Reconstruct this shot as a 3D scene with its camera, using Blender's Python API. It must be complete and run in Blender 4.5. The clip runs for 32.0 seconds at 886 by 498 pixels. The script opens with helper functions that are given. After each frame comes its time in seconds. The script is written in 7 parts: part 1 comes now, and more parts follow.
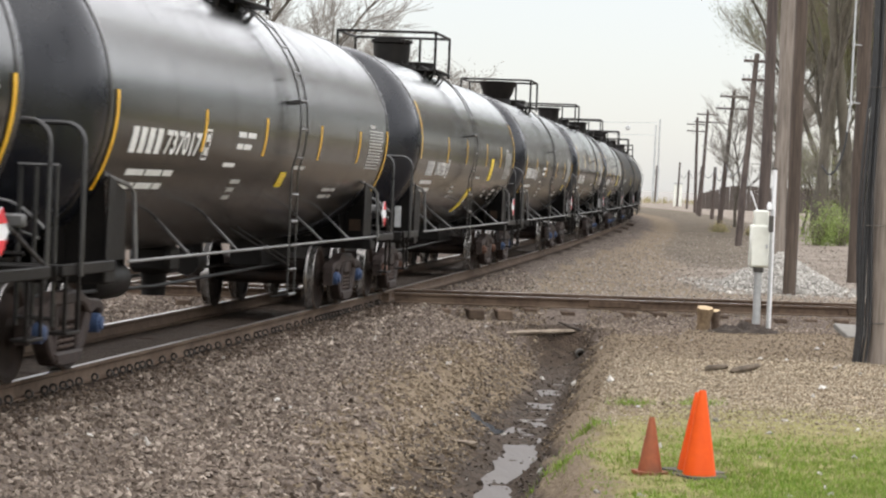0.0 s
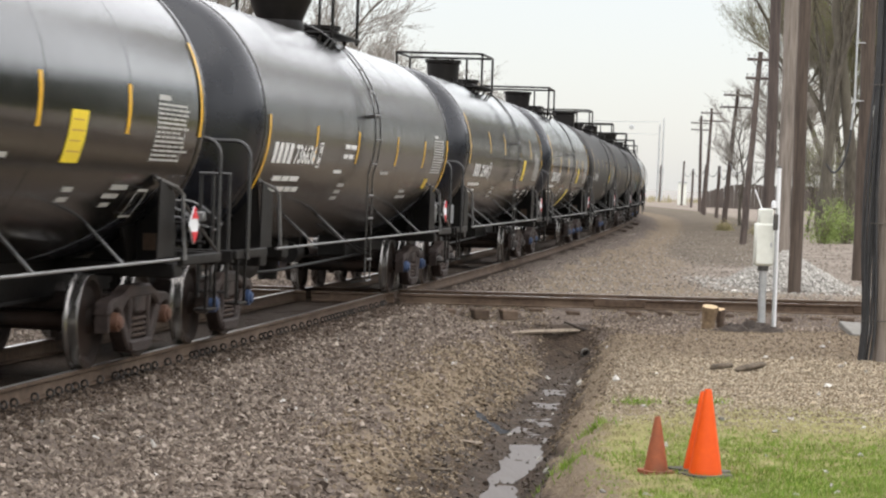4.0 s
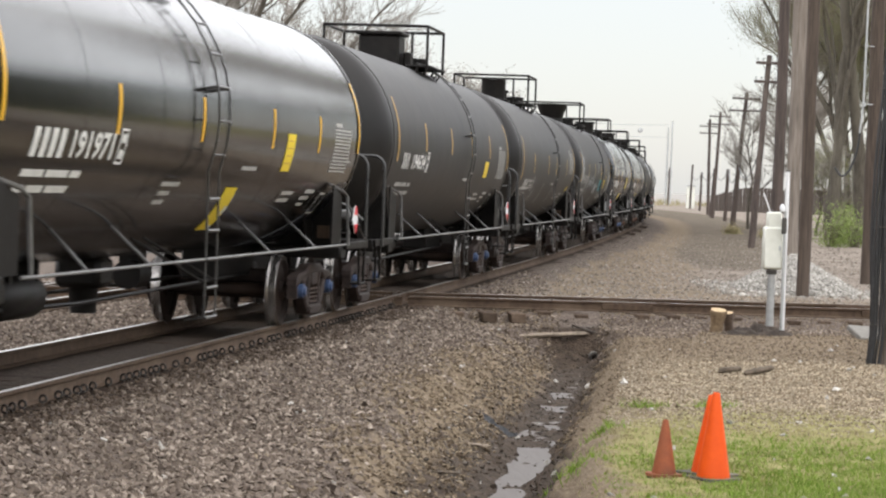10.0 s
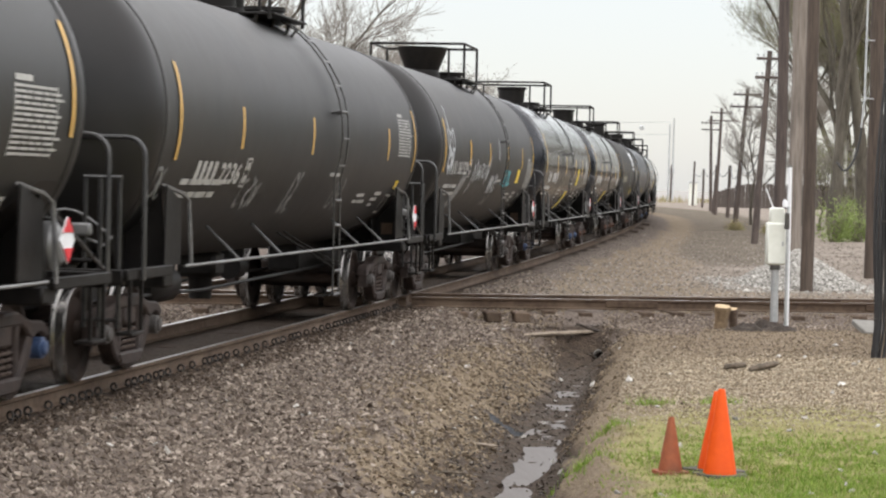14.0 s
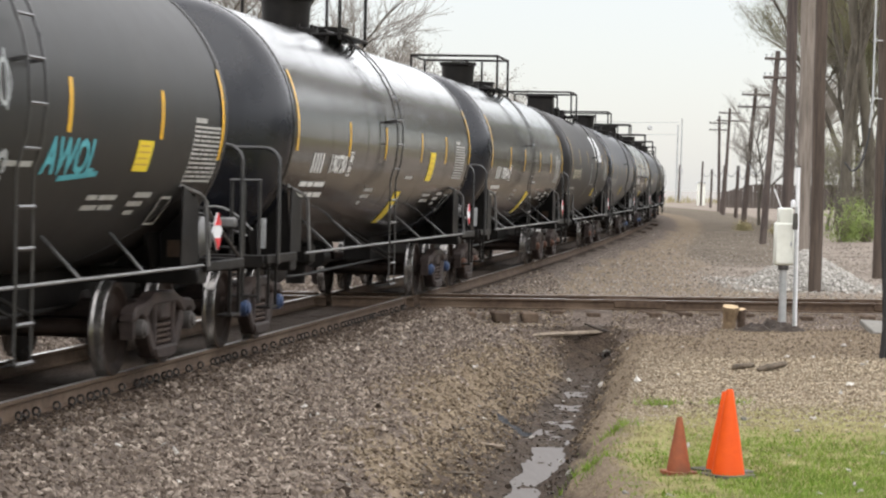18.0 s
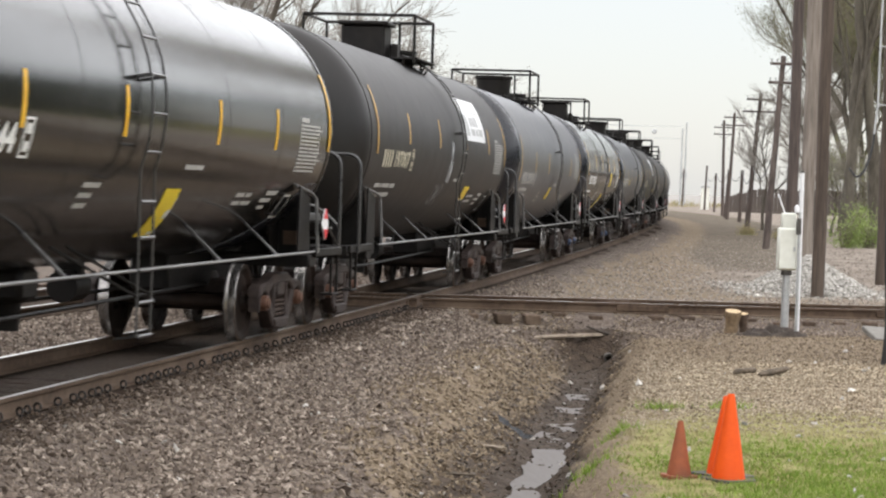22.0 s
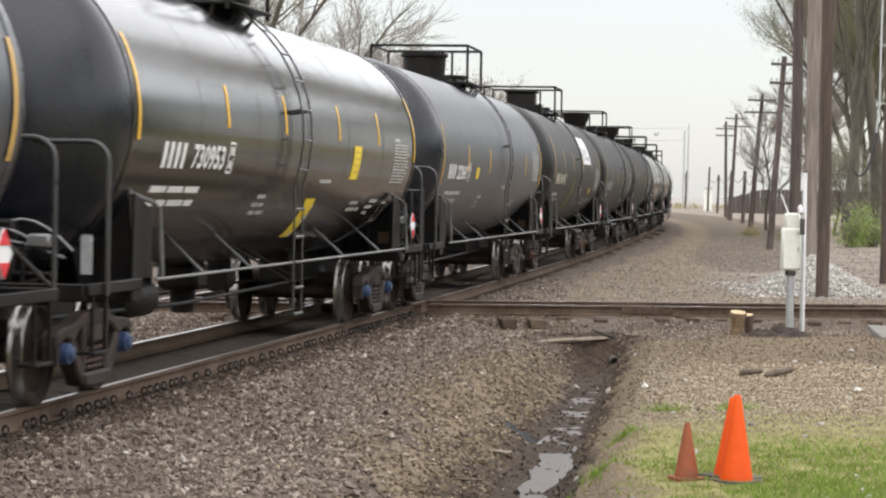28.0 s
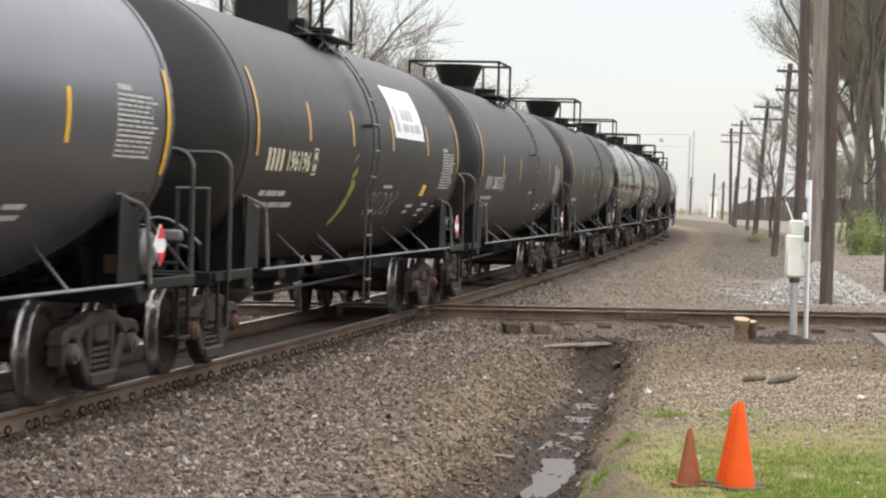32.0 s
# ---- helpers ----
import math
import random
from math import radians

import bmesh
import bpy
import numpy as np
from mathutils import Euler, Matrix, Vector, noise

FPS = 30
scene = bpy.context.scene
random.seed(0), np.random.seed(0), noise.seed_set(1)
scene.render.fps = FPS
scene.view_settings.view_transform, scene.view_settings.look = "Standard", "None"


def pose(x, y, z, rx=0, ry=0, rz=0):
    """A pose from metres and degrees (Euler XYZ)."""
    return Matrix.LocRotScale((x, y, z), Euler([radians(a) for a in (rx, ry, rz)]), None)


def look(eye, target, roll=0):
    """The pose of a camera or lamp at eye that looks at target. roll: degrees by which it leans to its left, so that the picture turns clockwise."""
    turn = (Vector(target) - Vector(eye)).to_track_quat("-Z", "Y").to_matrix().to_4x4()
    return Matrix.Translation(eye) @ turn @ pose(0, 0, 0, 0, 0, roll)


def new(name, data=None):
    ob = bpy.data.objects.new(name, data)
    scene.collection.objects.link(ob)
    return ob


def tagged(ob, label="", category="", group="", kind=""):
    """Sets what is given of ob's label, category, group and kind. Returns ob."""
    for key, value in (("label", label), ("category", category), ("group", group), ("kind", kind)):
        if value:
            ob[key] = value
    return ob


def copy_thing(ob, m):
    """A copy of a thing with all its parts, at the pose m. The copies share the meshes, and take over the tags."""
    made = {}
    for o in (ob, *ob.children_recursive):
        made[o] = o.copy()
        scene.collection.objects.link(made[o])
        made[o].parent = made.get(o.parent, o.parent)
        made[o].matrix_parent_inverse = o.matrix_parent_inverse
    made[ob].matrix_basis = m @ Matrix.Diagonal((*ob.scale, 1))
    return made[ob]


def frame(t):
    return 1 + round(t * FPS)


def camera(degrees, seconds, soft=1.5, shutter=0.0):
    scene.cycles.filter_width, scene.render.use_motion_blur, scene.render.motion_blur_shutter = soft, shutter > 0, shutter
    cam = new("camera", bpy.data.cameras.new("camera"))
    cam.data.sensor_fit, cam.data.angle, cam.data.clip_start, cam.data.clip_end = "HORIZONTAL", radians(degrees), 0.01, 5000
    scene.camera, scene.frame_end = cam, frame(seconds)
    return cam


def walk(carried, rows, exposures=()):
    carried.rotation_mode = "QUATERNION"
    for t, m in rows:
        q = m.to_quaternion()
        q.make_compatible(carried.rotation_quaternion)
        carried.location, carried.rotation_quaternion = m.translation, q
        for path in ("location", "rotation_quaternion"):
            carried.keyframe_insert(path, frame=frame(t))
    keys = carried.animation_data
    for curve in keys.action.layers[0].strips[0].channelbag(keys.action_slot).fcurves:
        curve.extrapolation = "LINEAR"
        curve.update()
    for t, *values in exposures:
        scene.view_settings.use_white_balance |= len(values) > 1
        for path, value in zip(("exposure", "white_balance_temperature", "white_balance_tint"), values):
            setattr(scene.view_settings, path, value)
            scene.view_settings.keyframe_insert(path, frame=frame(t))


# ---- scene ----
# ---------------------------------------------------------------- camera
EYE = (0.0, 0.0, 1.911)
cam = camera(20.65, 32.0, soft=2.2, shutter=0.35)
PATH = [
    (0.0, 0.248, -0.859, 2.23),
    (0.5, 0.214, -0.802, 2.20),
    (1.0, 0.172, -0.813, 2.15),
    (1.5, 0.146, -0.841, 2.17),
    (2.0, 0.149, -0.837, 1.94),
    (2.5, 0.148, -0.841, 1.99),
    (3.0, 0.119, -0.846, 1.97),
    (3.5, 0.084, -0.848, 1.94),
    (5.5, 0.015, -0.878, 1.70),
    (6.0, 0.000, -0.888, 1.72),
    (6.5, -0.061, -0.887, 1.88),
    (7.0, -0.112, -0.868, 2.19),
    (7.5, -0.147, -0.845, 2.23),
    (8.0, -0.133, -0.833, 2.50),
    (8.5, -0.166, -0.833, 2.53),
    (9.0, -0.213, -0.772, 2.26),
    (9.5, -0.280, -0.769, 2.19),
    (10.0, -0.289, -0.747, 1.99),
    (10.5, -0.327, -0.693, 2.03),
    (11.0, -0.326, -0.679, 1.99),
    (11.5, -0.353, -0.682, 1.89),
    (12.0, -0.363, -0.699, 1.76),
    (12.5, -0.373, -0.682, 1.58),
    (13.0, -0.382, -0.684, 1.49),
    (13.5, -0.389, -0.718, 1.27),
    (14.0, -0.421, -0.735, 1.16),
    (14.5, -0.473, -0.724, 0.84),
    (16.5, -0.642, -0.728, 1.19),
    (17.0, -0.678, -0.691, 1.28),
    (17.5, -0.715, -0.723, 1.36),
    (18.0, -0.753, -0.727, 1.13),
    (18.5, -0.761, -0.745, 1.10),
    (19.0, -0.782, -0.760, 1.13),
    (19.5, -0.822, -0.742, 1.17),
    (20.0, -0.878, -0.701, 1.21),
    (20.5, -0.898, -0.709, 1.61),
    (21.0, -0.883, -0.727, 1.83),
    (21.5, -0.888, -0.724, 1.96),
    (22.0, -0.882, -0.693, 1.84),
    (22.5, -0.900, -0.630, 1.60),
    (23.0, -0.916, -0.602, 1.61),
    (23.5, -0.915, -0.585, 1.83),
    (24.0, -0.917, -0.583, 1.82),
    (24.5, -0.920, -0.556, 1.60),
    (25.0, -0.939, -0.527, 1.36),
    (25.5, -0.942, -0.489, 1.42),
    (27.5, -1.018, -0.414, 0.78),
    (28.0, -1.046, -0.460, 0.92),
    (28.5, -1.073, -0.484, 1.14),
    (29.0, -1.091, -0.459, 1.15),
    (29.5, -1.124, -0.445, 1.15),
    (30.0, -1.146, -0.394, 1.30),
    (30.5, -1.192, -0.372, 1.36),
    (31.0, -1.186, -0.352, 1.51),
    (31.5, -1.189, -0.311, 1.55),
    (32.0, -1.223, -0.294, 1.41),
]
walk(cam, [(t, look(EYE, (x, 100.0, z), roll)) for t, x, z, roll in PATH])

# ---------------------------------------------------------------- world: overcast, hazy white sky
world = bpy.data.worlds.new("overcast_sky")
scene.world = world
world.use_nodes = True
wn, wl = world.node_tree.nodes, world.node_tree.links
wn.clear()
w_out = wn.new("ShaderNodeOutputWorld")
w_add = wn.new("ShaderNodeAddShader")
w_sky = wn.new("ShaderNodeTexSky")
w_sky.sky_type = "NISHITA"
w_sky.sun_disc = False
w_sky.sun_elevation = radians(52)
w_sky.sun_rotation = radians(205)
w_bg = wn.new("ShaderNodeBackground")
w_bg.inputs["Strength"].default_value = 0.05
w_cloud = wn.new("ShaderNodeBackground")
w_cloud.inputs["Color"].default_value = (0.968, 0.950, 0.946, 1)
# a cloud cover brightens from the horizon to the zenith
w_tc = wn.new("ShaderNodeTexCoord")
w_sep = wn.new("ShaderNodeSeparateXYZ")
w_rng = wn.new("ShaderNodeValToRGB")
for k, (at, v) in enumerate(((0.0, 0.64), (0.085, 0.70), (0.14, 2.0), (0.30, 2.25), (1.0, 2.05))):
    e = w_rng.color_ramp.elements[k] if k < 2 else w_rng.color_ramp.elements.new(at)
    e.position, e.color = at, (v, v, v, 1)
wl.new(w_tc.outputs["Generated"], w_sep.inputs[0])
wl.new(w_sep.outputs["Z"], w_rng.inputs["Fac"])
wl.new(w_rng.outputs["Color"], w_cloud.inputs["Strength"])
wl.new(w_sky.outputs[0], w_bg.inputs["Color"])
wl.new(w_bg.outputs[0], w_add.inputs[0])
wl.new(w_cloud.outputs[0], w_add.inputs[1])
wl.new(w_add.outputs[0], w_out.inputs["Surface"])
sun = new("sun", bpy.data.lights.new("sun", "SUN"))
sun.data.energy = 0.8
sun.data.angle = radians(60)
sun.data.color = (1.0, 0.97, 0.92)
sun.matrix_world = look((10, -20, 40), (0, 0, 0))


# ---------------------------------------------------------------- materials
def surf(name, c1, c2, scale=6.0, rough=0.7, metal=0.0, bump=0.15, bscale=None, c3=None, big=0.6, coat=0.0, rvar=0.1, obj_rand=0.0, spec=0.5, stretch=1.0):
    """A surface with grain, larger stains and fine relief; scale in features per metre."""
    m = bpy.data.materials.new(name)
    m.use_nodes = True
    n, l = m.node_tree.nodes, m.node_tree.links
    b = n["Principled BSDF"]
    tc = n.new("ShaderNodeMapping")
    tc.inputs["Scale"].default_value = (1, 1, stretch)
    l.new(n.new("ShaderNodeTexCoord").outputs["Object"], tc.inputs["Vector"])
    n1 = n.new("ShaderNodeTexNoise")
    n1.inputs["Scale"].default_value = scale
    n1.inputs["Detail"].default_value = 6
    n1.inputs["Roughness"].default_value = 0.65
    l.new(tc.outputs["Vector"], n1.inputs["Vector"])
    r1 = n.new("ShaderNodeValToRGB")
    r1.color_ramp.elements[0].position, r1.color_ramp.elements[1].position = 0.3, 0.7
    r1.color_ramp.elements[0].color, r1.color_ramp.elements[1].color = (*c1, 1), (*c2, 1)
    l.new(n1.outputs["Fac"], r1.inputs["Fac"])
    col = r1.outputs["Color"]
    if c3:
        n2 = n.new("ShaderNodeTexNoise")
        n2.inputs["Scale"].default_value = scale * 0.12
        n2.inputs["Detail"].default_value = 5
        l.new(tc.outputs["Vector"], n2.inputs["Vector"])
        r2 = n.new("ShaderNodeValToRGB")
        r2.color_ramp.elements[0].position, r2.color_ramp.elements[1].position = 0.48, 0.68
        r2.color_ramp.elements[0].color = (0, 0, 0, 1)
        r2.color_ramp.elements[1].color = (big, big, big, 1)
        l.new(n2.outputs["Fac"], r2.inputs["Fac"])
        mx = n.new("ShaderNodeMix")
        mx.data_type = "RGBA"
        l.new(r2.outputs["Color"], mx.inputs["Factor"])
        l.new(col, mx.inputs["A"])
        mx.inputs["B"].default_value = (*c3, 1)
        col = mx.outputs["Result"]
    if obj_rand:
        oi = n.new("ShaderNodeObjectInfo")
        hs = n.new("ShaderNodeHueSaturation")
        mr = n.new("ShaderNodeMapRange")
        mr.inputs["To Min"].default_value, mr.inputs["To Max"].default_value = 1 - obj_rand, 1 + obj_rand
        l.new(oi.outputs["Random"], mr.inputs["Value"])
        l.new(mr.outputs["Result"], hs.inputs["Value"])
        l.new(col, hs.inputs["Color"])
        col = hs.outputs["Color"]
    l.new(col, b.inputs["Base Color"])
    mr = n.new("ShaderNodeMapRange")
    mr.inputs["To Min"].default_value, mr.inputs["To Max"].default_value = max(0.03, rough - rvar), min(1, rough + rvar)
    l.new(n1.outputs["Fac"], mr.inputs["Value"])
    l.new(mr.outputs["Result"], b.inputs["Roughness"])
    b.inputs["Metallic"].default_value = metal
    b.inputs["Specular IOR Level"].default_value = spec
    if coat:
        b.inputs["Coat Weight"].default_value = coat
        b.inputs["Coat Roughness"].default_value = 0.08
    if bump:
        n3 = n.new("ShaderNodeTexNoise")
        n3.inputs["Scale"].default_value = bscale or scale * 3
        n3.inputs["Detail"].default_value = 4
        l.new(tc.outputs["Vector"], n3.inputs["Vector"])
        bp = n.new("ShaderNodeBump")
        bp.inputs["Strength"].default_value = bump
        bp.inputs["Distance"].default_value = 0.02
        l.new(n3.outputs["Fac"], bp.inputs["Height"])
        l.new(bp.outputs["Normal"], b.inputs["Normal"])
    return m


def island_surf(name, ramp, rough=0.85, scale=14.0, bump=0.4):
    """Loose pieces in one mesh, each with a colour of its own."""
    m = bpy.data.materials.new(name)
    m.use_nodes = True
    n, l = m.node_tree.nodes, m.node_tree.links
    b = n["Principled BSDF"]
    g = n.new("ShaderNodeNewGeometry")
    r = n.new("ShaderNodeValToRGB")
    while len(r.color_ramp.elements) < len(ramp):
        r.color_ramp.elements.new(0.5)
    for i, c in enumerate(ramp):
        r.color_ramp.elements[i].position = i / (len(ramp) - 1)
        r.color_ramp.elements[i].color = (*c, 1)
    l.new(g.outputs["Random Per Island"], r.inputs["Fac"])
    tc = n.new("ShaderNodeTexCoord")
    n1 = n.new("ShaderNodeTexNoise")
    n1.inputs["Scale"].default_value = scale
    n1.inputs["Detail"].default_value = 5
    l.new(tc.outputs["Object"], n1.inputs["Vector"])
    hs = n.new("ShaderNodeHueSaturation")
    mr = n.new("ShaderNodeMapRange")
    mr.inputs["To Min"].default_value, mr.inputs["To Max"].default_value = 0.48, 1.2
    l.new(n1.outputs["Fac"], mr.inputs["Value"])
    l.new(mr.outputs["Result"], hs.inputs["Value"])
    l.new(r.outputs["Color"], hs.inputs["Color"])
    l.new(hs.outputs["Color"], b.inputs["Base Color"])
    b.inputs["Roughness"].default_value = rough
    b.inputs["Specular IOR Level"].default_value = 0.2
    if bump:
        bp = n.new("ShaderNodeBump")
        bp.inputs["Strength"].default_value = bump
        bp.inputs["Distance"].default_value = 0.02
        l.new(n1.outputs["Fac"], bp.inputs["Height"])
        l.new(bp.outputs["Normal"], b.inputs["Normal"])
    return m


M_GLOSS = surf("black_gloss_paint", (0.005, 0.005, 0.005), (0.010, 0.0095, 0.009), 2.5, 0.155, 0, 0.006, 0.8, (0.019, 0.016, 0.013), 0.35, rvar=0.06, coat=0.06, spec=0.45)
M_SATIN = surf("black_satin_paint", (0.010, 0.010, 0.010), (0.019, 0.018, 0.017), 2.5, 0.22, 0, 0.003, 0.8, (0.032, 0.027, 0.023), 0.45, rvar=0.06, coat=0.05, spec=0.5)
# head paints darker than the shells: shade and dim reflections put into colour
M_SHADEHEAD = surf("shaded_blue_black_head_paint", (0.005, 0.006, 0.010), (0.009, 0.011, 0.017), 2.0, 0.27, 0, 0.01, 2.0, (0.016, 0.016, 0.018), 0.4, rvar=0.07, spec=0.5)
M_SHADEDULLHEAD = surf("shaded_weathered_head_paint", (0.006, 0.0057, 0.0058), (0.011, 0.0105, 0.0105), 2.0, 0.44, 0, 0.01, 2.0, (0.024, 0.018, 0.015), 0.5, rvar=0.08, spec=0.32)
M_MATT = surf("weathered_black_paint", (0.011, 0.011, 0.011), (0.021, 0.0205, 0.0195), 3.0, 0.50, 0, 0.01, 2.0, (0.036, 0.031, 0.026), 0.5, rvar=0.06, spec=0.38)
M_GREY = surf("faded_dark_grey_paint", (0.024, 0.0275, 0.037), (0.041, 0.046, 0.058), 3.0, 0.38, 0, 0.01, 2.0, (0.066, 0.062, 0.06), 0.4, rvar=0.08, spec=0.8)
M_FRAME = surf("dirty_black_steel", (0.0045, 0.004, 0.0038), (0.012, 0.0105, 0.0095), 9.0, 0.5, 0.0, 0.15, 20, (0.019, 0.015, 0.0125), 0.4, spec=0.18)
M_PIPE = surf("worn_grey_handrail", (0.10, 0.10, 0.10), (0.20, 0.195, 0.19), 7.0, 0.45, 0.4, 0.05, 30, (0.32, 0.32, 0.32), 0.5)
M_TUBE = surf("dark_enamelled_tube", (0.022, 0.022, 0.023), (0.045, 0.044, 0.043), 9.0, 0.30, 0, 0.03, 30, (0.07, 0.063, 0.058), 0.4, spec=0.5)
M_SOOT = surf("brown_black_weathered_paint", (0.006, 0.0053, 0.005), (0.012, 0.0105, 0.0098), 3.0, 0.47, 0, 0.01, 2.0, (0.021, 0.017, 0.0145), 0.5, rvar=0.06, spec=0.34)
M_CREAM = surf("yellowed_white_lettering", (0.40, 0.37, 0.27), (0.60, 0.56, 0.43), 9.0, 0.65, 0, 0.0)
M_WHEEL = surf("wheel_steel", (0.010, 0.008, 0.007), (0.03, 0.021, 0.017), 8.0, 0.6, 0.0, 0.1, 25, (0.055, 0.034, 0.026), 0.5, spec=0.15)
M_TREAD = surf("polished_wheel_rim", (0.20, 0.19, 0.18), (0.42, 0.40, 0.385), 6.0, 0.26, 0.9, 0.03, 40)
M_TRUCK = surf("grimy_cast_steel", (0.018, 0.013, 0.012), (0.055, 0.040, 0.035), 9.0, 0.62, 0.0, 0.25, 30, (0.095, 0.066, 0.054), 0.5, spec=0.25)
M_SPRING = surf("rusty_spring_steel", (0.035, 0.024, 0.019), (0.08, 0.052, 0.04), 20.0, 0.7, 0.2, 0.1, 40)
M_CAPBLUE = surf("blue_bearing_cap", (0.025, 0.045, 0.10), (0.055, 0.095, 0.20), 20.0, 0.45)
M_CAPRUST = surf("rust_bearing_cap", (0.08, 0.036, 0.022), (0.14, 0.065, 0.038), 20.0, 0.6)
M_CAPGREY = surf("grey_bearing_cap", (0.05, 0.045, 0.042), (0.10, 0.09, 0.085), 20.0, 0.6)
M_WHITE = surf("white_lettering", (0.62, 0.62, 0.60), (0.80, 0.80, 0.78), 9.0, 0.6, 0, 0.0)
M_DULLWHITE = surf("faded_white_lettering", (0.30, 0.30, 0.28), (0.48, 0.47, 0.45), 9.0, 0.7, 0, 0.0)
M_YELLOW = surf("yellow_reflective_tape", (0.66, 0.36, 0.006), (0.82, 0.47, 0.012), 12.0, 0.4, 0, 0.0)
M_OLDYEL = surf("weathered_reflective_tape", (0.52, 0.30, 0.06), (0.64, 0.41, 0.12), 12.0, 0.5, 0, 0.0)
M_DECAL = surf("bright_yellow_panel", (0.78, 0.58, 0.02), (0.88, 0.68, 0.03), 12.0, 0.45, 0, 0.0)
M_INK = surf("dark_print", (0.02, 0.02, 0.02), (0.04, 0.04, 0.04), 12.0, 0.6, 0, 0.0)
M_PLACARD = surf("white_panel", (0.70, 0.72, 0.74), (0.84, 0.85, 0.86), 6.0, 0.5, 0, 0.0)
M_RED = surf("red_print", (0.55, 0.02, 0.03), (0.68, 0.03, 0.04), 12.0, 0.5, 0, 0.0)
M_CYAN = surf("turquoise_spray_paint", (0.05, 0.30, 0.36), (0.10, 0.42, 0.48), 9.0, 0.6, 0, 0.0)
M_SPRAY = surf("pale_spray_paint", (0.34, 0.36, 0.37), (0.55, 0.57, 0.58), 7.0, 0.65, 0, 0.0)
M_CLIP = surf("dark_clip_steel", (0.014, 0.011, 0.009), (0.04, 0.03, 0.024), 20.0, 0.6)
M_MIDPOLE = surf("brown_pole_timber", (0.028, 0.02, 0.015), (0.105, 0.078, 0.06), 16.0, 0.9, 0, 0.5, 30, (0.13, 0.10, 0.08), 0.4, stretch=0.07)
M_CARD = surf("brown_card", (0.07, 0.045, 0.03), (0.12, 0.078, 0.052), 20.0, 0.8)
M_FAINT = surf("faint_worn_spray_paint", (0.10, 0.10, 0.098), (0.32, 0.32, 0.31), 5.0, 0.65, 0, 0.0)
M_LIME = surf("yellow_green_spray_paint", (0.14, 0.15, 0.03), (0.34, 0.35, 0.06), 5.0, 0.65, 0, 0.0)
M_RAIL = surf("rusty_rail_steel", (0.0496, 0.0328, 0.0224), (0.1080, 0.0736, 0.0504), 10.0, 0.8, 0.0, 0.12, 40, (0.1520, 0.1104, 0.0776), 0.55, spec=0.2)
M_RAILTOP = surf("polished_rail_head", (0.42, 0.40, 0.38), (0.58, 0.56, 0.54), 8.0, 0.32, 0.85, 0.02, 40)
M_TIE = surf("weathered_tie_timber", (0.05, 0.035, 0.025), (0.125, 0.088, 0.064), 12.0, 0.9, 0, 0.4, 30, (0.16, 0.12, 0.088), 0.5, obj_rand=0.25, spec=0.15)
# oil-soaked ties, coloured darker still for the shade under the train
M_OILSHADETIE = surf("oily_shaded_tie_timber", (0.0188, 0.0128, 0.0090), (0.0525, 0.0360, 0.0263), 12.0, 0.95, 0, 0.4, 30, (0.0525, 0.0360, 0.0263), 0.5, obj_rand=0.3, spec=0.1)
M_POLE = surf("weathered_pole_timber", (0.09, 0.073, 0.06), (0.27, 0.23, 0.195), 16.0, 0.9, 0, 0.5, 30, (0.30, 0.255, 0.215), 0.5, stretch=0.07)
M_DARKPOLE = surf("creosoted_pole_timber", (0.03, 0.022, 0.02), (0.105, 0.08, 0.068), 16.0, 0.88, 0, 0.5, 30, (0.15, 0.118, 0.10), 0.4, stretch=0.07)
M_CABLE = surf("black_cable_sheath", (0.012, 0.012, 0.013), (0.03, 0.03, 0.032), 12.0, 0.5)
M_GALV = surf("galvanised_conduit", (0.36, 0.37, 0.37), (0.52, 0.53, 0.53), 12.0, 0.45, 0.5, 0.04)
M_BOXPAINT = surf("cream_cabinet_paint", (0.62, 0.63, 0.56), (0.74, 0.75, 0.68), 5.0, 0.5, 0, 0.03, 20, (0.50, 0.49, 0.42), 0.4)
M_PVC = surf("white_marker_plastic", (0.70, 0.71, 0.72), (0.80, 0.81, 0.82), 5.0, 0.4, 0, 0.02)
M_ORANGE = surf("orange_cone_plastic", (0.68, 0.074, 0.004), (0.78, 0.098, 0.006), 9.0, 0.55, 0, 0.03, 30, (0.50, 0.055, 0.006), 0.4, spec=0.3)
M_OLDCONE = surf("dirty_orange_cone_plastic", (0.21, 0.058, 0.024), (0.32, 0.092, 0.036), 14.0, 0.75, 0, 0.1, 40, (0.10, 0.052, 0.033), 0.85)
M_RUBBER = surf("dusty_black_rubber", (0.04, 0.037, 0.034), (0.085, 0.08, 0.072), 14.0, 0.85, 0, 0.2, 40, (0.18, 0.16, 0.13), 0.5)
M_BARK = surf("grey_brown_bark", (0.045, 0.038, 0.029), (0.135, 0.118, 0.092), 7.0, 0.95, 0, 0.6, 14, (0.16, 0.145, 0.11), 0.5, stretch=0.2)
# paler, greyer twigs for far trees: haze put into the colour
M_HAZETWIG = surf("haze_pale_far_twigs", (0.22, 0.20, 0.175), (0.33, 0.30, 0.265), 4.0, 0.95, 0, 0.0)
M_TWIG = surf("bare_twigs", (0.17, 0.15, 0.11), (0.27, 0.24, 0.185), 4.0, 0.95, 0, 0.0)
M_CUTWOOD = surf("fresh_cut_wood", (0.42, 0.30, 0.17), (0.58, 0.44, 0.27), 22.0, 0.85, 0, 0.15)
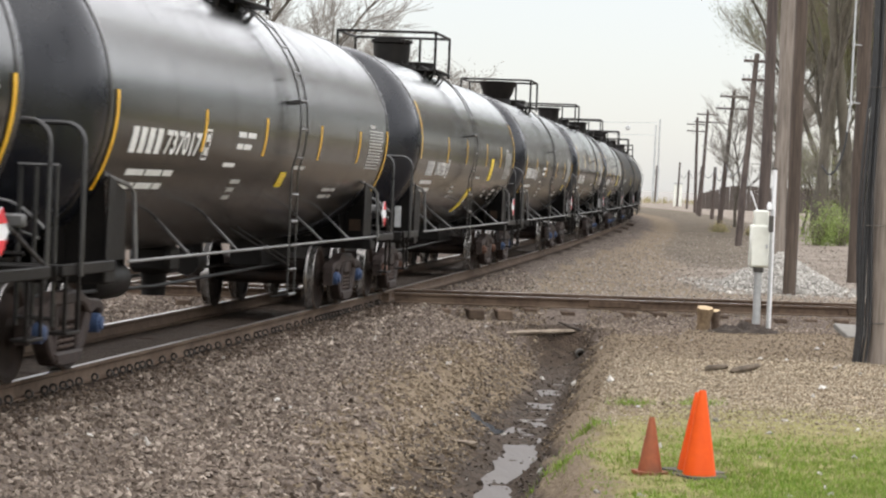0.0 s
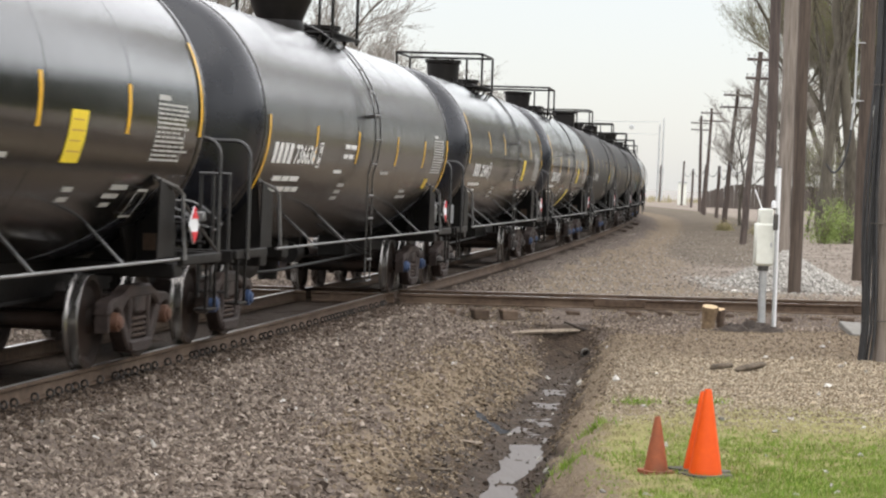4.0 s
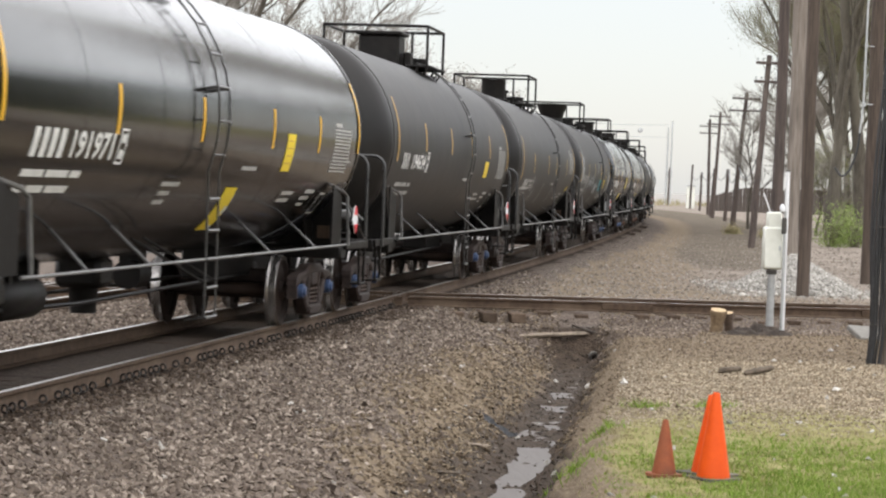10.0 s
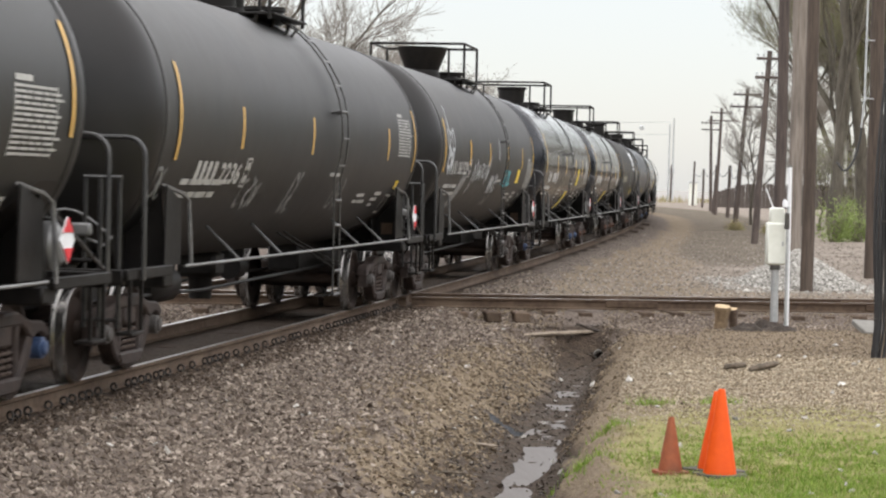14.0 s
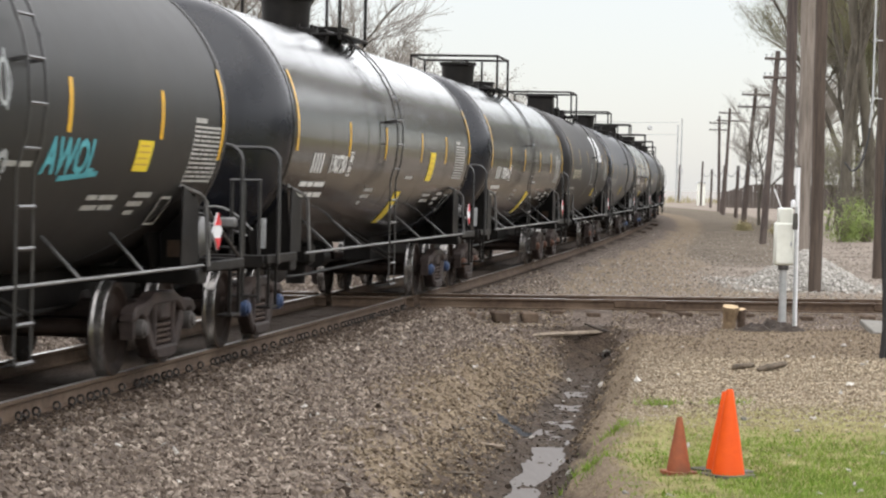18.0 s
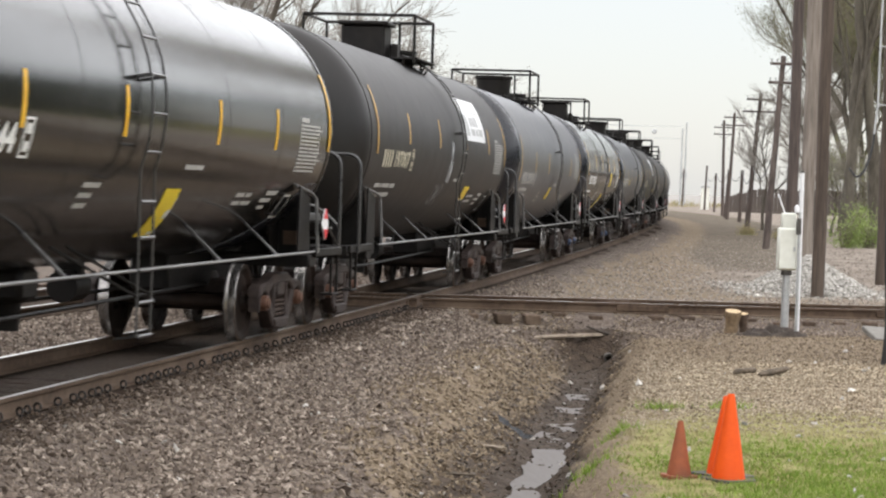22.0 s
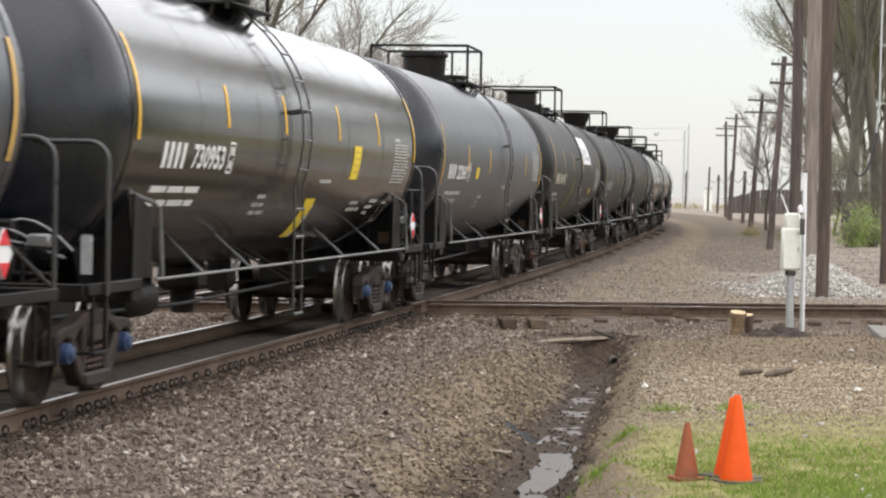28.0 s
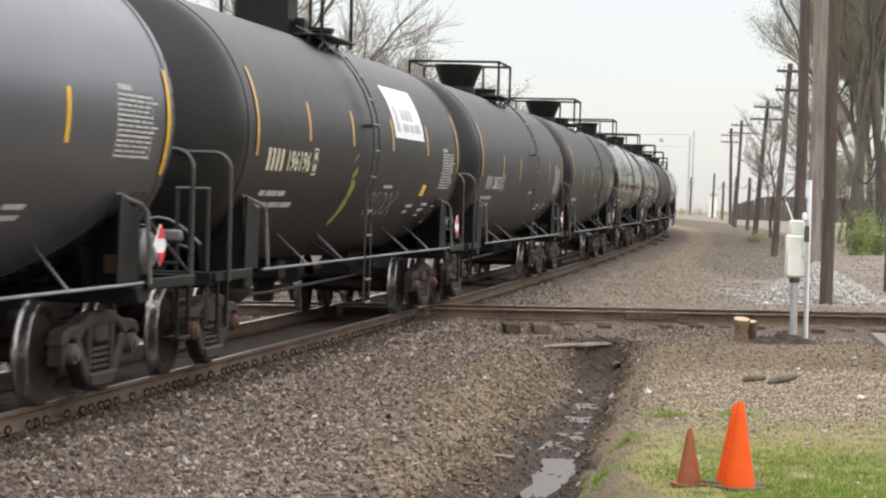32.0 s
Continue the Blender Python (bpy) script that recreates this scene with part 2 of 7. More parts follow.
M_STUMP = surf("bare_stump_wood", (0.12, 0.082, 0.05), (0.30, 0.215, 0.13), 14.0, 0.9, 0, 0.6, 30, (0.06, 0.044, 0.032), 0.8)
M_DARKSTUMP = surf("dark_stump_bark", (0.05, 0.036, 0.028), (0.15, 0.105, 0.075), 14.0, 0.9, 0, 0.6, 30, (0.035, 0.027, 0.021), 0.7)
M_RAG = surf("dark_grey_cloth", (0.025, 0.027, 0.032), (0.075, 0.078, 0.085), 16.0, 0.9, 0, 0.4, 30, (0.13, 0.125, 0.12), 0.4)
M_PALELOG = surf("pale_bare_wood", (0.17, 0.135, 0.10), (0.32, 0.265, 0.205), 14.0, 0.95, 0, 0.4)
M_DEADWOOD = surf("grey_dead_wood", (0.05, 0.039, 0.028), (0.15, 0.118, 0.085), 14.0, 0.95, 0, 0.4)
M_ROOT = surf("dark_rotten_debris", (0.03, 0.024, 0.02), (0.08, 0.062, 0.05), 14.0, 0.95, 0, 0.5)
M_CONC = surf("pale_concrete", (0.15, 0.141, 0.125), (0.22, 0.208, 0.186), 12.0, 0.9, 0, 0.2, 40, (0.11, 0.10, 0.086), 0.5)
M_FENCE = surf("weathered_fence_boards", (0.055, 0.044, 0.038), (0.11, 0.09, 0.077), 6.0, 0.95, 0, 0.3)
M_STONES = island_surf("ballast_stones_mat", [(0.076, 0.057, 0.045), (0.237, 0.190, 0.155), (0.113, 0.087, 0.068), (0.465, 0.395, 0.328), (0.146, 0.111, 0.087), (0.318, 0.262, 0.215), (0.091, 0.068, 0.052), (0.207, 0.167, 0.138)], bump=0.12)
M_TANSTONES = island_surf("tan_gravel_mat", [(0.085, 0.062, 0.043), (0.235, 0.182, 0.125), (0.13, 0.098, 0.066), (0.38, 0.31, 0.222), (0.16, 0.12, 0.081), (0.275, 0.215, 0.149), (0.10, 0.073, 0.049)], bump=0.12)
M_RUSTGRIT = island_surf("rusty_grit_mat", [(0.045, 0.032, 0.024), (0.13, 0.095, 0.07), (0.07, 0.05, 0.037), (0.20, 0.155, 0.12), (0.06, 0.042, 0.03)], bump=0.12)
M_WETSTONES = island_surf("wet_clods_mat", [(0.03, 0.022, 0.016), (0.10, 0.078, 0.06), (0.05, 0.037, 0.028), (0.16, 0.13, 0.105), (0.04, 0.03, 0.022)], 0.5, bump=0.12)
M_PATHSTONES = island_surf("pale_path_gravel_mat", [(0.22, 0.18, 0.128), (0.41, 0.35, 0.26), (0.30, 0.25, 0.18), (0.53, 0.46, 0.35), (0.36, 0.302, 0.22), (0.19, 0.155, 0.11)], bump=0.12)
M_YARDSTONES = island_surf("yard_gravel_mat", [(0.16, 0.134, 0.109), (0.30, 0.264, 0.226), (0.22, 0.19, 0.159), (0.43, 0.39, 0.34), (0.26, 0.225, 0.189)], bump=0.12)
M_PALESTONES = island_surf("pale_limestone_mat", [(0.24, 0.228, 0.205), (0.54, 0.515, 0.47), (0.36, 0.34, 0.305), (0.70, 0.67, 0.615), (0.17, 0.16, 0.143), (0.46, 0.44, 0.40)])
M_GRASS = island_surf("spring_grass_mat", [(0.135, 0.225, 0.028), (0.19, 0.31, 0.042), (0.25, 0.345, 0.06), (0.16, 0.265, 0.034), (0.34, 0.335, 0.13)], 0.7, 3.0, 0)
M_STRAW = island_surf("dry_grass_mat", [(0.38, 0.31, 0.18), (0.29, 0.255, 0.125), (0.44, 0.37, 0.235), (0.24, 0.25, 0.085)], 0.8, 3.0, 0)
M_LEAF = island_surf("young_leaves_mat", [(0.125, 0.18, 0.035), (0.205, 0.275, 0.07), (0.275, 0.335, 0.105), (0.165, 0.225, 0.05)], 0.6, 3.0, 0)
M_WOODS = island_surf("far_green_woods_mat", [(0.035, 0.05, 0.02), (0.06, 0.08, 0.035), (0.05, 0.055, 0.035), (0.08, 0.10, 0.045)], 0.8, 0.5, 0)
M_BUD = island_surf("budding_twig_tips_mat", [(0.17, 0.18, 0.07), (0.26, 0.27, 0.11), (0.21, 0.21, 0.10), (0.32, 0.34, 0.15)], 0.8, 3.0, 0)


# ---------------------------------------------------------------- mesh building
class Shape:
    """Collects vertices and faces of one part."""

    def __init__(self):
        self.v, self.f = [], []

    def add(self, verts, faces):
        o = len(self.v)
        self.v += [tuple(p) for p in verts]
        self.f += [tuple(i + o for i in q) for q in faces]
        return self

    def box(self, cx, cy, cz, sx, sy, sz, bev=0.0, m=None):
        hx, hy, hz = sx / 2, sy / 2, sz / 2
        b = min(bev, 0.45 * min(sx, sy, sz))
        if b <= 0:
            vs = [(x * hx, y * hy, z * hz) for x in (-1, 1) for y in (-1, 1) for z in (-1, 1)]
            fs = [(0, 1, 3, 2), (4, 6, 7, 5), (0, 4, 5, 1), (2, 3, 7, 6), (0, 2, 6, 4), (1, 5, 7, 3)]
        else:
            vs, ix = [], {}
            for x in (-1, 1):
                for y in (-1, 1):
                    for z in (-1, 1):
                        for k in range(3):
                            ix[x, y, z, k] = len(vs)
                            vs.append((x * (hx - (b if k != 0 else 0)), y * (hy - (b if k != 1 else 0)), z * (hz - (b if k != 2 else 0))))
            fs = []
            for k in range(3):
                for sgn in (-1, 1):
                    q = []
                    for a, c in ((-1, -1), (1, -1), (1, 1), (-1, 1)):
                        key = [0, 0, 0]
                        key[k] = sgn
                        key[(k + 1) % 3], key[(k + 2) % 3] = a, c
                        q.append(ix[key[0], key[1], key[2], k])
                    fs.append(tuple(q) if sgn > 0 else tuple(reversed(q)))
            for k in range(3):
                i, j = (k + 1) % 3, (k + 2) % 3
                for a in (-1, 1):
                    for c in (-1, 1):
                        e = []
                        for s in (-1, 1):
                            key = [0, 0, 0]
                            key[k], key[i], key[j] = s, a, c
                            e.append((ix[key[0], key[1], key[2], i], ix[key[0], key[1], key[2], j]))
                        q = (e[0][0], e[1][0], e[1][1], e[0][1])
                        fs.append(q if a * c > 0 else tuple(reversed(q)))
            for x in (-1, 1):
                for y in (-1, 1):
                    for z in (-1, 1):
                        q = (ix[x, y, z, 0], ix[x, y, z, 1], ix[x, y, z, 2])
                        fs.append(q if x * y * z > 0 else tuple(reversed(q)))
        m = m or Matrix.Identity(4)
        c = Vector((cx, cy, cz))
        return self.add([m.to_3x3() @ Vector(p) + c for p in vs], fs)

    def tube(self, pts, r, n=8, caps=True):
        """A round bar through points; r is one radius or one for each point."""
        pts = [Vector(p) for p in pts]
        rs = r if isinstance(r, (list, tuple)) else [r] * len(pts)
        vs, fs = [], []
        ref = None
        for i, p in enumerate(pts):
            d = (pts[min(i + 1, len(pts) - 1)] - pts[max(i - 1, 0)]).normalized()
            if ref is None:
                ref = Vector((0, 0, 1)) if abs(d.z) < 0.9 else Vector((1, 0, 0))
            a = d.cross(ref).normalized()
            b = a.cross(d).normalized()
            ref = b
            for k in range(n):
                w = 2 * math.pi * k / n
                vs.append(p + (a * math.cos(w) + b * math.sin(w)) * rs[i])
        for i in range(len(pts) - 1):
            for k in range(n):
                k2 = (k + 1) % n
                fs.append((i * n + k, i * n + k2, (i + 1) * n + k2, (i + 1) * n + k))
        if caps:
            fs.append(tuple(range(n - 1, -1, -1)))
            fs.append(tuple((len(pts) - 1) * n + k for k in range(n)))
        return self.add(vs, fs)

    def lathe(self, prof, n=32, axis="x", c=(0, 0, 0)):
        """Turns (along, radius) pairs round an axis; zero radii close the ends."""
        vs, fs, rings = [], [], []
        for a, r in prof:
            if r <= 1e-6:
                rings.append([len(vs)])
                vs.append((a, 0, 0))
            else:
                rings.append(list(range(len(vs), len(vs) + n)))
                for k in range(n):
                    w = 2 * math.pi * k / n
                    vs.append((a, r * math.cos(w), r * math.sin(w)))
        for p, q in zip(rings, rings[1:]):
            for k in range(n):
                k2 = (k + 1) % n
                if len(p) == 1 and len(q) == 1:
                    continue
                if len(p) == 1:
                    fs.append((p[0], q[k2], q[k]))
                elif len(q) == 1:
                    fs.append((p[k], p[k2], q[0]))
                else:
                    fs.append((p[k], p[k2], q[k2], q[k]))
        if axis == "z":
            vs = [(y, z, x) for x, y, z in vs]
        elif axis == "y":
            vs = [(z, x, y) for x, y, z in vs]
        return self.add([(x + c[0], y + c[1], z + c[2]) for x, y, z in vs], fs)

    def prism(self, outline, depth, axis="y", at=0.0):
        """A flat outline given a thickness; outline in (x, z) for axis y, (x, y) for z, (y, z) for x."""
        n = len(outline)

        def put(a, b, d):
            return {"y": (a, d, b), "z": (a, b, d), "x": (d, a, b)}[axis]

        vs = [put(a, b, at - depth / 2) for a, b in outline] + [put(a, b, at + depth / 2) for a, b in outline]
        fs = [tuple(range(n)), tuple(range(2 * n - 1, n - 1, -1))]
        fs += [(i, i + n, (i + 1) % n + n, (i + 1) % n) for i in range(n)]
        return self.add(vs, fs)

    def mesh(self, name, mats, smooth=40, fix=True):
        me = bpy.data.meshes.new(name)
        me.from_pydata(self.v, [], self.f)
        if fix:
            bm = bmesh.new()
            bm.from_mesh(me)
            bmesh.ops.recalc_face_normals(bm, faces=bm.faces)
            bm.to_mesh(me)
            bm.free()
        for mt in mats if isinstance(mats, (list, tuple)) else [mats]:
            me.materials.append(mt)
        if smooth:
            me.shade_smooth()
            me.set_sharp_from_angle(angle=radians(smooth))
        return me


def part(name, shape, mats, parent=None, label="", smooth=40, fix=True, at=None):
    """One mesh object under a thing or a part."""
    me = shape if isinstance(shape, bpy.types.Mesh) else shape.mesh(name, mats, smooth, fix)
    ob = new(name, me)
    if parent:
        ob.parent = parent
    if at is not None:
        ob.matrix_basis = at
    if label:
        ob["label"] = label
    return ob


def thing(name, m, label, category, group="", kind=""):
    ob = new(name)
    ob.empty_display_size = 0.3
    ob.matrix_basis = m
    return tagged(ob, label, category, group, kind)


# ---------------------------------------------------------------- plan: the curved main track
T_X0, T_Y0, T_A = -3.242, 30.0, 0.1412
S_MIN, S_MAX, S_STEP = -80.0, 560.0, 1.0


def curve_bend(s):
    """Curvature along the track (to the left, away from the eye)."""
    if s < 90:
        return -0.000499 + 0.00000279 * max(s, -60)
    return -0.00025 - min(s - 90, 40) / 40 * 0.00075


def lay_track():
    pts = {0: (T_X0, T_Y0, T_A)}
    for sign, end in ((1, S_MAX), (-1, S_MIN)):
        x, y, a = T_X0, T_Y0, T_A
        for i in range(1, int(abs(end)) + 1):
            s = sign * (i - 0.5)
            a2 = a + sign * curve_bend(s)
            am = (a + a2) / 2
            x, y, a = x + sign * math.sin(am), y + sign * math.cos(am), a2
            pts[sign * i] = (x, y, a)
    ks = sorted(pts)
    return np.array(ks, float), np.array([pts[k] for k in ks])


TS, TP = lay_track()


def track(s):
    """Place and heading of the centreline at s metres along the track."""
    return tuple(float(np.interp(s, TS, TP[:, k])) for k in range(3))


def beside(s, right, z=0.0):
    x, y, a = track(s)
    return (x + right * math.cos(a), y - right * math.sin(a), z)


# the crossing track
X_P, X_A = (-1.58, 41.85), math.atan(0.14)


def cross_at(u, v, z=0.0):
    """u metres along the crossing track, v metres beyond its centreline."""
    return (X_P[0] + u * math.cos(X_A) - v * math.sin(X_A), X_P[1] + u * math.sin(X_A) + v * math.cos(X_A), z)


def travelled(t):
    """Metres the train has come at t seconds: it gains a little speed."""
    return 7.518 * t + 0.0081 * t * t


# ---------------------------------------------------------------- ground
DITCH = ((-14.0, -30.0), (-1.6, 8.0), (0.1, 15.0), (0.62, 23.3), (1.45, 32.0), (2.05, 38.6), (2.3, 42.0), (2.6, 60.0))


def ditch_x(y):
    return np.interp(y, [q[1] for q in DITCH], [q[0] for q in DITCH])


def soft_noise(x, y, k, seed=0.0):
    """Cheap smooth noise from a few sines, about -1 to 1."""
    a = np.sin(x * k * 1.7 + 1.3 + seed) * np.cos(y * k * 1.1 + 0.7 * seed)
    b = np.sin((x + y) * k * 2.9 + seed * 2.1) * np.cos((x - 0.6 * y) * k * 2.3 + 1.9)
    c = np.sin((0.7 * x - y) * k * 5.3 + 0.4 + seed) * np.sin((x * 0.9 + y * 0.8) * k * 4.7)
    return 0.5 * a + 0.33 * b + 0.25 * c


def plan_at(x, y):
    """Metres to the right of the main track, beyond the crossing track, and right of the ditch."""
    tx = np.interp(y, TP[:, 1], TP[:, 0])
    ta = np.interp(y, TP[:, 1], TP[:, 2])
    d1 = (x - tx) * np.cos(ta)
    d2 = (y - X_P[1] - (x - X_P[0]) * math.tan(X_A)) * math.cos(X_A)
    return d1, d2, x - ditch_x(y)


def ground_z(x, y):
    x, y = np.asarray(x, float), np.asarray(y, float)
    d1, d2, dd = plan_at(x, y)
    base = np.where(d2 > 0, -0.30, -0.39) + 0.02 * soft_noise(x, y, 1.1)
    base = base + 0.10 * np.exp(-((d2 + 4.5) / 2.0) ** 2) * (d1 > 6)
    bed1 = -0.185 - np.maximum(0, np.where(d1 > 0, d1 - 1.7, -d1 - 6.2)) * 0.42 - 0.13 * np.exp(-((d1 + 2.16) / 0.45) ** 2)
    bed2 = -0.21 - np.maximum(0, np.where(d2 < 0, -d2 - 1.16, d2 - 1.35)) * 0.42
    rough = 0.05 * soft_noise(x, y, 2.6, 3.0)
    off = dd + 0.14 * soft_noise(x, y, 0.8) + 0.09 * soft_noise(x, y, 2.1, 4.0) + 0.04 * soft_noise(x, y, 5.0, 1.0)
    low = -1.02 + np.maximum(0, np.abs(off) - 0.24) * np.where(off > 0, 1.0, 0.55) + rough
    low = low + 0.025 * soft_noise(x, y, 6.0, 8.0) + np.maximum(0, y - 39.6) * 0.9
    base = np.minimum(base, np.where(y < 41, low, base))
    z = np.maximum(np.maximum(base, bed1), bed2)
    near = np.exp(-np.maximum(0, y - 30) / 60)
    return z + near * 0.012 * soft_noise(x, y, 7.0, 5.0)


def spaced(a, b, fine_a, fine_b, step, grow=1.16):
    out = list(np.arange(fine_a, fine_b, step))
    v, h = fine_b, step
    while v < b:
        out.append(v)
        h *= grow
        v += h
    out.append(b)
    v, h = fine_a, step
    while v > a:
        h *= grow
        v -= h
        out.insert(0, max(v, a))
    return np.array(sorted(set(out)))


def blend_mask(v, lo, hi):
    return np.clip((v - lo) / (hi - lo), 0, 1)


def build_ground():
    gx, gy = spaced(-900, 1400, -9, 10.5, 0.13), spaced(-60, 4500, 15.5, 47, 0.14)
    xx, yy = np.meshgrid(gx, gy)
    zz = ground_z(xx, yy)
    nx, ny = len(gx), len(gy)
    me = bpy.data.meshes.new("ground")
    co = np.stack([xx, yy, zz], -1).reshape(-1, 3)
    i = (np.arange(ny - 1)[:, None] * nx + np.arange(nx - 1)[None]).ravel()
    quads = np.stack([i, i + 1, i + 1 + nx, i + nx], 1)
    me.vertices.add(len(co))
    me.vertices.foreach_set("co", co.ravel())
    me.loops.add(quads.size)
    me.loops.foreach_set("vertex_index", quads.ravel())
    me.polygons.add(len(quads))
    me.polygons.foreach_set("loop_start", np.arange(0, quads.size, 4))
    me.update(calc_edges=True)
    me.shade_smooth()
    x, y = co[:, 0], co[:, 1]
    d1, d2, dd = plan_at(x, y)
    n = soft_noise(x, y, 0.9, 1.0)
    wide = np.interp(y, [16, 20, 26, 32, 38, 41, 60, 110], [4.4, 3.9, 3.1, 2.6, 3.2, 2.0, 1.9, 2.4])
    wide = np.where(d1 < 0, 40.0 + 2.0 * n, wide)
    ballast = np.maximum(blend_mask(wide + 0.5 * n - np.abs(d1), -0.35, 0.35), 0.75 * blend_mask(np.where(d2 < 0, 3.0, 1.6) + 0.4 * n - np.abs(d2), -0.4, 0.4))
    grass = blend_mask(26.5 + 1.2 * n - y, -0.8, 2.5) * blend_mask(dd - 0.85 + 0.2 * n, -0.1, 0.5)
    side = blend_mask(d1, 13, 20) * blend_mask(y, 60, 80) * blend_mask(170 - y, 0, 30) * 0.55
    grass = np.maximum(grass, side)
    grass = np.maximum(grass, blend_mask(x, 34, 44) * blend_mask(np.arctan2(x, np.maximum(y, 1.0)), 0.24, 0.30))
    off = dd + 0.14 * soft_noise(x, y, 0.8) + 0.09 * soft_noise(x, y, 2.1, 4.0) + 0.04 * soft_noise(x, y, 5.0, 1.0)
    reach = np.where(off > 0, 0.56, np.interp(y, [20, 25, 29, 33, 37, 40], [0.85, 0.72, 0.58, 0.36, 0.34, 0.6]))
    mud = blend_mask(reach - np.abs(off), -0.2, 0.2) * (y < 40.6) * blend_mask(y, 5, 10)
    road = blend_mask(y, 46, 60) * blend_mask(d1, 3.0, 7.0)
    for name, values in (("ballast", ballast), ("grass", grass), ("mud", mud), ("road", road), ("path", blend_mask(y, 22.5, 25) * blend_mask(35 - y, 0, 3) * blend_mask(dd - 0.9 + 0.3 * n, 0, 0.8)), ("rut", blend_mask(1.9 + 0.012 * (y - 80) - np.abs(d1 - np.interp(y, [62, 90, 130, 220], [6.6, 5.6, 6.2, 7.5])), -0.8, 0.9) * blend_mask(y, 62, 80) * 0.9), ("far", blend_mask(y, 280, 700)), ("oil_shade", blend_mask(1.0 + 0.15 * n - np.minimum(np.abs(d1), np.abs(d1 + 4.32)), -0.15, 0.15))):
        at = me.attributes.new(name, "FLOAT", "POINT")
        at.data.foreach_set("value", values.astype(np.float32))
    return me


def ground_material():
    m = bpy.data.materials.new("trackside_ground")
    m.use_nodes = True
    n, l = m.node_tree.nodes, m.node_tree.links
    b = n["Principled BSDF"]
    tc = n.new("ShaderNodeTexCoord")

    def noise_ramp(scale, a, c, detail=6, lo=0.3, hi=0.7):
        t = n.new("ShaderNodeTexNoise")
        t.inputs["Scale"].default_value = scale
        t.inputs["Detail"].default_value = detail
        t.inputs["Roughness"].default_value = 0.7
        l.new(tc.outputs["Object"], t.inputs["Vector"])
        r = n.new("ShaderNodeValToRGB")
        r.color_ramp.elements[0].position, r.color_ramp.elements[1].position = lo, hi
        r.color_ramp.elements[0].color, r.color_ramp.elements[1].color = (*a, 1), (*c, 1)
        l.new(t.outputs["Fac"], r.inputs["Fac"])
        return r.outputs["Color"], t.outputs["Fac"]

    def mixed(fac, a, c):
        x = n.new("ShaderNodeMix")
        x.data_type = "RGBA"
        l.new(fac, x.inputs["Factor"])
        l.new(a, x.inputs["A"])
        l.new(c, x.inputs["B"])
        return x.outputs["Result"]

    def mask(name, brk=0.5, scale=3.0):
        """The named region with a broken, uneven edge."""
        a = n.new("ShaderNodeAttribute")
        a.attribute_name = name
        t = n.new("ShaderNodeTexNoise")
        t.inputs["Scale"].default_value = scale
        t.inputs["Detail"].default_value = 7
        t.inputs["Roughness"].default_value = 0.7
        l.new(tc.outputs["Object"], t.inputs["Vector"])
        ad = n.new("ShaderNodeMath")
        ad.operation = "MULTIPLY_ADD"
        l.new(t.outputs["Fac"], ad.inputs[0])
        ad.inputs[1].default_value = brk * 2
        ad.inputs[2].default_value = -brk
        s = n.new("ShaderNodeMath")
        s.operation = "ADD"
        l.new(a.outputs["Fac"], s.inputs[0])
        l.new(ad.outputs[0], s.inputs[1])
        r = n.new("ShaderNodeMapRange")
        r.inputs["From Min"].default_value, r.inputs["From Max"].default_value = 0.35, 0.65
        l.new(s.outputs[0], r.inputs["Value"])
        return r.outputs["Result"]

    tan, f_tan = noise_ramp(26, (0.09, 0.064, 0.042), (0.26, 0.2, 0.137), 5, 0.36, 0.64)
    tan2, _ = noise_ramp(0.9, (0.13, 0.10, 0.069), (0.25, 0.205, 0.152))
    h1 = n.new("ShaderNodeMix")
    h1.data_type = "RGBA"
    h1.inputs["Factor"].default_value = 0.45
    l.new(tan, h1.inputs["A"])
    l.new(tan2, h1.inputs["B"])
    col = h1.outputs["Result"]
    road, _ = noise_ramp(0.45, (0.158, 0.126, 0.10), (0.28, 0.242, 0.205), 9, 0.36, 0.62)
    col = mixed(mask("road", 0.4, 0.4), col, road)
    rut, _ = noise_ramp(0.6, (0.085, 0.069, 0.050), (0.15, 0.123, 0.094), 8, 0.36, 0.62)
    col = mixed(mask("rut", 0.35, 0.25), col, rut)
    path, _ = noise_ramp(20, (0.24, 0.19, 0.125), (0.50, 0.42, 0.30), 5, 0.36, 0.64)
    col = mixed(mask("path", 0.5, 2.0), col, path)
    # soil under the ballast coloured darker, standing in for shade in stone gaps
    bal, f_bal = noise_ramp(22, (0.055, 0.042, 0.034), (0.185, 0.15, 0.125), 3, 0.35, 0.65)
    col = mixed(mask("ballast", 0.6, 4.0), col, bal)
    gr, _ = noise_ramp(7, (0.145, 0.138, 0.048), (0.315, 0.285, 0.13))
    col = mixed(mask("grass", 0.55, 2.2), col, gr)
    mud, _ = noise_ramp(9, (0.022, 0.016, 0.011), (0.088, 0.064, 0.047))
    f_mud = mask("mud", 0.35, 3.5)
    col = mixed(f_mud, col, mud)
    # bed between the rails: oil brown plus painted-in shade of the train
    oil_shade, _ = noise_ramp(11, (0.02, 0.0145, 0.0105), (0.068, 0.049, 0.036))
    col = mixed(mask("oil_shade", 0.4, 3.0), col, oil_shade)
    # distance haze painted in: ground turns pale grey far down the line
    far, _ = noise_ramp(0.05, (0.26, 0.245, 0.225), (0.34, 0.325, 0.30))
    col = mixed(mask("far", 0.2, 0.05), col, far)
    l.new(col, b.inputs["Base Color"])
    b.inputs["Specular IOR Level"].default_value = 0.15
    rr = n.new("ShaderNodeMapRange")
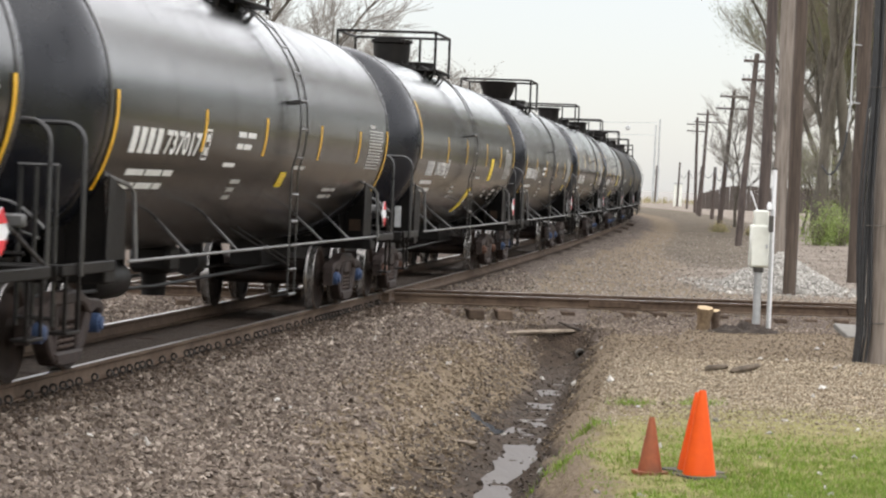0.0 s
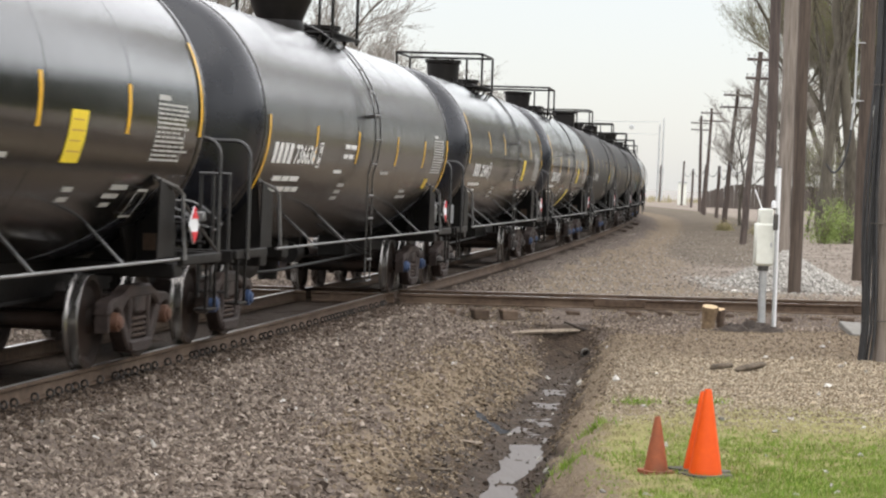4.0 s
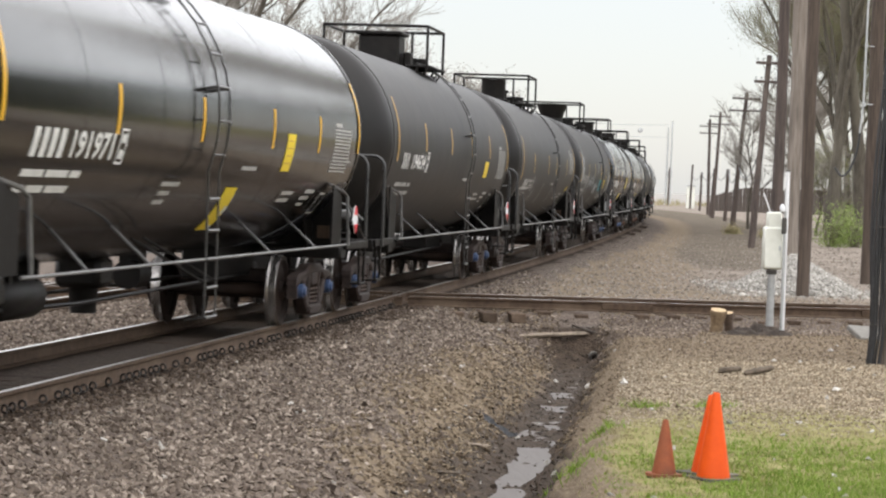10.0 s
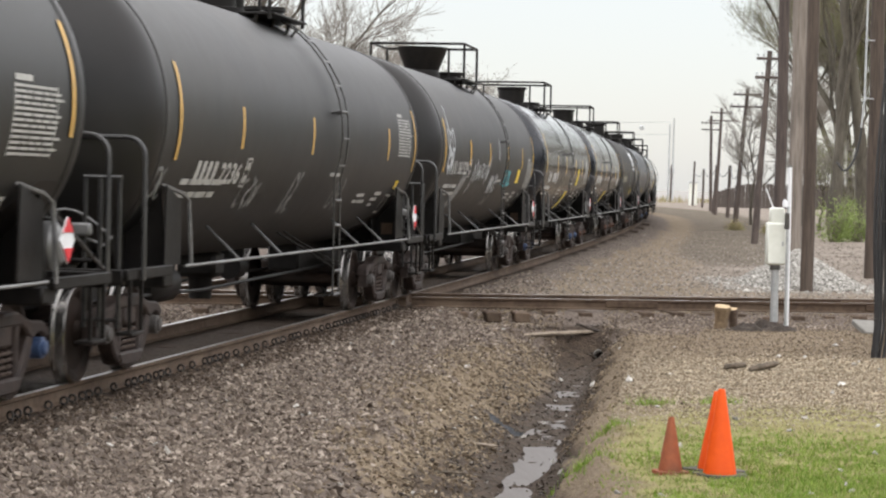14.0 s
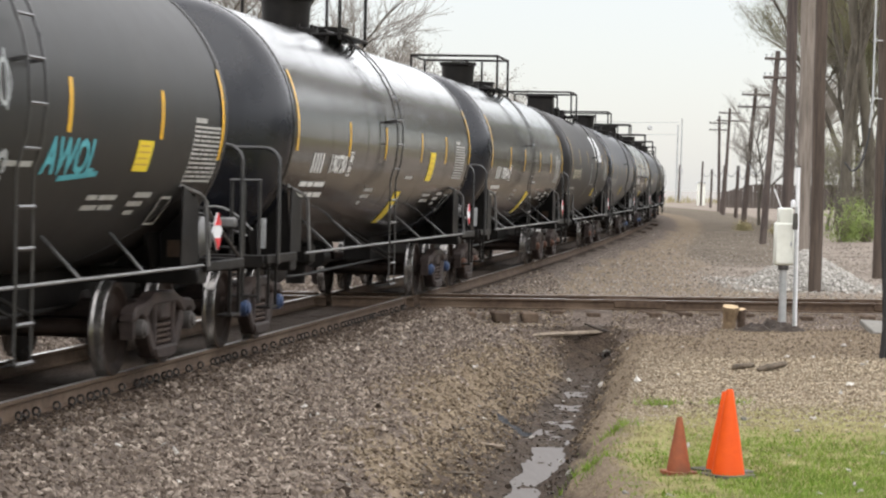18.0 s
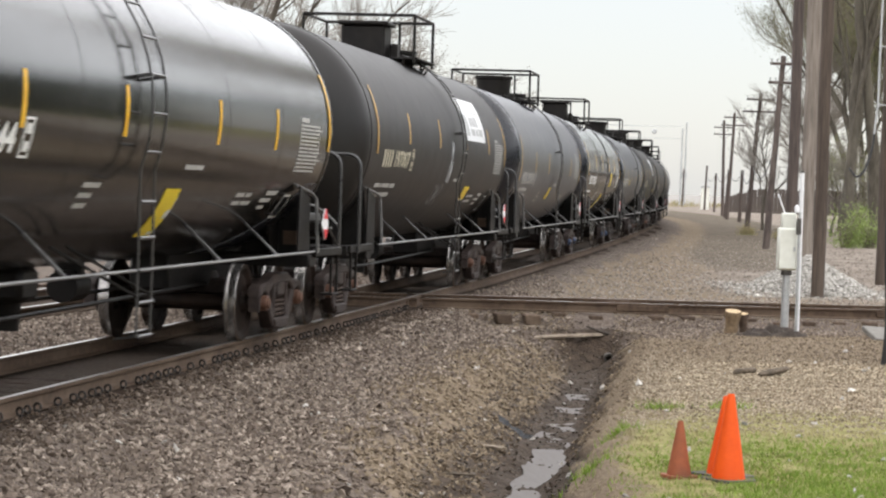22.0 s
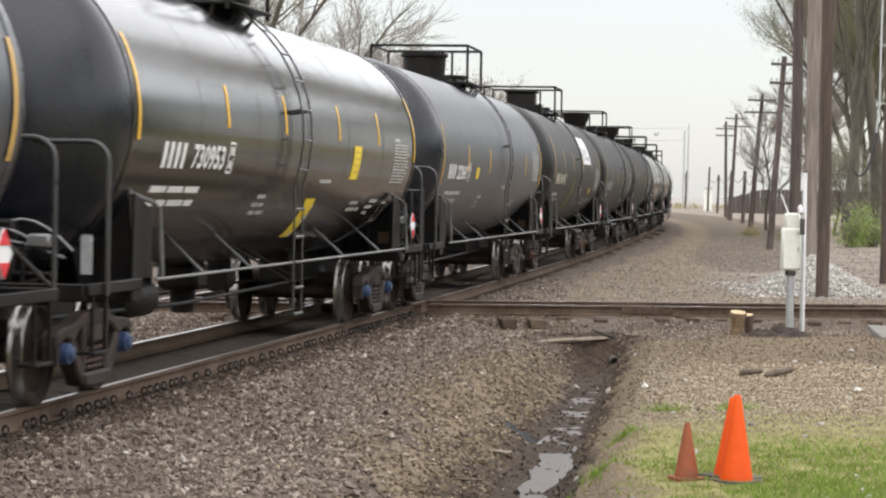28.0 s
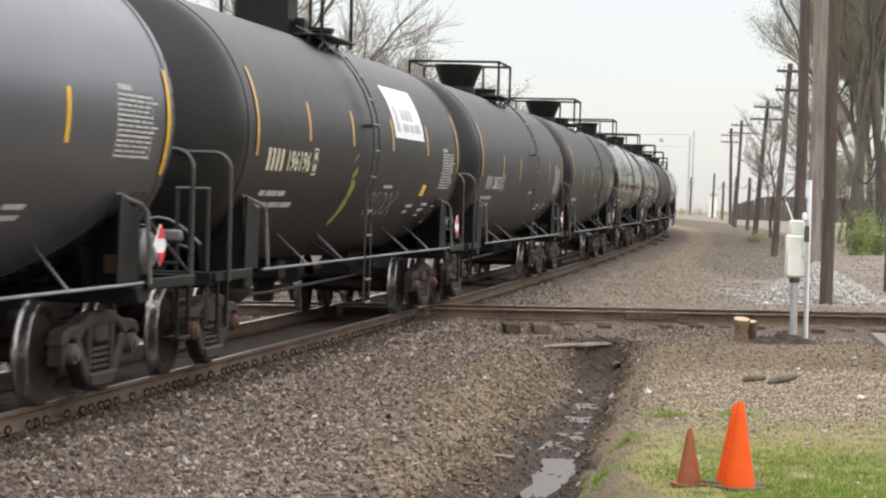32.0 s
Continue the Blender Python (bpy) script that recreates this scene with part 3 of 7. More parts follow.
    rr.inputs["To Min"].default_value, rr.inputs["To Max"].default_value = 0.95, 0.78
    l.new(f_mud, rr.inputs["Value"])
    l.new(rr.outputs["Result"], b.inputs["Roughness"])
    vo = n.new("ShaderNodeTexVoronoi")
    vo.inputs["Scale"].default_value = 24
    l.new(tc.outputs["Object"], vo.inputs["Vector"])
    bp = n.new("ShaderNodeBump")
    bp.inputs["Strength"].default_value = 0.6
    bp.inputs["Distance"].default_value = 0.03
    l.new(vo.outputs["Distance"], bp.inputs["Height"])
    l.new(bp.outputs["Normal"], b.inputs["Normal"])
    return m


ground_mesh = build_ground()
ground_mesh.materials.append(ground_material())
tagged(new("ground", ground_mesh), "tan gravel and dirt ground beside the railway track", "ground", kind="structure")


# ---------------------------------------------------------------- rails, ties
RAIL = ((-0.07, -0.172), (0.07, -0.172), (0.07, -0.158), (0.018, -0.142), (0.009, -0.12), (0.009, -0.05), (0.034, -0.036), (0.036, -0.008), (0.028, 0.0), (-0.028, 0.0), (-0.036, -0.008), (-0.034, -0.036), (-0.009, -0.05), (-0.009, -0.12), (-0.018, -0.142), (-0.07, -0.158))


def sweep(places):
    """The rail section carried through (x, y, heading) places; the running face gets the second material."""
    sh, n = Shape(), len(RAIL)
    vs, fs, tops = [], [], []
    for x, y, a in places:
        for r, z in RAIL:
            vs.append((x + r * math.cos(a), y - r * math.sin(a), z))
    for i in range(len(places) - 1):
        for k in range(n):
            k2 = (k + 1) % n
            fs.append((i * n + k, i * n + k2, (i + 1) * n + k2, (i + 1) * n + k))
            tops.append(1 if k == 8 else 0)
    fs.append(tuple(range(n)))
    fs.append(tuple(reversed([(len(places) - 1) * n + k for k in range(n)])))
    tops += [0, 0]
    sh.add(vs, fs)
    me = sh.mesh("rail", [M_RAIL, M_RAILTOP], 30)
    me.polygons.foreach_set("material_index", tops)
    return me


main_track = thing("main_railway_track", pose(0, 0, 0), "rusty curved railway track on timber ties in ballast", "railway track", kind="structure")
GAUGE = 0.7525
s_list = [s for s in np.concatenate([np.arange(-70, 60, 1.0), np.arange(60, 500, 4.0)])]


def rail_run(s_from, s_to, right):
    pl = []
    for s in [s_from] + [q for q in s_list if s_from < q < s_to] + [s_to]:
        x, y, a = track(s)
        pl.append((x + right * math.cos(a), y - right * math.sin(a), a))
    return sweep(pl)


# where the crossing rails cut the main rails
S_X = 11.95
for side in (GAUGE, -GAUGE):
    part("rail", rail_run(-68, S_X - 0.80, side), None, main_track)
    part("rail", rail_run(S_X - 0.70, S_X + 0.70, side), None, main_track)
    part("rail", rail_run(S_X + 0.80, 480, side), None, main_track)

cross_track = thing("crossing_railway_track", pose(0, 0, 0), "straight rusty railway track crossing the main track on the level", "railway track", kind="structure")


def cross_run(u0, u1, v):
    x0, y0, _ = cross_at(u0, v)
    x1, y1, _ = cross_at(u1, v)
    a = math.pi / 2 - X_A
    return sweep([(x0, y0, a), (x1, y1, a)])


for v in (-GAUGE, GAUGE):
    part("rail", cross_run(-150, -0.80, v), None, cross_track)
    part("rail", cross_run(-0.70, 0.70, v), None, cross_track)
    part("rail", cross_run(0.80, 260, v), None, cross_track)

# the crossing's flangeway guard rails and joint bars
for v in (-GAUGE + 0.12, GAUGE - 0.12):
    part("guard_rail", cross_run(-2.4, -0.86, v), None, cross_track)
    part("guard_rail", cross_run(0.86, 3.4, v), None, cross_track)
for u in (4.6, 9.2):
    for v in (-GAUGE, GAUGE):
        jb = Shape()
        x, y, _ = cross_at(u, v - 0.035)
        jb.box(x, y, -0.09, 0.9, 0.03, 0.10, 0.008, Matrix.Rotation(X_A, 3, "Z").to_4x4())
        part("joint_bar", jb, M_RAIL, cross_track)

# a second track beyond the train
side_track = thing("second_railway_track", pose(0, 0, -0.006), "rusty railway track on ballast beyond the train", "railway track", kind="structure")
for right in (-4.32 - GAUGE, -4.32 + GAUGE):
    part("rail", rail_run(-60, 300, right), None, side_track)

tie_mesh = Shape().box(0, 0, -0.085, 2.6, 0.23, 0.17, 0.015).mesh("tie", M_TIE)
oily_shaded_tie = Shape().box(0, 0, -0.085, 2.6, 0.23, 0.17, 0.015).mesh("tie", M_OILSHADETIE)
s = -20.0
rng = random.Random(4)
while s < 125:
    if abs(s - S_X) > 1.05:
        x, y, a = track(s)
        ob = new("tie", oily_shaded_tie)
        ob.parent = main_track
        ob.matrix_basis = pose(x + rng.uniform(-0.04, 0.04), y, -0.197 + rng.uniform(-0.014, 0.018), 0, 0, math.degrees(-a) + rng.uniform(-1, 1))
    s += 0.52 if s < 60 else 0.8
for s in np.arange(-14, 60, 0.56):
    ob = new("tie", oily_shaded_tie)
    ob.parent = side_track
    x, y, z = beside(s, -4.32)
    ob.matrix_basis = pose(x, y, -0.19 + rng.uniform(-0.014, 0.012), 0, 0, math.degrees(-track(s)[2]) + rng.uniform(-1, 1))
long_tie = Shape().box(0, 0, -0.085, 3.2, 0.26, 0.17, 0.02).mesh("crossing_tie", M_TIE)
for u in np.arange(-12, 14, 0.54):
    m = Matrix.Translation(cross_at(u, rng.uniform(-0.10, 0.13), -0.19 + rng.uniform(-0.05, 0.012))) @ pose(0, 0, 0, 0, 0, math.degrees(X_A) + 90 + rng.uniform(-2, 2))
    ob = new("crossing_tie" if abs(u) < 3 else "tie", long_tie if abs(u) < 3 else tie_mesh)
    ob.parent = cross_track
    ob.matrix_basis = m

# spring clips on the outer foot of the rail
clip = Shape()
clip.tube([(0.0 + 0.033 * math.cos(w), -0.02 + 0.02 * math.sin(w * 0.5), -0.002 + 0.033 * math.sin(w)) for w in np.linspace(-0.6, 5.2, 14)], 0.012, 6)
clip.tube([(-0.02, -0.02, -0.03), (-0.04, 0.05, -0.03)], 0.012, 6)
clip_mesh = clip.mesh("rail_clip", M_CLIP)
s = -16.0
while s < 11.0:
    x, y, a = track(s)
    for right, turn, ds in ((GAUGE + 0.10, 0, rng.uniform(-0.17, -0.09)), (GAUGE + 0.10, 0, rng.uniform(0.09, 0.17)), (-GAUGE - 0.10, 180, 0)):
        if ds > 0.12:
            continue
        ob = new("rail_clip", clip_mesh)
        ob.parent = main_track
        ob.matrix_basis = Matrix.Translation(beside(s + ds, right, -0.125)) @ pose(0, 0, 0, 0, rng.uniform(-14, 14), turn - math.degrees(a) + rng.uniform(-12, 12))
    s += 0.52


# ---------------------------------------------------------------- utility poles, cabinet, cones
def wood_pole(foot, top, r0, r1, mat, label, group="utility poles", arms=(), name="utility_pole"):
    """A tapered timber pole with crossarms, each given as (height, half length, turn)."""
    f, t = Vector(foot), Vector(top)
    ob = thing(name, Matrix.Translation(f), label, "utility pole", group)
    d = t - f
    sh = Shape()
    k = 9
    bend = random.Random(int(foot[0] * 100))
    pts = [d * (i / k) + Vector((bend.uniform(-1, 1), bend.uniform(-1, 1), 0)) * r1 * 0.15 * (0 < i < k) for i in range(k + 1)]
    pts[0] = d * -0.02
    sh.tube(pts, [r0 + (r1 - r0) * i / k for i in range(k + 1)], 14)
    part("shaft", sh, mat, ob)
    for hgt, half, turn in arms:
        c = d * (hgt / d.length)
        ax = Vector((math.cos(turn), math.sin(turn), 0))
        side = Vector((-ax.y, ax.x, 0)) * -(r1 + 0.05)
        a = Shape()
        m = Matrix.Rotation(turn, 4, "Z")
        a.box(*(c + side), half * 2, 0.09, 0.12, 0.01, m)
        arm = part("crossarm", a, M_DARKPOLE, ob)
        for q in (-0.9, -0.5, 0.5, 0.9):
            pin = Shape()
            pc = c + side + ax * half * q
            pin.lathe([(0.05, 0.0), (0.05, 0.02), (0.12, 0.02), (0.13, 0.05), (0.20, 0.045), (0.22, 0.0)], 8, "z", pc)
            part("insulator", pin, M_GALV, arm)
        for q in (-0.55, 0.55):
            br = Shape().tube([c + side + ax * half * q + Vector((0, 0, -0.05)), c + Vector((0, 0, -0.55))], 0.012, 5)
            part("brace", br, M_DARKPOLE, ob)
    return ob


# ---------------------------------------------------------------- the train of tank cars
ZC, RT = 2.53, 1.53
SEG = 112


def on_tank(x, z, lift=0.004):
    """A point on the near side of the tank at x along the car and height z."""
    w = math.asin(max(-1, min(1, (z - ZC) / RT)))
    r = RT + lift
    return (x, -r * math.cos(w), ZC + r * math.sin(w))


def on_arc(x, q, lift=0.004):
    """The same by the arc q metres above the tank's mid-height."""
    w, r = q / RT, RT + lift
    return (x, -r * math.cos(w), ZC + r * math.sin(w))


def arc_of(z):
    return RT * math.asin(max(-1, min(1, (z - ZC) / RT)))


def panel(sh, x0, x1, z0, z1, lift=0.004, lean=0.0, n=6):
    """A thin panel that follows the tank; lean shifts its top along the car."""
    q0, q1 = arc_of(z0), arc_of(z1)
    vs, fs = [], []
    for i in range(n + 1):
        q, dx = q0 + (q1 - q0) * i / n, lean * i / n
        vs += [on_arc(x0 + dx, q, lift), on_arc(x1 + dx, q, lift)]
    for i in range(n):
        fs.append((2 * i, 2 * i + 1, 2 * i + 3, 2 * i + 2))
    return sh.add(vs, fs)


def stroke(sh, pts, wide, lift=0.004):
    """A painted line on the tank through (x, z) points."""
    for (xa, za), (xb, zb) in zip(pts, pts[1:]):
        qa, qb = arc_of(za), arc_of(zb)
        dx, dq = xb - xa, qb - qa
        L = math.hypot(dx, dq) or 1
        nx, nq = -dq / L * wide / 2, dx / L * wide / 2
        ex, eq = dx / L * wide * 0.3, dq / L * wide * 0.3
        k = max(1, int(abs(dq) / 0.12))
        vs, fs = [], []
        for i in range(k + 1):
            u = i / k
            x, q = xa - ex + (dx + 2 * ex) * u, qa - eq + (dq + 2 * eq) * u
            vs += [on_arc(x + nx, q + nq, lift), on_arc(x - nx, q - nq, lift)]
        fs = [(2 * i, 2 * i + 1, 2 * i + 3, 2 * i + 2) for i in range(k)]
        sh.add(vs, fs)
    return sh


def words(text, x, z, tall, wide, lift=0.005):
    """Lettering laid on the tank: its lower left corner at x, z, its height and its whole width."""
    cu = bpy.data.curves.new("lettering", "FONT")
    cu.body, cu.size, cu.resolution_u = text, 1.0, 2
    cu.offset = 0.03
    tmp = bpy.data.objects.new("lettering", cu)
    scene.collection.objects.link(tmp)
    bpy.context.view_layer.update()
    me = bpy.data.meshes.new_from_object(tmp.evaluated_get(bpy.context.evaluated_depsgraph_get()))
    bpy.data.objects.remove(tmp)
    bm = bmesh.new()
    bm.from_mesh(me)
    lo = Vector((min(v.co.x for v in bm.verts), min(v.co.y for v in bm.verts), 0))
    hi = Vector((max(v.co.x for v in bm.verts), max(v.co.y for v in bm.verts), 0))
    for k in (0.25, 0.5, 0.75):
        g = bm.verts[:] + bm.edges[:] + bm.faces[:]
        bmesh.ops.bisect_plane(bm, geom=g, plane_co=(0, lo.y + (hi.y - lo.y) * k, 0), plane_no=(0, 1, 0))
    q0 = arc_of(z)
    for v in bm.verts:
        u = (v.co.x - lo.x) / (hi.x - lo.x) * wide
        w = (v.co.y - lo.y) / (hi.y - lo.y) * tall
        v.co = on_arc(x + u, q0 + w, lift)
    bm.to_mesh(me)
    bm.free()
    return me


def bars(sh, x, z, widths, tall=0.07, gap=0.06, lift=0.0045):
    """Unreadable small print: a row of plain bars."""
    for w in widths:
        panel(sh, x, x + w, z, z + tall, lift, 0, 1)
        x += w + gap
    return sh


# meshes that all cars share
def head_profile():
    pr = []
    for i in range(13):
        w = math.pi / 2 * i / 12
        pr.append((-7.62 - 0.76 * math.cos(w), RT * math.sin(w)))
    return pr


def tank_mesh(mat):
    pr = [(-7.60, RT), (-7.3, RT), (-3.6, RT), (0, RT), (3.6, RT), (7.3, RT), (7.60, RT)]
    return Shape().lathe(pr, SEG, "x", (0, 0, ZC)).mesh("tank", mat, 50, False)


def head_mesh(g, mat):
    """A dished end of the tank."""
    pr = head_profile() + [(-7.60, RT)]
    if g > 0:
        pr = [(-a, r) for a, r in reversed(pr)]
    return Shape().lathe(pr, SEG, "x", (0, 0, ZC)).mesh("tank_head", mat, 50, False)


def band_mesh(x, half, proud, mat):
    """A raised ring round the tank: an end band or a girth weld."""
    e = half * 0.6
    return Shape().lathe([(x - half, RT - 0.01), (x - half, RT + proud * 0.4), (x - e, RT + proud), (x + e, RT + proud), (x + half, RT + proud * 0.4), (x + half, RT - 0.01)], SEG, "x", (0, 0, ZC)).mesh("band", mat, 30)


def wheelset_mesh():
    sh = Shape()
    mats = []
    for sgn in (-1, 1):
        prof = [(0.10, 0.0), (0.10, 0.10), (0.045, 0.13), (0.02, 0.34), (0.045, 0.385), (0.062, 0.40), (0.062, 0.448), (0.055, 0.457), (-0.03, 0.463), (-0.05, 0.487), (-0.072, 0.487), (-0.08, 0.46), (-0.078, 0.40), (-0.035, 0.38), (-0.03, 0.15), (-0.07, 0.12), (-0.07, 0.0)]
        sh.lathe([(sgn * a, r) for a, r in prof], 40, "y", (0, sgn * 0.765, 0))
        ring = [0, 0, 0, 0, 0, 0, 1, 1, 1, 1, 0, 0, 0, 0, 0, 0]
        for p_i, k in enumerate(ring):
            mats += [k] * 40
        mats = mats[:len(sh.f)]
    sh.lathe([(-1.08, 0), (-1.08, 0.07), (-0.70, 0.085), (0.70, 0.085), (1.08, 0.07), (1.08, 0)], 16, "y")
    mats += [0] * (len(sh.f) - len(mats))
    me = sh.mesh("wheelset", [M_WHEEL, M_TREAD], 35, fix=True)
    me.polygons.foreach_set("material_index", mats)
    return me


def slab(sh, outline, depth, bev=0.022):
    """An outline given a thickness, its edges rounded off."""
    n = len(outline)
    c = Vector((sum(p[0] for p in outline) / n, sum(p[1] for p in outline) / n))
    area = sum(outline[i][0] * outline[(i + 1) % n][1] - outline[(i + 1) % n][0] * outline[i][1] for i in range(n))
    pts = [Vector(p) for p in (outline if area > 0 else reversed(outline))]
    inn = []
    for i, p in enumerate(pts):
        a, b = (p - pts[i - 1]).normalized(), (pts[(i + 1) % n] - p).normalized()
        na, nb_ = Vector((-a.y, a.x)), Vector((-b.y, b.x))
        m = (na + nb_).normalized()
        inn.append(p + m * bev / max(0.5, m.dot(na)))
    h = depth / 2
    rings = [(inn, -h), (pts, -h + bev), (pts, h - bev), (inn, h)]
    vs = [(q.x, y, q.y) for ring, y in rings for q in ring]
    fs = [tuple(range(n)), tuple(range(4 * n - 1, 3 * n - 1, -1))]
    for k in range(3):
        fs += [(k * n + i, (k + 1) * n + i, (k + 1) * n + (i + 1) % n, k * n + (i + 1) % n) for i in range(n)]
    return sh.add(vs, fs)


def side_frame_mesh():
    sh = Shape()
    half = [(0.0, 0.80), (0.34, 0.79), (0.50, 0.74), (0.66, 0.70), (0.95, 0.685), (1.07, 0.66), (1.13, 0.61), (1.14, 0.54), (1.05, 0.525), (0.97, 0.57), (0.88, 0.585), (0.80, 0.565), (0.72, 0.53), (0.63, 0.565), (0.52, 0.63), (0.40, 0.665), (0.0, 0.665)]
    top = half[1:-1] + [(-x, z) for x, z in reversed(half[1:-1])]
    slab(sh, top, 0.17)
    for g in (-1, 1):
        slab(sh, [(g * 0.76, 0.56), (g * 0.62, 0.575), (g * 0.50, 0.44), (g * 0.38, 0.31), (g * 0.27, 0.23), (g * 0.29, 0.14), (g * 0.40, 0.155), (g * 0.55, 0.27), (g * 0.66, 0.40)], 0.16)
        slab(sh, [(g * 0.29, 0.70), (g * 0.40, 0.70), (g * 0.37, 0.50), (g * 0.40, 0.28), (g * 0.29, 0.26)], 0.15)
        sh.prism([(g * 1.12, 0.55), (g * 1.04, 0.55), (g * 1.06, 0.36), (g * 1.12, 0.36)], 0.13)
        sh.prism([(g * 0.74, 0.55), (g * 0.70, 0.40), (g * 0.62, 0.42), (g * 0.66, 0.56)], 0.13)
    slab(sh, [(-0.42, 0.25), (-0.36, 0.14), (-0.22, 0.115), (0.22, 0.115), (0.36, 0.14), (0.42, 0.25)], 0.20)
    return sh.mesh("side_frame", M_TRUCK, 35)


def spring_mesh():
    pts = [(0.068 * math.cos(w), 0.062 * math.sin(w), 0.25 + 0.25 * w / (2 * math.pi * 4.5)) for w in np.linspace(0, 2 * math.pi * 4.5, 46)]
    return Shape().tube(pts, 0.019, 6).mesh("coil_spring", M_SPRING)


def cap_mesh(mat):
    return Shape().lathe([(-0.085, 0.0), (-0.085, 0.05), (-0.08, 0.062), (-0.055, 0.066), (-0.05, 0.092), (0.05, 0.095), (0.05, 0)], 18, "y").mesh("bearing_cap", mat, 35)


ME_WHEEL, ME_SIDE, ME_SPRING = wheelset_mesh(), side_frame_mesh(), spring_mesh()
ME_CAPS = [cap_mesh(m) for m in (M_CAPBLUE, M_CAPRUST, M_CAPGREY)]
ME_BOLSTER = [
    ("truck_bolster", Shape().box(0, 0, 0.60, 0.42, 2.15, 0.20, 0.03).mesh("truck_bolster", M_TRUCK)),
    ("spring_plank", Shape().box(0, 0, 0.40, 0.50, 1.6, 0.18, 0.04).mesh("spring_plank", M_TRUCK)),
    ("center_plate", Shape().lathe([(0.68, 0), (0.68, 0.30), (0.78, 0.26), (0.80, 0)], 20, "z").mesh("center_plate", M_TRUCK)),
] + [("brake_beam", Shape().box(q, 0, 0.42, 0.12, 1.5, 0.10, 0.02).mesh("brake_beam", M_TRUCK)) for q in (-0.55, 0.55)]
ME_SHOES = [Shape().prism([(q * 0.40, 0.36), (q * 0.34, 0.36), (q * 0.32, 0.60), (q * 0.40, 0.62)], 0.09, "y", sd).mesh("brake_shoe", M_TRUCK) for q in (-1, 1) for sd in (-0.765, 0.765)]


def make_truck(car, x, cap):
    tr = new("truck")
    tr.parent = car
    tr.matrix_basis = pose(x, 0, 0)
    for nm, me in ME_BOLSTER:
        part(nm, me, None, tr)
    for me in ME_SHOES:
        part("brake_shoe", me, None, tr)
    sets = []
    for y in (-1.0, 1.0):
        part("side_frame", ME_SIDE, None, tr, at=pose(0, y, 0))
        for ox in (-0.16, 0.0, 0.16):
            part("coil_spring", ME_SPRING, None, tr, at=pose(ox, y, 0))
    for wx in (-0.889, 0.889):
        w = part("wheelset", ME_WHEEL, None, tr, at=pose(wx, 0, 0.457))
        sets.append((w, wx))
        part("bearing_cap", ME_CAPS[cap], None, tr, at=pose(wx, -1.06, 0.457))
        part("bearing_cap", ME_CAPS[cap], None, tr, at=pose(wx, 1.06, 0.457, 0, 0, 180))
    return sets


def end_meshes(g):
    """Stub sill, body bolster, end beam and step boards of one end."""
    out = {}
    out["stub_sill"] = Shape().box(g * 6.9, 0, 0.86, 3.9, 0.46, 0.48, 0.03)
    out["body_bolster"] = Shape().box(g * 7.05, 0, 0.95, 0.36, 2.9, 0.16, 0.02)
    out["end_beam"] = Shape().box(g * 8.62, 0, 1.02, 0.14, 2.9, 0.14, 0.01)
    for nm, y in (("side_beam", -1.46), ("far_side_beam", 1.46)):
        out[nm] = Shape().box(g * 7.85, y, 1.04, 1.6, 0.07, 0.10, 0.01)
    return {k: v.mesh(k, M_FRAME) for k, v in out.items()}


def saddle_mesh(g, mat):
    """The curved pad by which the tank sits on its bolster."""
    sh = Shape()
    nq = 48
    vs = []
    for i in range(nq + 1):
        w = math.radians(-155 + 130 * i / nq)
        k = abs(i / nq - 0.5) * 2
        for x in (5.3 + 1.6 * k * k, 7.62):
            for r in (RT - 0.01, RT + 0.004):
                vs.append((g * x, r * math.cos(w), ZC + r * math.sin(w)))
    fs = []
    for i in range(nq):
        a, b = 4 * i, 4 * (i + 1)
        fs += [(a + 1, a + 3, b + 3, b + 1), (a, a + 1, b + 1, b), (a + 2, b + 2, b + 3, a + 3)]
    fs += [(0, 2, 3, 1), (4 * nq, 4 * nq + 1, 4 * nq + 3, 4 * nq + 2)]
    return sh.add(vs, fs).mesh("saddle", mat, 40)


def web_meshes(g):
    out = []
    for y in (-1.0, -0.4, 0.4, 1.0):
        zt = ZC - math.sqrt(RT * RT - y * y) + 0.05
        out.append(Shape().prism([(g * 6.45, zt), (g * 6.75, 0.98), (g * 7.35, 0.98), (g * 7.62, zt)], 0.03, "y", y))
    for sy in (-1, 1):
        out.append(Shape().prism([(sy * 1.42, 1.0), (sy * 0.5, 1.0), (sy * 0.6, ZC - math.sqrt(RT * RT - 0.36)), (sy * 1.0, ZC - math.sqrt(RT * RT - 1.0)), (sy * 1.36, ZC - math.sqrt(RT * RT - 1.36 ** 2))], 0.03, "x", g * 7.05))
    return [q.mesh("saddle_web", M_FRAME) for q in out]


def handrail_mesh(sy):
    return Shape().tube([(-6.75, sy * 1.53, 1.07), (-6.4, sy * 1.55, 1.07), (6.4, sy * 1.55, 1.07), (6.75, sy * 1.53, 1.07)], 0.016, 8).mesh("side_handrail", M_PIPE)


def brace_mesh(x, dx, sy):
    return Shape().tube([(x, sy * 1.53, 1.06), (x + dx, sy * 1.02, 1.42)], 0.016, 6).mesh("handrail_brace", M_PIPE)


def stile_mesh(g):
    """The folded edge of the corner web, from the handrail up to the tank."""
    x = 6.95 if g > 0 else -6.52
    return Shape().tube([(x + 0.02, -1.53, 1.05), (x, -1.50, 1.70), (x - 0.12, -1.47, 1.77), (x - 0.55 if g > 0 else x - 0.58, -1.36, 1.86)], 0.022, 6).mesh("corner_stile", M_PIPE)


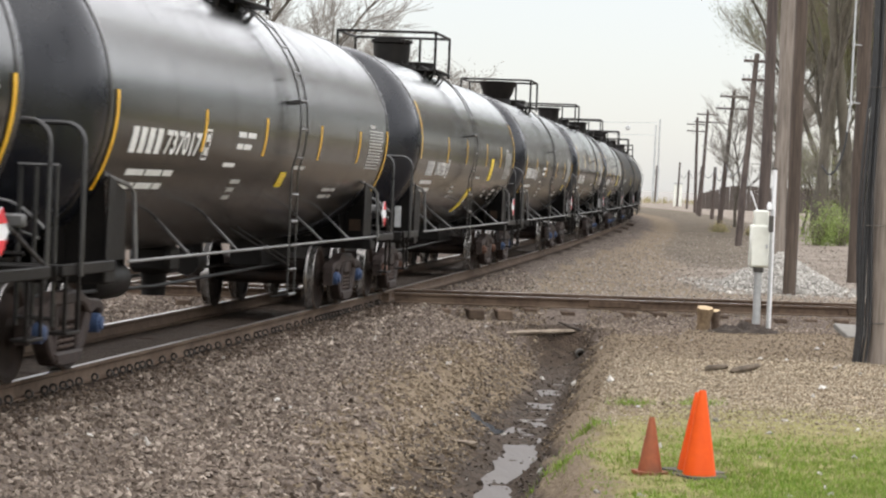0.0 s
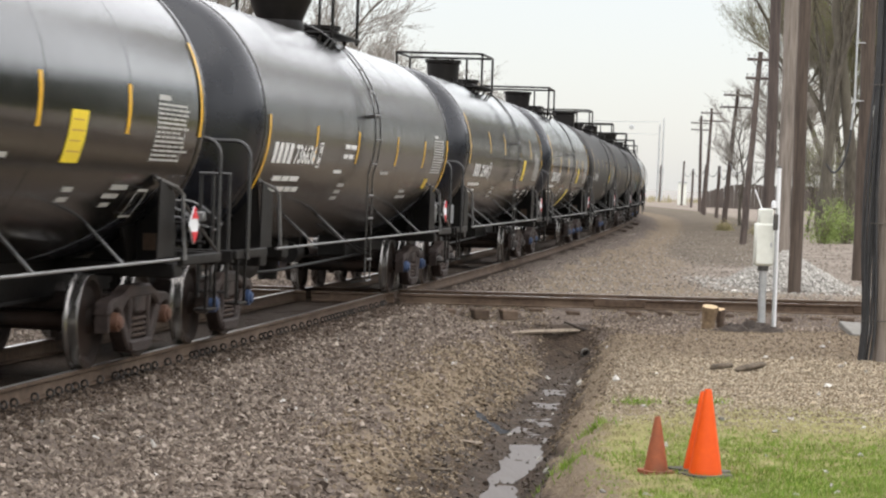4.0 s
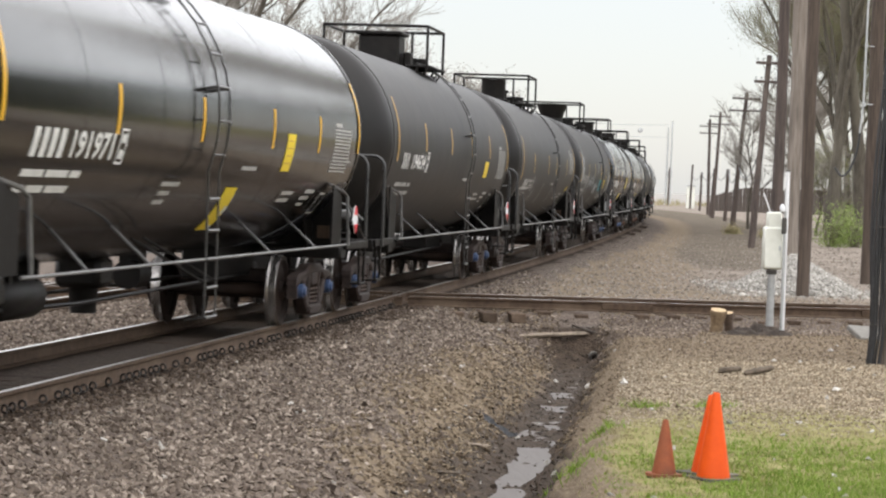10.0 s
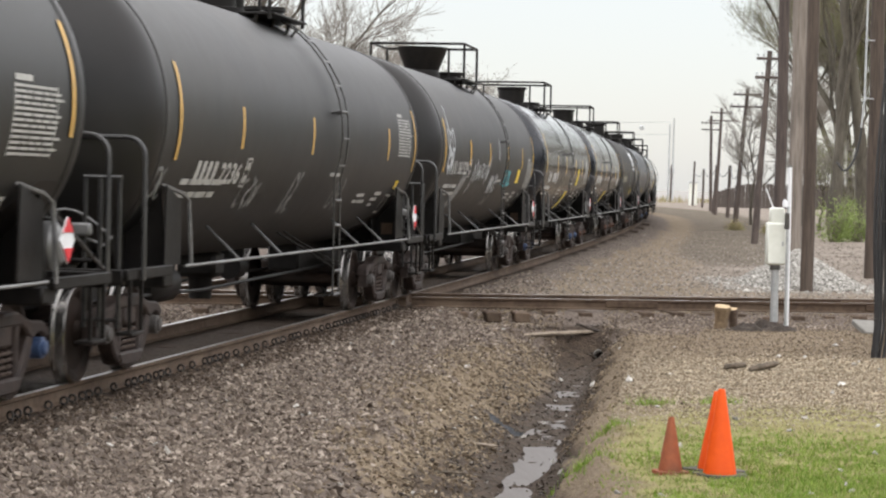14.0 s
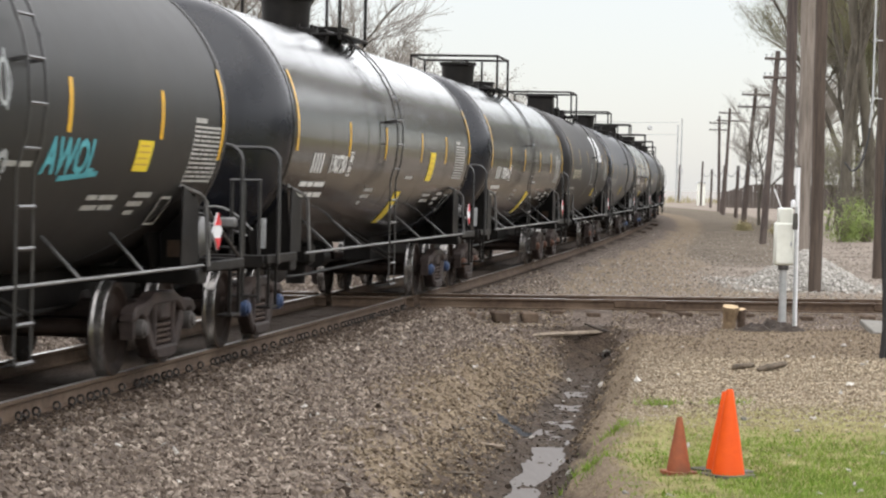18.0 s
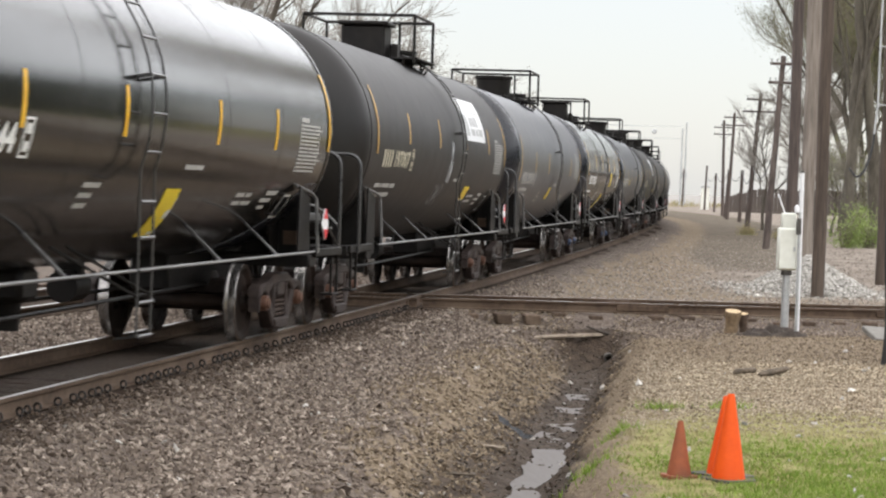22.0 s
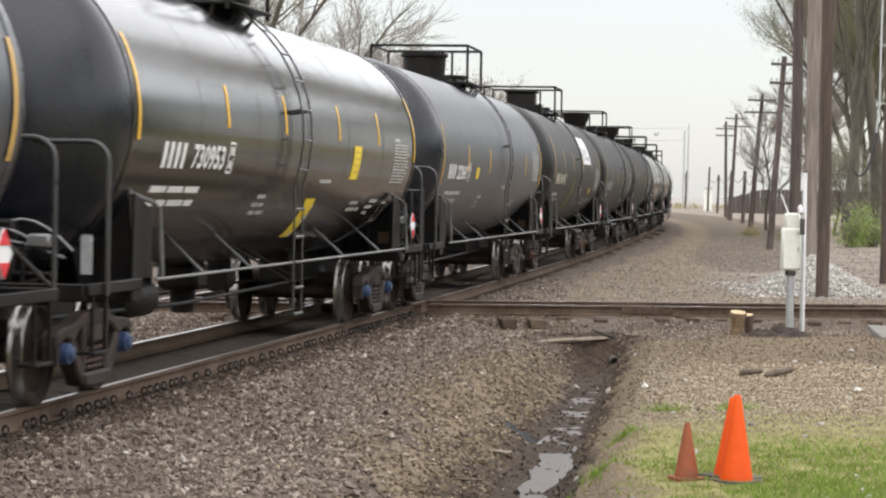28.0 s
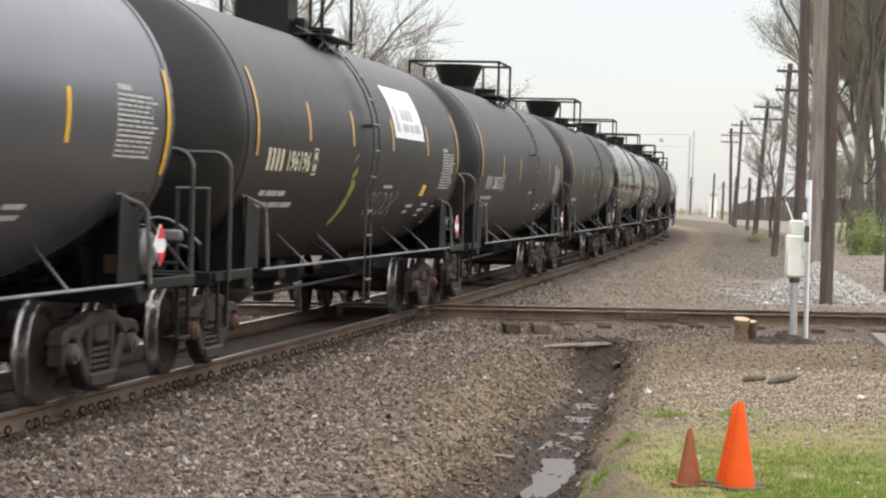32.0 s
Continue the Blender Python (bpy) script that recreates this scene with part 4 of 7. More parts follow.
def corner_web_mesh(g):
    """The dark plate that closes the corner between tank, bolster and handrail."""
    a, b = (6.93, 6.35) if g > 0 else (-6.54, -7.10)
    return Shape().prism([(a, 1.08), (a, 1.70), (b, 1.85), (b - 0.05, 1.08)], 0.02, "y", -1.42).mesh("corner_web", M_FRAME)


def end_brace_mesh():
    return Shape().tube([(6.98, -1.50, 1.62), (8.50, -1.46, 1.12)], 0.018, 6).mesh("end_brace", M_TUBE)


def end_rail_mesh(g):
    """The rounded handrail that crosses the end platform."""
    sh = Shape()
    x, y = (8.62, 1.46) if g > 0 else (-8.22, 1.52)
    pts = [(x, -y, 0.98)]
    pts += [(x, -y + 0.18 - 0.18 * math.cos(w), 2.11 + 0.18 * math.sin(w)) for w in np.linspace(0, math.pi / 2, 6)]
    pts += [(x, y - 0.18 + 0.18 * math.sin(w), 2.11 + 0.18 * math.cos(w)) for w in np.linspace(0, math.pi / 2, 6)]
    pts += [(x, y, 0.98)]
    sh.tube(pts, 0.024, 8)
    return sh.mesh("end_handrail", M_TUBE)


def end_ladder_mesh():
    sh = Shape()
    for y in (-1.34, -1.16, -1.02):
        sh.tube([(-8.42, y, 0.55), (-8.42, y, 1.92)], 0.022, 6)
    for z in (0.62, 0.98, 1.92):
        sh.tube([(-8.42, -1.36, z), (-8.42, -1.0, z)], 0.02, 6)
    return sh.mesh("end_ladder", M_TUBE)


def brake_gear_mesh():
    sh = Shape()
    sh.box(-8.35, 0.25, 1.28, 0.35, 0.6, 0.34, 0.05)
    sh.box(-8.28, -0.55, 1.24, 0.25, 0.3, 0.26, 0.04)
    sh.tube([(-8.5, -1.1, 1.16), (-8.3, 0.9, 1.16)], 0.025, 6)
    sh.tube([(-8.4, -0.9, 1.36), (-8.4, 0.8, 1.40)], 0.02, 6)
    sh.tube([(-8.4, -0.5, 1.0), (-8.2, -0.6, 1.25), (-7.9, -0.6, 1.3)], 0.025, 6)
    for y in (-0.86, -0.74):
        sh.tube([(-8.5, y, 1.0), (-8.5, y, 1.42)], 0.02, 6)
    sh.lathe([(-0.03, 0), (-0.03, 0.2), (0.0, 0.22), (0.03, 0.2), (0.03, 0)], 18, "x", (-8.55, 0.1, 1.45))
    return sh.mesh("brake_gear", M_FRAME)


def underside_meshes():
    out = {}
    out["air_reservoir"] = Shape().lathe([(-0.62, 0), (-0.6, 0.15), (-0.5, 0.21), (0.5, 0.21), (0.6, 0.15), (0.62, 0)], 18, "x", (-3.2, -0.25, 0.72))
    for x in (-3.6, -2.8):
        out["air_reservoir"].box(x, -0.25, 0.95, 0.06, 0.3, 0.32)
    out["brake_cylinder"] = Shape().lathe([(-0.25, 0), (-0.25, 0.17), (0.25, 0.17), (0.25, 0)], 16, "x", (2.6, 0.2, 0.74)).box(2.6, 0.2, 0.96, 0.1, 0.3, 0.3)
    out["train_pipe"] = Shape().tube([(-6.2, -0.35, 0.66), (-1.5, -0.40, 0.60), (6.2, -0.35, 0.66)], 0.022, 6)
    out["brake_rod"] = Shape().tube([(-6.0, 0.35, 0.62), (6.0, 0.35, 0.62)], 0.022, 6)
    out["bottom_outlet"] = Shape().box(0.0, 0, 0.86, 0.55, 0.5, 0.34, 0.06).lathe([(0.42, 0), (0.42, 0.14), (0.70, 0.16), (0.80, 0.24), (1.0, 0.24)], 16, "z", (0, 0, 0))
    return {k: v.mesh(k, M_FRAME) for k, v in out.items()}


def coupler_mesh(g):
    sh = Shape()
    sh.box(g * 8.72, 0, 0.86, 0.4, 0.22, 0.24, 0.03)
    sh.prism([(g * 8.85, -0.16), (g * 9.06, -0.18), (g * 9.12, 0.0), (g * 9.0, 0.16), (g * 8.85, 0.18)], 0.3, "z", 0.86)
    sh.tube([(g * 8.7, -0.35, 0.86), (g * 8.9, -0.36, 0.5), (g * 9.05, -0.2, 0.42)], 0.03, 7)
    return sh.mesh("coupler", M_FRAME)


def ladder_meshes(half, mat):
    """Stiles that follow the tank down from its crown, then hang straight to the step; named pieces."""
    out = []
    r = RT + 0.13
    path = [math.radians(a) for a in range(70, -21, -9)]

    def piece(name, sh):
        out.append((name, sh.mesh(name, mat)))

    for dx in (-half, half):
        pts = [(dx, -r * math.cos(w), ZC + r * math.sin(w)) for w in path]
        pts += [(dx, -1.56, 1.45), (dx, -1.56, 0.48), (dx, -1.36, 0.45)]
        piece("ladder_stile", Shape().tube(pts, 0.0125, 6))
        for w in (55, 10):
            a = math.radians(w)
            piece("ladder_bracket", Shape().tube([(dx, -r * math.cos(a), ZC + r * math.sin(a)), (dx, -(RT - 0.01) * math.cos(a), ZC + (RT - 0.01) * math.sin(a))], 0.02, 5))
        out.append(("ladder_brace", Shape().tube([(dx, -1.55, 0.84), (dx - 0.8, -1.0, 1.28)], 0.016, 5).mesh("ladder_brace", M_FRAME)))
    for w in [math.radians(a) for a in range(58, -20, -12)]:
        piece("rung", Shape().tube([(-half, -r * math.cos(w), ZC + r * math.sin(w)), (half, -r * math.cos(w), ZC + r * math.sin(w))], 0.014, 5))
    for z in (1.68, 1.36, 1.07, 0.78, 0.48):
        piece("rung", Shape().tube([(-half, -1.57, z), (half, -1.57, z)], 0.018, 5))
    return out


def dome_mesh(kind, x):
    """The valve housing on the crown: a round drum or a square box with a lid."""
    sh = Shape()
    z0 = ZC + RT - 0.06
    if kind == 3:
        sh.lathe([(z0, 0), (z0, 0.42), (z0 + 0.10, 0.42), (z0 + 0.12, 0.31), (z0 + 0.56, 0.31), (z0 + 0.60, 0.33), (z0 + 0.62, 0.0)], 28, "z", (x, 0.05, 0))
        sh.lathe([(z0, 0), (z0, 0.14), (z0 + 0.28, 0.14), (z0 + 0.30, 0.18), (z0 + 0.36, 0.18), (z0 + 0.38, 0.0)], 14, "z", (x + 0.55, -0.1, 0))
    elif kind in (0, 4):
        r = 0.36 if kind == 0 else 0.42
        sh.lathe([(z0, 0), (z0, r + 0.11), (z0 + 0.10, r + 0.11), (z0 + 0.12, r * 0.94), (z0 + 0.50, r), (z0 + 0.52, r + 0.04), (z0 + 0.58, r + 0.04), (z0 + 0.60, 0.0)], 28, "z", (x, 0.05, 0))
        for k in range(10):
            w = k * math.pi / 5
            sh.box(x + (r + 0.07) * math.cos(w), 0.05 + (r + 0.07) * math.sin(w), z0 + 0.13, 0.05, 0.05, 0.07)
        for w in (0.6, 2.5):
            sh.box(x + (r + 0.06) * math.cos(w), 0.05 - (r + 0.06) * math.sin(w), z0 + 0.54, 0.10, 0.10, 0.09, 0.02)
    elif kind == 1:
        sh.lathe([(z0, 0), (z0, 0.36), (z0 + 0.12, 0.36), (z0 + 0.2, 0.34), (z0 + 0.60, 0.50), (z0 + 0.66, 0.51), (z0 + 0.68, 0.0)], 24, "z", (x, 0.05, 0))
    else:
        sh.box(x, 0.05, z0 + 0.28, 0.72, 0.74, 0.56, 0.04)
        sh.box(x, 0.05, z0 + 0.59, 0.80, 0.86, 0.07, 0.02)
        sh.box(x + 0.1, -0.42, z0 + 0.14, 0.3, 0.14, 0.26, 0.03)
    return sh.mesh("valve_housing", M_FRAME, 35)


def manway_mesh(x):
    z0 = ZC + RT - 0.06
    return Shape().lathe([(z0, 0), (z0, 0.30), (z0 + 0.16, 0.30), (z0 + 0.18, 0.33), (z0 + 0.23, 0.33), (z0 + 0.25, 0)], 20, "z", (x + 1.55, -0.25, 0)).mesh("manway_cover", M_FRAME, 35)


def platform_meshes(x):
    z0 = ZC + RT + 0.05
    decks = []
    for y in (-0.76, 0.76):
        zd = z0 - 0.13
        decks.append(("walkway", Shape().box(x, y, zd, 2.0, 0.46, 0.035, 0.01).mesh("walkway", M_FRAME)))
        for dx in (-0.95, 0, 0.95):
            decks.append(("walkway_strut", Shape().tube([(x + dx, y, zd), (x + dx, y * 0.95, ZC + RT * 0.84)], 0.025, 5).mesh("walkway_strut", M_FRAME)))
    zt, w = z0 + 0.57, 0.93

    def bar(name, pts, r):
        decks.append((name, Shape().tube(pts, r, 7).mesh(name, M_FRAME)))

    for dx in (-1.0, 1.0):
        for y in (-w, w):
            bar("railing_post", [(x + dx, y, z0 - 0.2), (x + dx, y, zt)], 0.026)
        bar("top_rail", [(x + dx, -w, zt), (x + dx, w, zt)], 0.026)
    bar("railing_post", [(x + 1.0, -0.35, zt), (x + 1.0, -0.35, z0 - 0.05)], 0.024)
    for y in (-w, w):
        bar("top_rail", [(x - 1.0, y, zt), (x + 1.0, y, zt)], 0.026)
    return decks


PAINTS = (M_GLOSS, M_SATIN, M_MATT, M_GREY, M_SOOT)
ME_TANK = {m.name: tank_mesh(m) for m in PAINTS}
HEADS = (M_SHADEHEAD, M_SHADEDULLHEAD)
ME_HEAD = {(g, m.name): head_mesh(g, m) for m in HEADS for g in (-1, 1)}
ME_SADDLE = {(g, m.name): saddle_mesh(g, m) for m in HEADS for g in (-1, 1)}
ME_BAND = {m.name: [band_mesh(x, 0.05, 0.014, m) for x in (-7.52, 7.52)] + [band_mesh(x, 0.014, 0.0022, m) for x in (-5.1, -2.6, -0.1, 2.4, 4.9)] for m in PAINTS}
ME_END = {g: end_meshes(g) for g in (-1, 1)}
ME_WEB = {g: web_meshes(g) for g in (-1, 1)}
ME_HAND = {sy: handrail_mesh(sy) for sy in (-1, 1)}
ME_BRACE = {
    "double": [brace_mesh(x, dx, sy) for sy in (-1, 1) for x, dx in ((-4.95, 0.45), (-2.95, 0.35), (2.2, 0.45), (4.8, 0.45))],
    "single": [brace_mesh(x, dx, sy) for sy in (-1, 1) for x, dx in ((-4.4, 0.5), (-2.25, 0.55), (2.75, 0.45), (4.65, 0.55))],
}
ME_STILE = {g: stile_mesh(g) for g in (-1, 1)}
ME_CORNER = {g: corner_web_mesh(g) for g in (-1, 1)}
ME_EBRACE = end_brace_mesh()
ME_ENDR = {g: end_rail_mesh(g) for g in (-1, 1)}
ME_COUP = {g: coupler_mesh(g) for g in (-1, 1)}
ho = Shape()
for k, (ya, yb, zt) in enumerate(((-1.25, -0.35, 1.62), (-1.05, -0.1, 1.55), (-1.2, 0.3, 1.46))):
    ho.tube([(-8.34 - 0.03 * k, ya + (yb - ya) * i / 8, 1.20 + (zt - 1.2) * math.sin(math.pi * (0.12 + 0.76 * i / 8))) for i in range(9)], 0.013, 6)
ME_HOSE = ho.mesh("brake_pipe", M_PIPE)
ME_BOXES = [Shape().box(-8.30, -0.62, 1.52, 0.16, 0.24, 0.20, 0.03).mesh("valve_box", M_FRAME), Shape().box(-8.42, -0.98, 1.44, 0.10, 0.20, 0.12, 0.02).mesh("valve_box", M_PIPE)]
lv = Shape().box(-8.12, -1.30, 1.32, 0.02, 0.10, 0.34, 0.004)
ME_PLATE = lv.mesh("end_plate", M_GALV)
ME_CARD = Shape().box(7.02, -1.17, 1.22, 0.012, 0.17, 0.17, 0.002).mesh("route_card", M_CARD)
ME_STEP = {g: Shape().box(g * 8.3, -1.42, 0.50, 0.42, 0.16, 0.03, 0.006).box(g * 8.11, -1.47, 0.76, 0.03, 0.03, 0.52).box(g * 8.49, -1.47, 0.76, 0.03, 0.03, 0.52).mesh("sill_step", M_FRAME) for g in (-1, 1)}
ME_ENDL, ME_BRK, ME_UNDER = end_ladder_mesh(), brake_gear_mesh(), underside_meshes()
ME_DRUM = Shape().lathe([(-0.34, 0), (-0.33, 0.14), (-0.26, 0.21), (0.26, 0.21), (0.33, 0.14), (0.34, 0)], 20, "y", (7.75, -1.0, 1.33)).box(7.75, -1.0, 1.10, 0.3, 0.1, 0.06).mesh("end_reservoir", M_PIPE)
ME_MAN = manway_mesh(0.0)
ME_DOME = {k: dome_mesh(k, 0.0) for k in range(5)}
ME_PLAT = platform_meshes(0.0)
ME_LAD = {"double": ladder_meshes(0.23, M_TUBE), "single": ladder_meshes(0.20, M_TUBE)}


def decal(name, sh, mat, car, label=""):
    return part(name, sh, mat, car, label, smooth=0, fix=False)


ME_DECAL = {}


def shared_decal(key, fill, mat):
    k = (key, mat.name)
    if k not in ME_DECAL:
        sh = Shape()
        fill(sh)
        ME_DECAL[k] = sh.mesh(key, mat, 0, False)
    return ME_DECAL[k]


def stripes(car, mat, xs, z0, z1, ends):
    """Short reflective strips along the side, and one long strip near each end."""
    for x in xs:
        part("reflective_stripe", shared_decal("reflective_stripe%.2f %.2f" % (x, z0), lambda sh: panel(sh, x - 0.05, x + 0.05, z0, z1), mat), None, car)
    xl, xr, low, high = ends
    for x in (xl, xr):
        part("end_stripe", shared_decal("end_stripe%.2f %.2f" % (x, low), lambda sh: panel(sh, x - 0.045, x + 0.045, low, high, 0.014, 0, 12), mat), None, car)


def small_print(sh, x, z, seed, rows=2, width=2.1, tall=0.06, step=0.13):
    r = random.Random(seed)
    for k in range(rows):
        ws, left = [], width - r.uniform(0, 0.5)
        while left > 0.2:
            w = min(left, r.uniform(0.25, 0.7))
            ws.append(w)
            left -= w + 0.06
        bars(sh, x + r.uniform(-0.05, 0.05), z - k * step, ws, tall)
    return sh


def placard_mesh():
    sh = Shape()
    y, r = -1.60, 0.19
    sh.prism([(0, -r), (r, 0), (0, r), (-r, 0)], 0.012, "y", y)
    return sh.mesh("placard", M_PLACARD, 0)


def placard_red():
    return [Shape().prism([(-0.12, s0 * 0.065), (0, s0 * 0.185), (0.12, s0 * 0.065)], 0.008, "y", -1.612).mesh("placard_print", M_RED, 0) for s0 in (1, -1)]


ME_PLC, ME_PLR = placard_mesh(), placard_red()


def mark_blocks(car, x, z, n, wide, tall, mat):
    """The owner's initials, drawn as plain bars."""
    sh, q0 = Shape(), arc_of(z)
    w = wide / n
    zt = ZC + RT * math.sin((q0 + tall) / RT)
    for k in range(n):
        panel(sh, x + k * w + 0.02, x + (k + 1) * w - 0.07, z, zt, 0.005, 0, 3)
    return decal("owner_mark", sh, mat, car)


def scrawl(seed, x, z, width, tall, wide, count):
    """Sprayed lettering that cannot be read: overlapping loops and zigzags."""
    r, sh = random.Random(seed), Shape()
    w = width / count
    for k in range(count):
        cx = x + w * (k + 0.5)
        kind = r.randrange(3)
        if kind == 0:
            pts = [(cx + 0.42 * w * math.cos(a), z + tall * (0.5 + 0.42 * math.sin(a))) for a in np.linspace(r.uniform(0, 2), r.uniform(5, 8), 12)]
        elif kind == 1:
            pts = [(cx - 0.45 * w + 0.9 * w * i / 4, z + tall * (0.05 if i % 2 else 0.95) * r.uniform(0.8, 1.0)) for i in range(5)]
        else:
            pts = [(cx + 0.3 * w * math.sin(i * 0.9), z + tall * (1 - i / 9)) for i in range(10)]
        stroke(sh, pts, wide, 0.005 + 0.0004 * (k % 4))
    return sh


def tank_car(i, paint, ladder="double", dome=0, initials=4, number="", letters=M_WHITE, tape=M_YELLOW, decal_at=None, notice=None, extra=(), cap=2, end_bars=False, drum=False, tag=False, label="", lx=None, top=None, mark=None, strip=(-4.1, -1.22, 1.92, 4.62), strip_z=(2.25, 2.70), ends=(-7.30, 7.44, 2.28, 3.22), table=(5.85, 2.55)):
    x_l = (-0.75 if ladder == "double" else 0.85) if lx is None else lx
    x_t = (-0.75 if ladder == "double" else 0.55) if top is None else top
    car = thing("tank_car", pose(0, 0, 0), label, "railway tank car", "tank cars of the train")
    part("tank", ME_TANK[paint.name], None, car)
    for k, me in enumerate(ME_BAND[paint.name]):
        if k < 2 or paint in (M_GLOSS, M_SATIN):
            part("end_band" if k < 2 else "girth_weld", me, None, car)
    # heads and saddles take the paint with shade between cars in it
    end_paint = (M_SHADEDULLHEAD if paint in (M_MATT, M_SOOT) else M_SHADEHEAD).name
    for g in (-1, 1):
        part("tank_head", ME_HEAD[g, end_paint], None, car, "dished end, its blue-black darkened for shade between cars")
        part("saddle", ME_SADDLE[g, end_paint], None, car)
        for nm, me in ME_END[g].items():
            part(nm.replace("far_", ""), me, None, car)
        for me in ME_WEB[g]:
            part("saddle_web", me, None, car)
        part("corner_stile", ME_STILE[g], None, car)
        part("corner_web", ME_CORNER[g], None, car)
        part("side_handrail", ME_HAND[g], None, car, "worn grey pipe handrail")
    for me in ME_BRACE[ladder]:
        part("handrail_brace", me, None, car)
    for g in (-1, 1):
        part("end_handrail", ME_ENDR[g], None, car)
        part("coupler", ME_COUP[g], None, car)
    if end_bars:
        part("end_ladder", ME_ENDL, None, car)
    if drum:
        part("end_reservoir", ME_DRUM, None, car, "pale grey air drum at the car's corner")
    part("end_brace", ME_EBRACE, None, car)
    part("brake_gear", ME_BRK, None, car)
    part("brake_pipe", ME_HOSE, None, car)
    for me in ME_BOXES:
        part("valve_box", me, None, car)
    if paint is M_GLOSS:
        part("end_plate", ME_PLATE, None, car, "small pale louvred plate")
    for g in (-1, 1):
        part("sill_step", ME_STEP[g], None, car)
    if i % 3 != 0:
        part("route_card", ME_CARD, None, car, "small brown card")
    for nm, me in ME_UNDER.items():
        part(nm, me, None, car)
    for nm, me in ME_LAD[ladder]:
        part(nm, me, None, car, at=pose(x_l, 0, 0))
    part("valve_housing", ME_DOME[dome], None, car, at=pose(x_t, 0, 0))
    part("manway_cover", ME_MAN, None, car, at=pose(x_t, 0, 0))
    for nm, piece in ME_PLAT:
        part(nm, piece, None, car, at=pose(x_t, 0, 0))
    wheels = make_truck(car, -7.05, cap) + make_truck(car, 7.05, cap)
    stripes(car, tape, strip, *strip_z, ends)
    pl = part("placard", ME_PLC, None, car, "white and red diamond hazard placard", at=pose(7.02, 0, 1.40))
    for me in ME_PLR:
        part("placard_print", me, None, pl)
    if number:
        m0, m1, n0, n1, zn = mark or (-6.4, -5.6, -5.4, -4.1, 2.05)
        mark_blocks(car, m0, zn, initials, m1 - m0, 0.25, letters)
        part("car_number", words(number, n0, zn, 0.25, n1 - n0), None, car).data.materials.append(letters)
        sh = Shape()
        xa, za = n1 + 0.16, zn - 0.03
        for a, b, c, d in ((xa, xa + 0.03, za, za + 0.32), (xa + 0.2, xa + 0.23, za, za + 0.32), (xa, xa + 0.23, za, za + 0.02), (xa, xa + 0.23, za + 0.30, za + 0.32), (xa + 0.06, xa + 0.17, za + 0.05, za + 0.13), (xa + 0.06, xa + 0.17, za + 0.19, za + 0.27)):
            panel(sh, a, b, c, d, 0.005, 0, 2)
        decal("check_box", sh, letters, car)
    pr = Shape()
    small_print(pr, -6.45, 1.86, i, 2, 1.9)
    decal("weight_print", pr, letters if paint in (M_GLOSS, M_SATIN) else M_DULLWHITE, car)["kind"] = "stuff"
    pr = Shape()
    if paint not in (M_MATT, M_SOOT):
        small_print(pr, -2.0, 1.80, i + 50, 3, 0.8, 0.045, 0.09)
        decal("service_print", pr, M_DULLWHITE, car)
    pr = Shape()
    r = random.Random(i + 9)
    xt, zt = table
    bars(pr, xt, zt + 0.05, [0.42], 0.05)
    for row in range(13):
        bars(pr, xt, zt - row * 0.044, [r.uniform(0.12, 0.26) for _ in range(5)] if row % 4 else [1.02], 0.022, 0.03)
    for x in (xt - 0.02, xt + 1.03):
        panel(pr, x, x + 0.02, zt - 0.54, zt + 0.03, 0.0045, 0, 3)
    decal("data_table", pr, M_DULLWHITE, car, "stencilled table of white test data")["kind"] = "stuff"
    pr = Shape()
    bars(pr, 1.0, 1.99, [0.7], 0.045)
    decal("stencil", pr, M_DULLWHITE, car)
    if paint is M_SATIN:
        pr = Shape()
        bars(pr, -2.35, 2.31, [0.38, 0.42], 0.06)
        bars(pr, -2.35, 2.18, [0.30, 0.36], 0.06)
        bars(pr, -2.75, 1.98, [0.55], 0.045)
        decal("owner_print", pr, M_WHITE, car)
    pr = Shape()
    small_print(pr, 3.6, 1.72, i + 20, 2, 1.0, 0.045, 0.09)
    decal("repair_print", pr, M_DULLWHITE, car)
    if paint in (M_GLOSS, M_MATT, M_SOOT):
        pr = Shape()
        for xa, za, xb, zb in ((5.88, 1.50, 5.86, 1.75), (6.25, 1.50, 6.20, 1.75), (5.88, 1.50, 6.25, 1.50), (5.86, 1.75, 6.20, 1.75)):
            stroke(pr, [(xa, za), (xb, zb)], 0.028, 0.03)
        decal("stencil_frame", pr, M_DULLWHITE, car)
        pr = Shape()
        bars(pr, 5.0, 1.74, [0.55], 0.05)
        bars(pr, 4.9, 1.66, [0.5], 0.045)
        bars(pr, 5.0, 1.58, [0.3], 0.04)
        decal("test_print", pr, M_DULLWHITE, car)
    if decal_at:
        x0, x1, z0, z1 = decal_at
        sh = Shape()
        panel(sh, x0, x1, z0, z1, 0.006)
        yp = decal("yellow_panel", sh, M_DECAL, car, "bright yellow printed panel")
        sh = Shape()
        for k in range(4):
            q = z0 + (z1 - z0) * (0.2 + 0.2 * k)
            panel(sh, x0 + 0.12 * (x1 - x0), x1 - 0.12 * (x1 - x0) - 0.06 * (k % 2), q, q + 0.014, 0.0085, 0, 1)
        decal("panel_print", sh, M_OLDYEL, yp)
    if notice:
        x0, x1, z0, z1 = notice
        sh = Shape()
        panel(sh, x0, x1, z0, z1, 0.006, 0, 8)
        np_ = decal("notice", sh, M_PLACARD, car, "large white printed notice")
        sh = Shape()
        h = z1 - z0
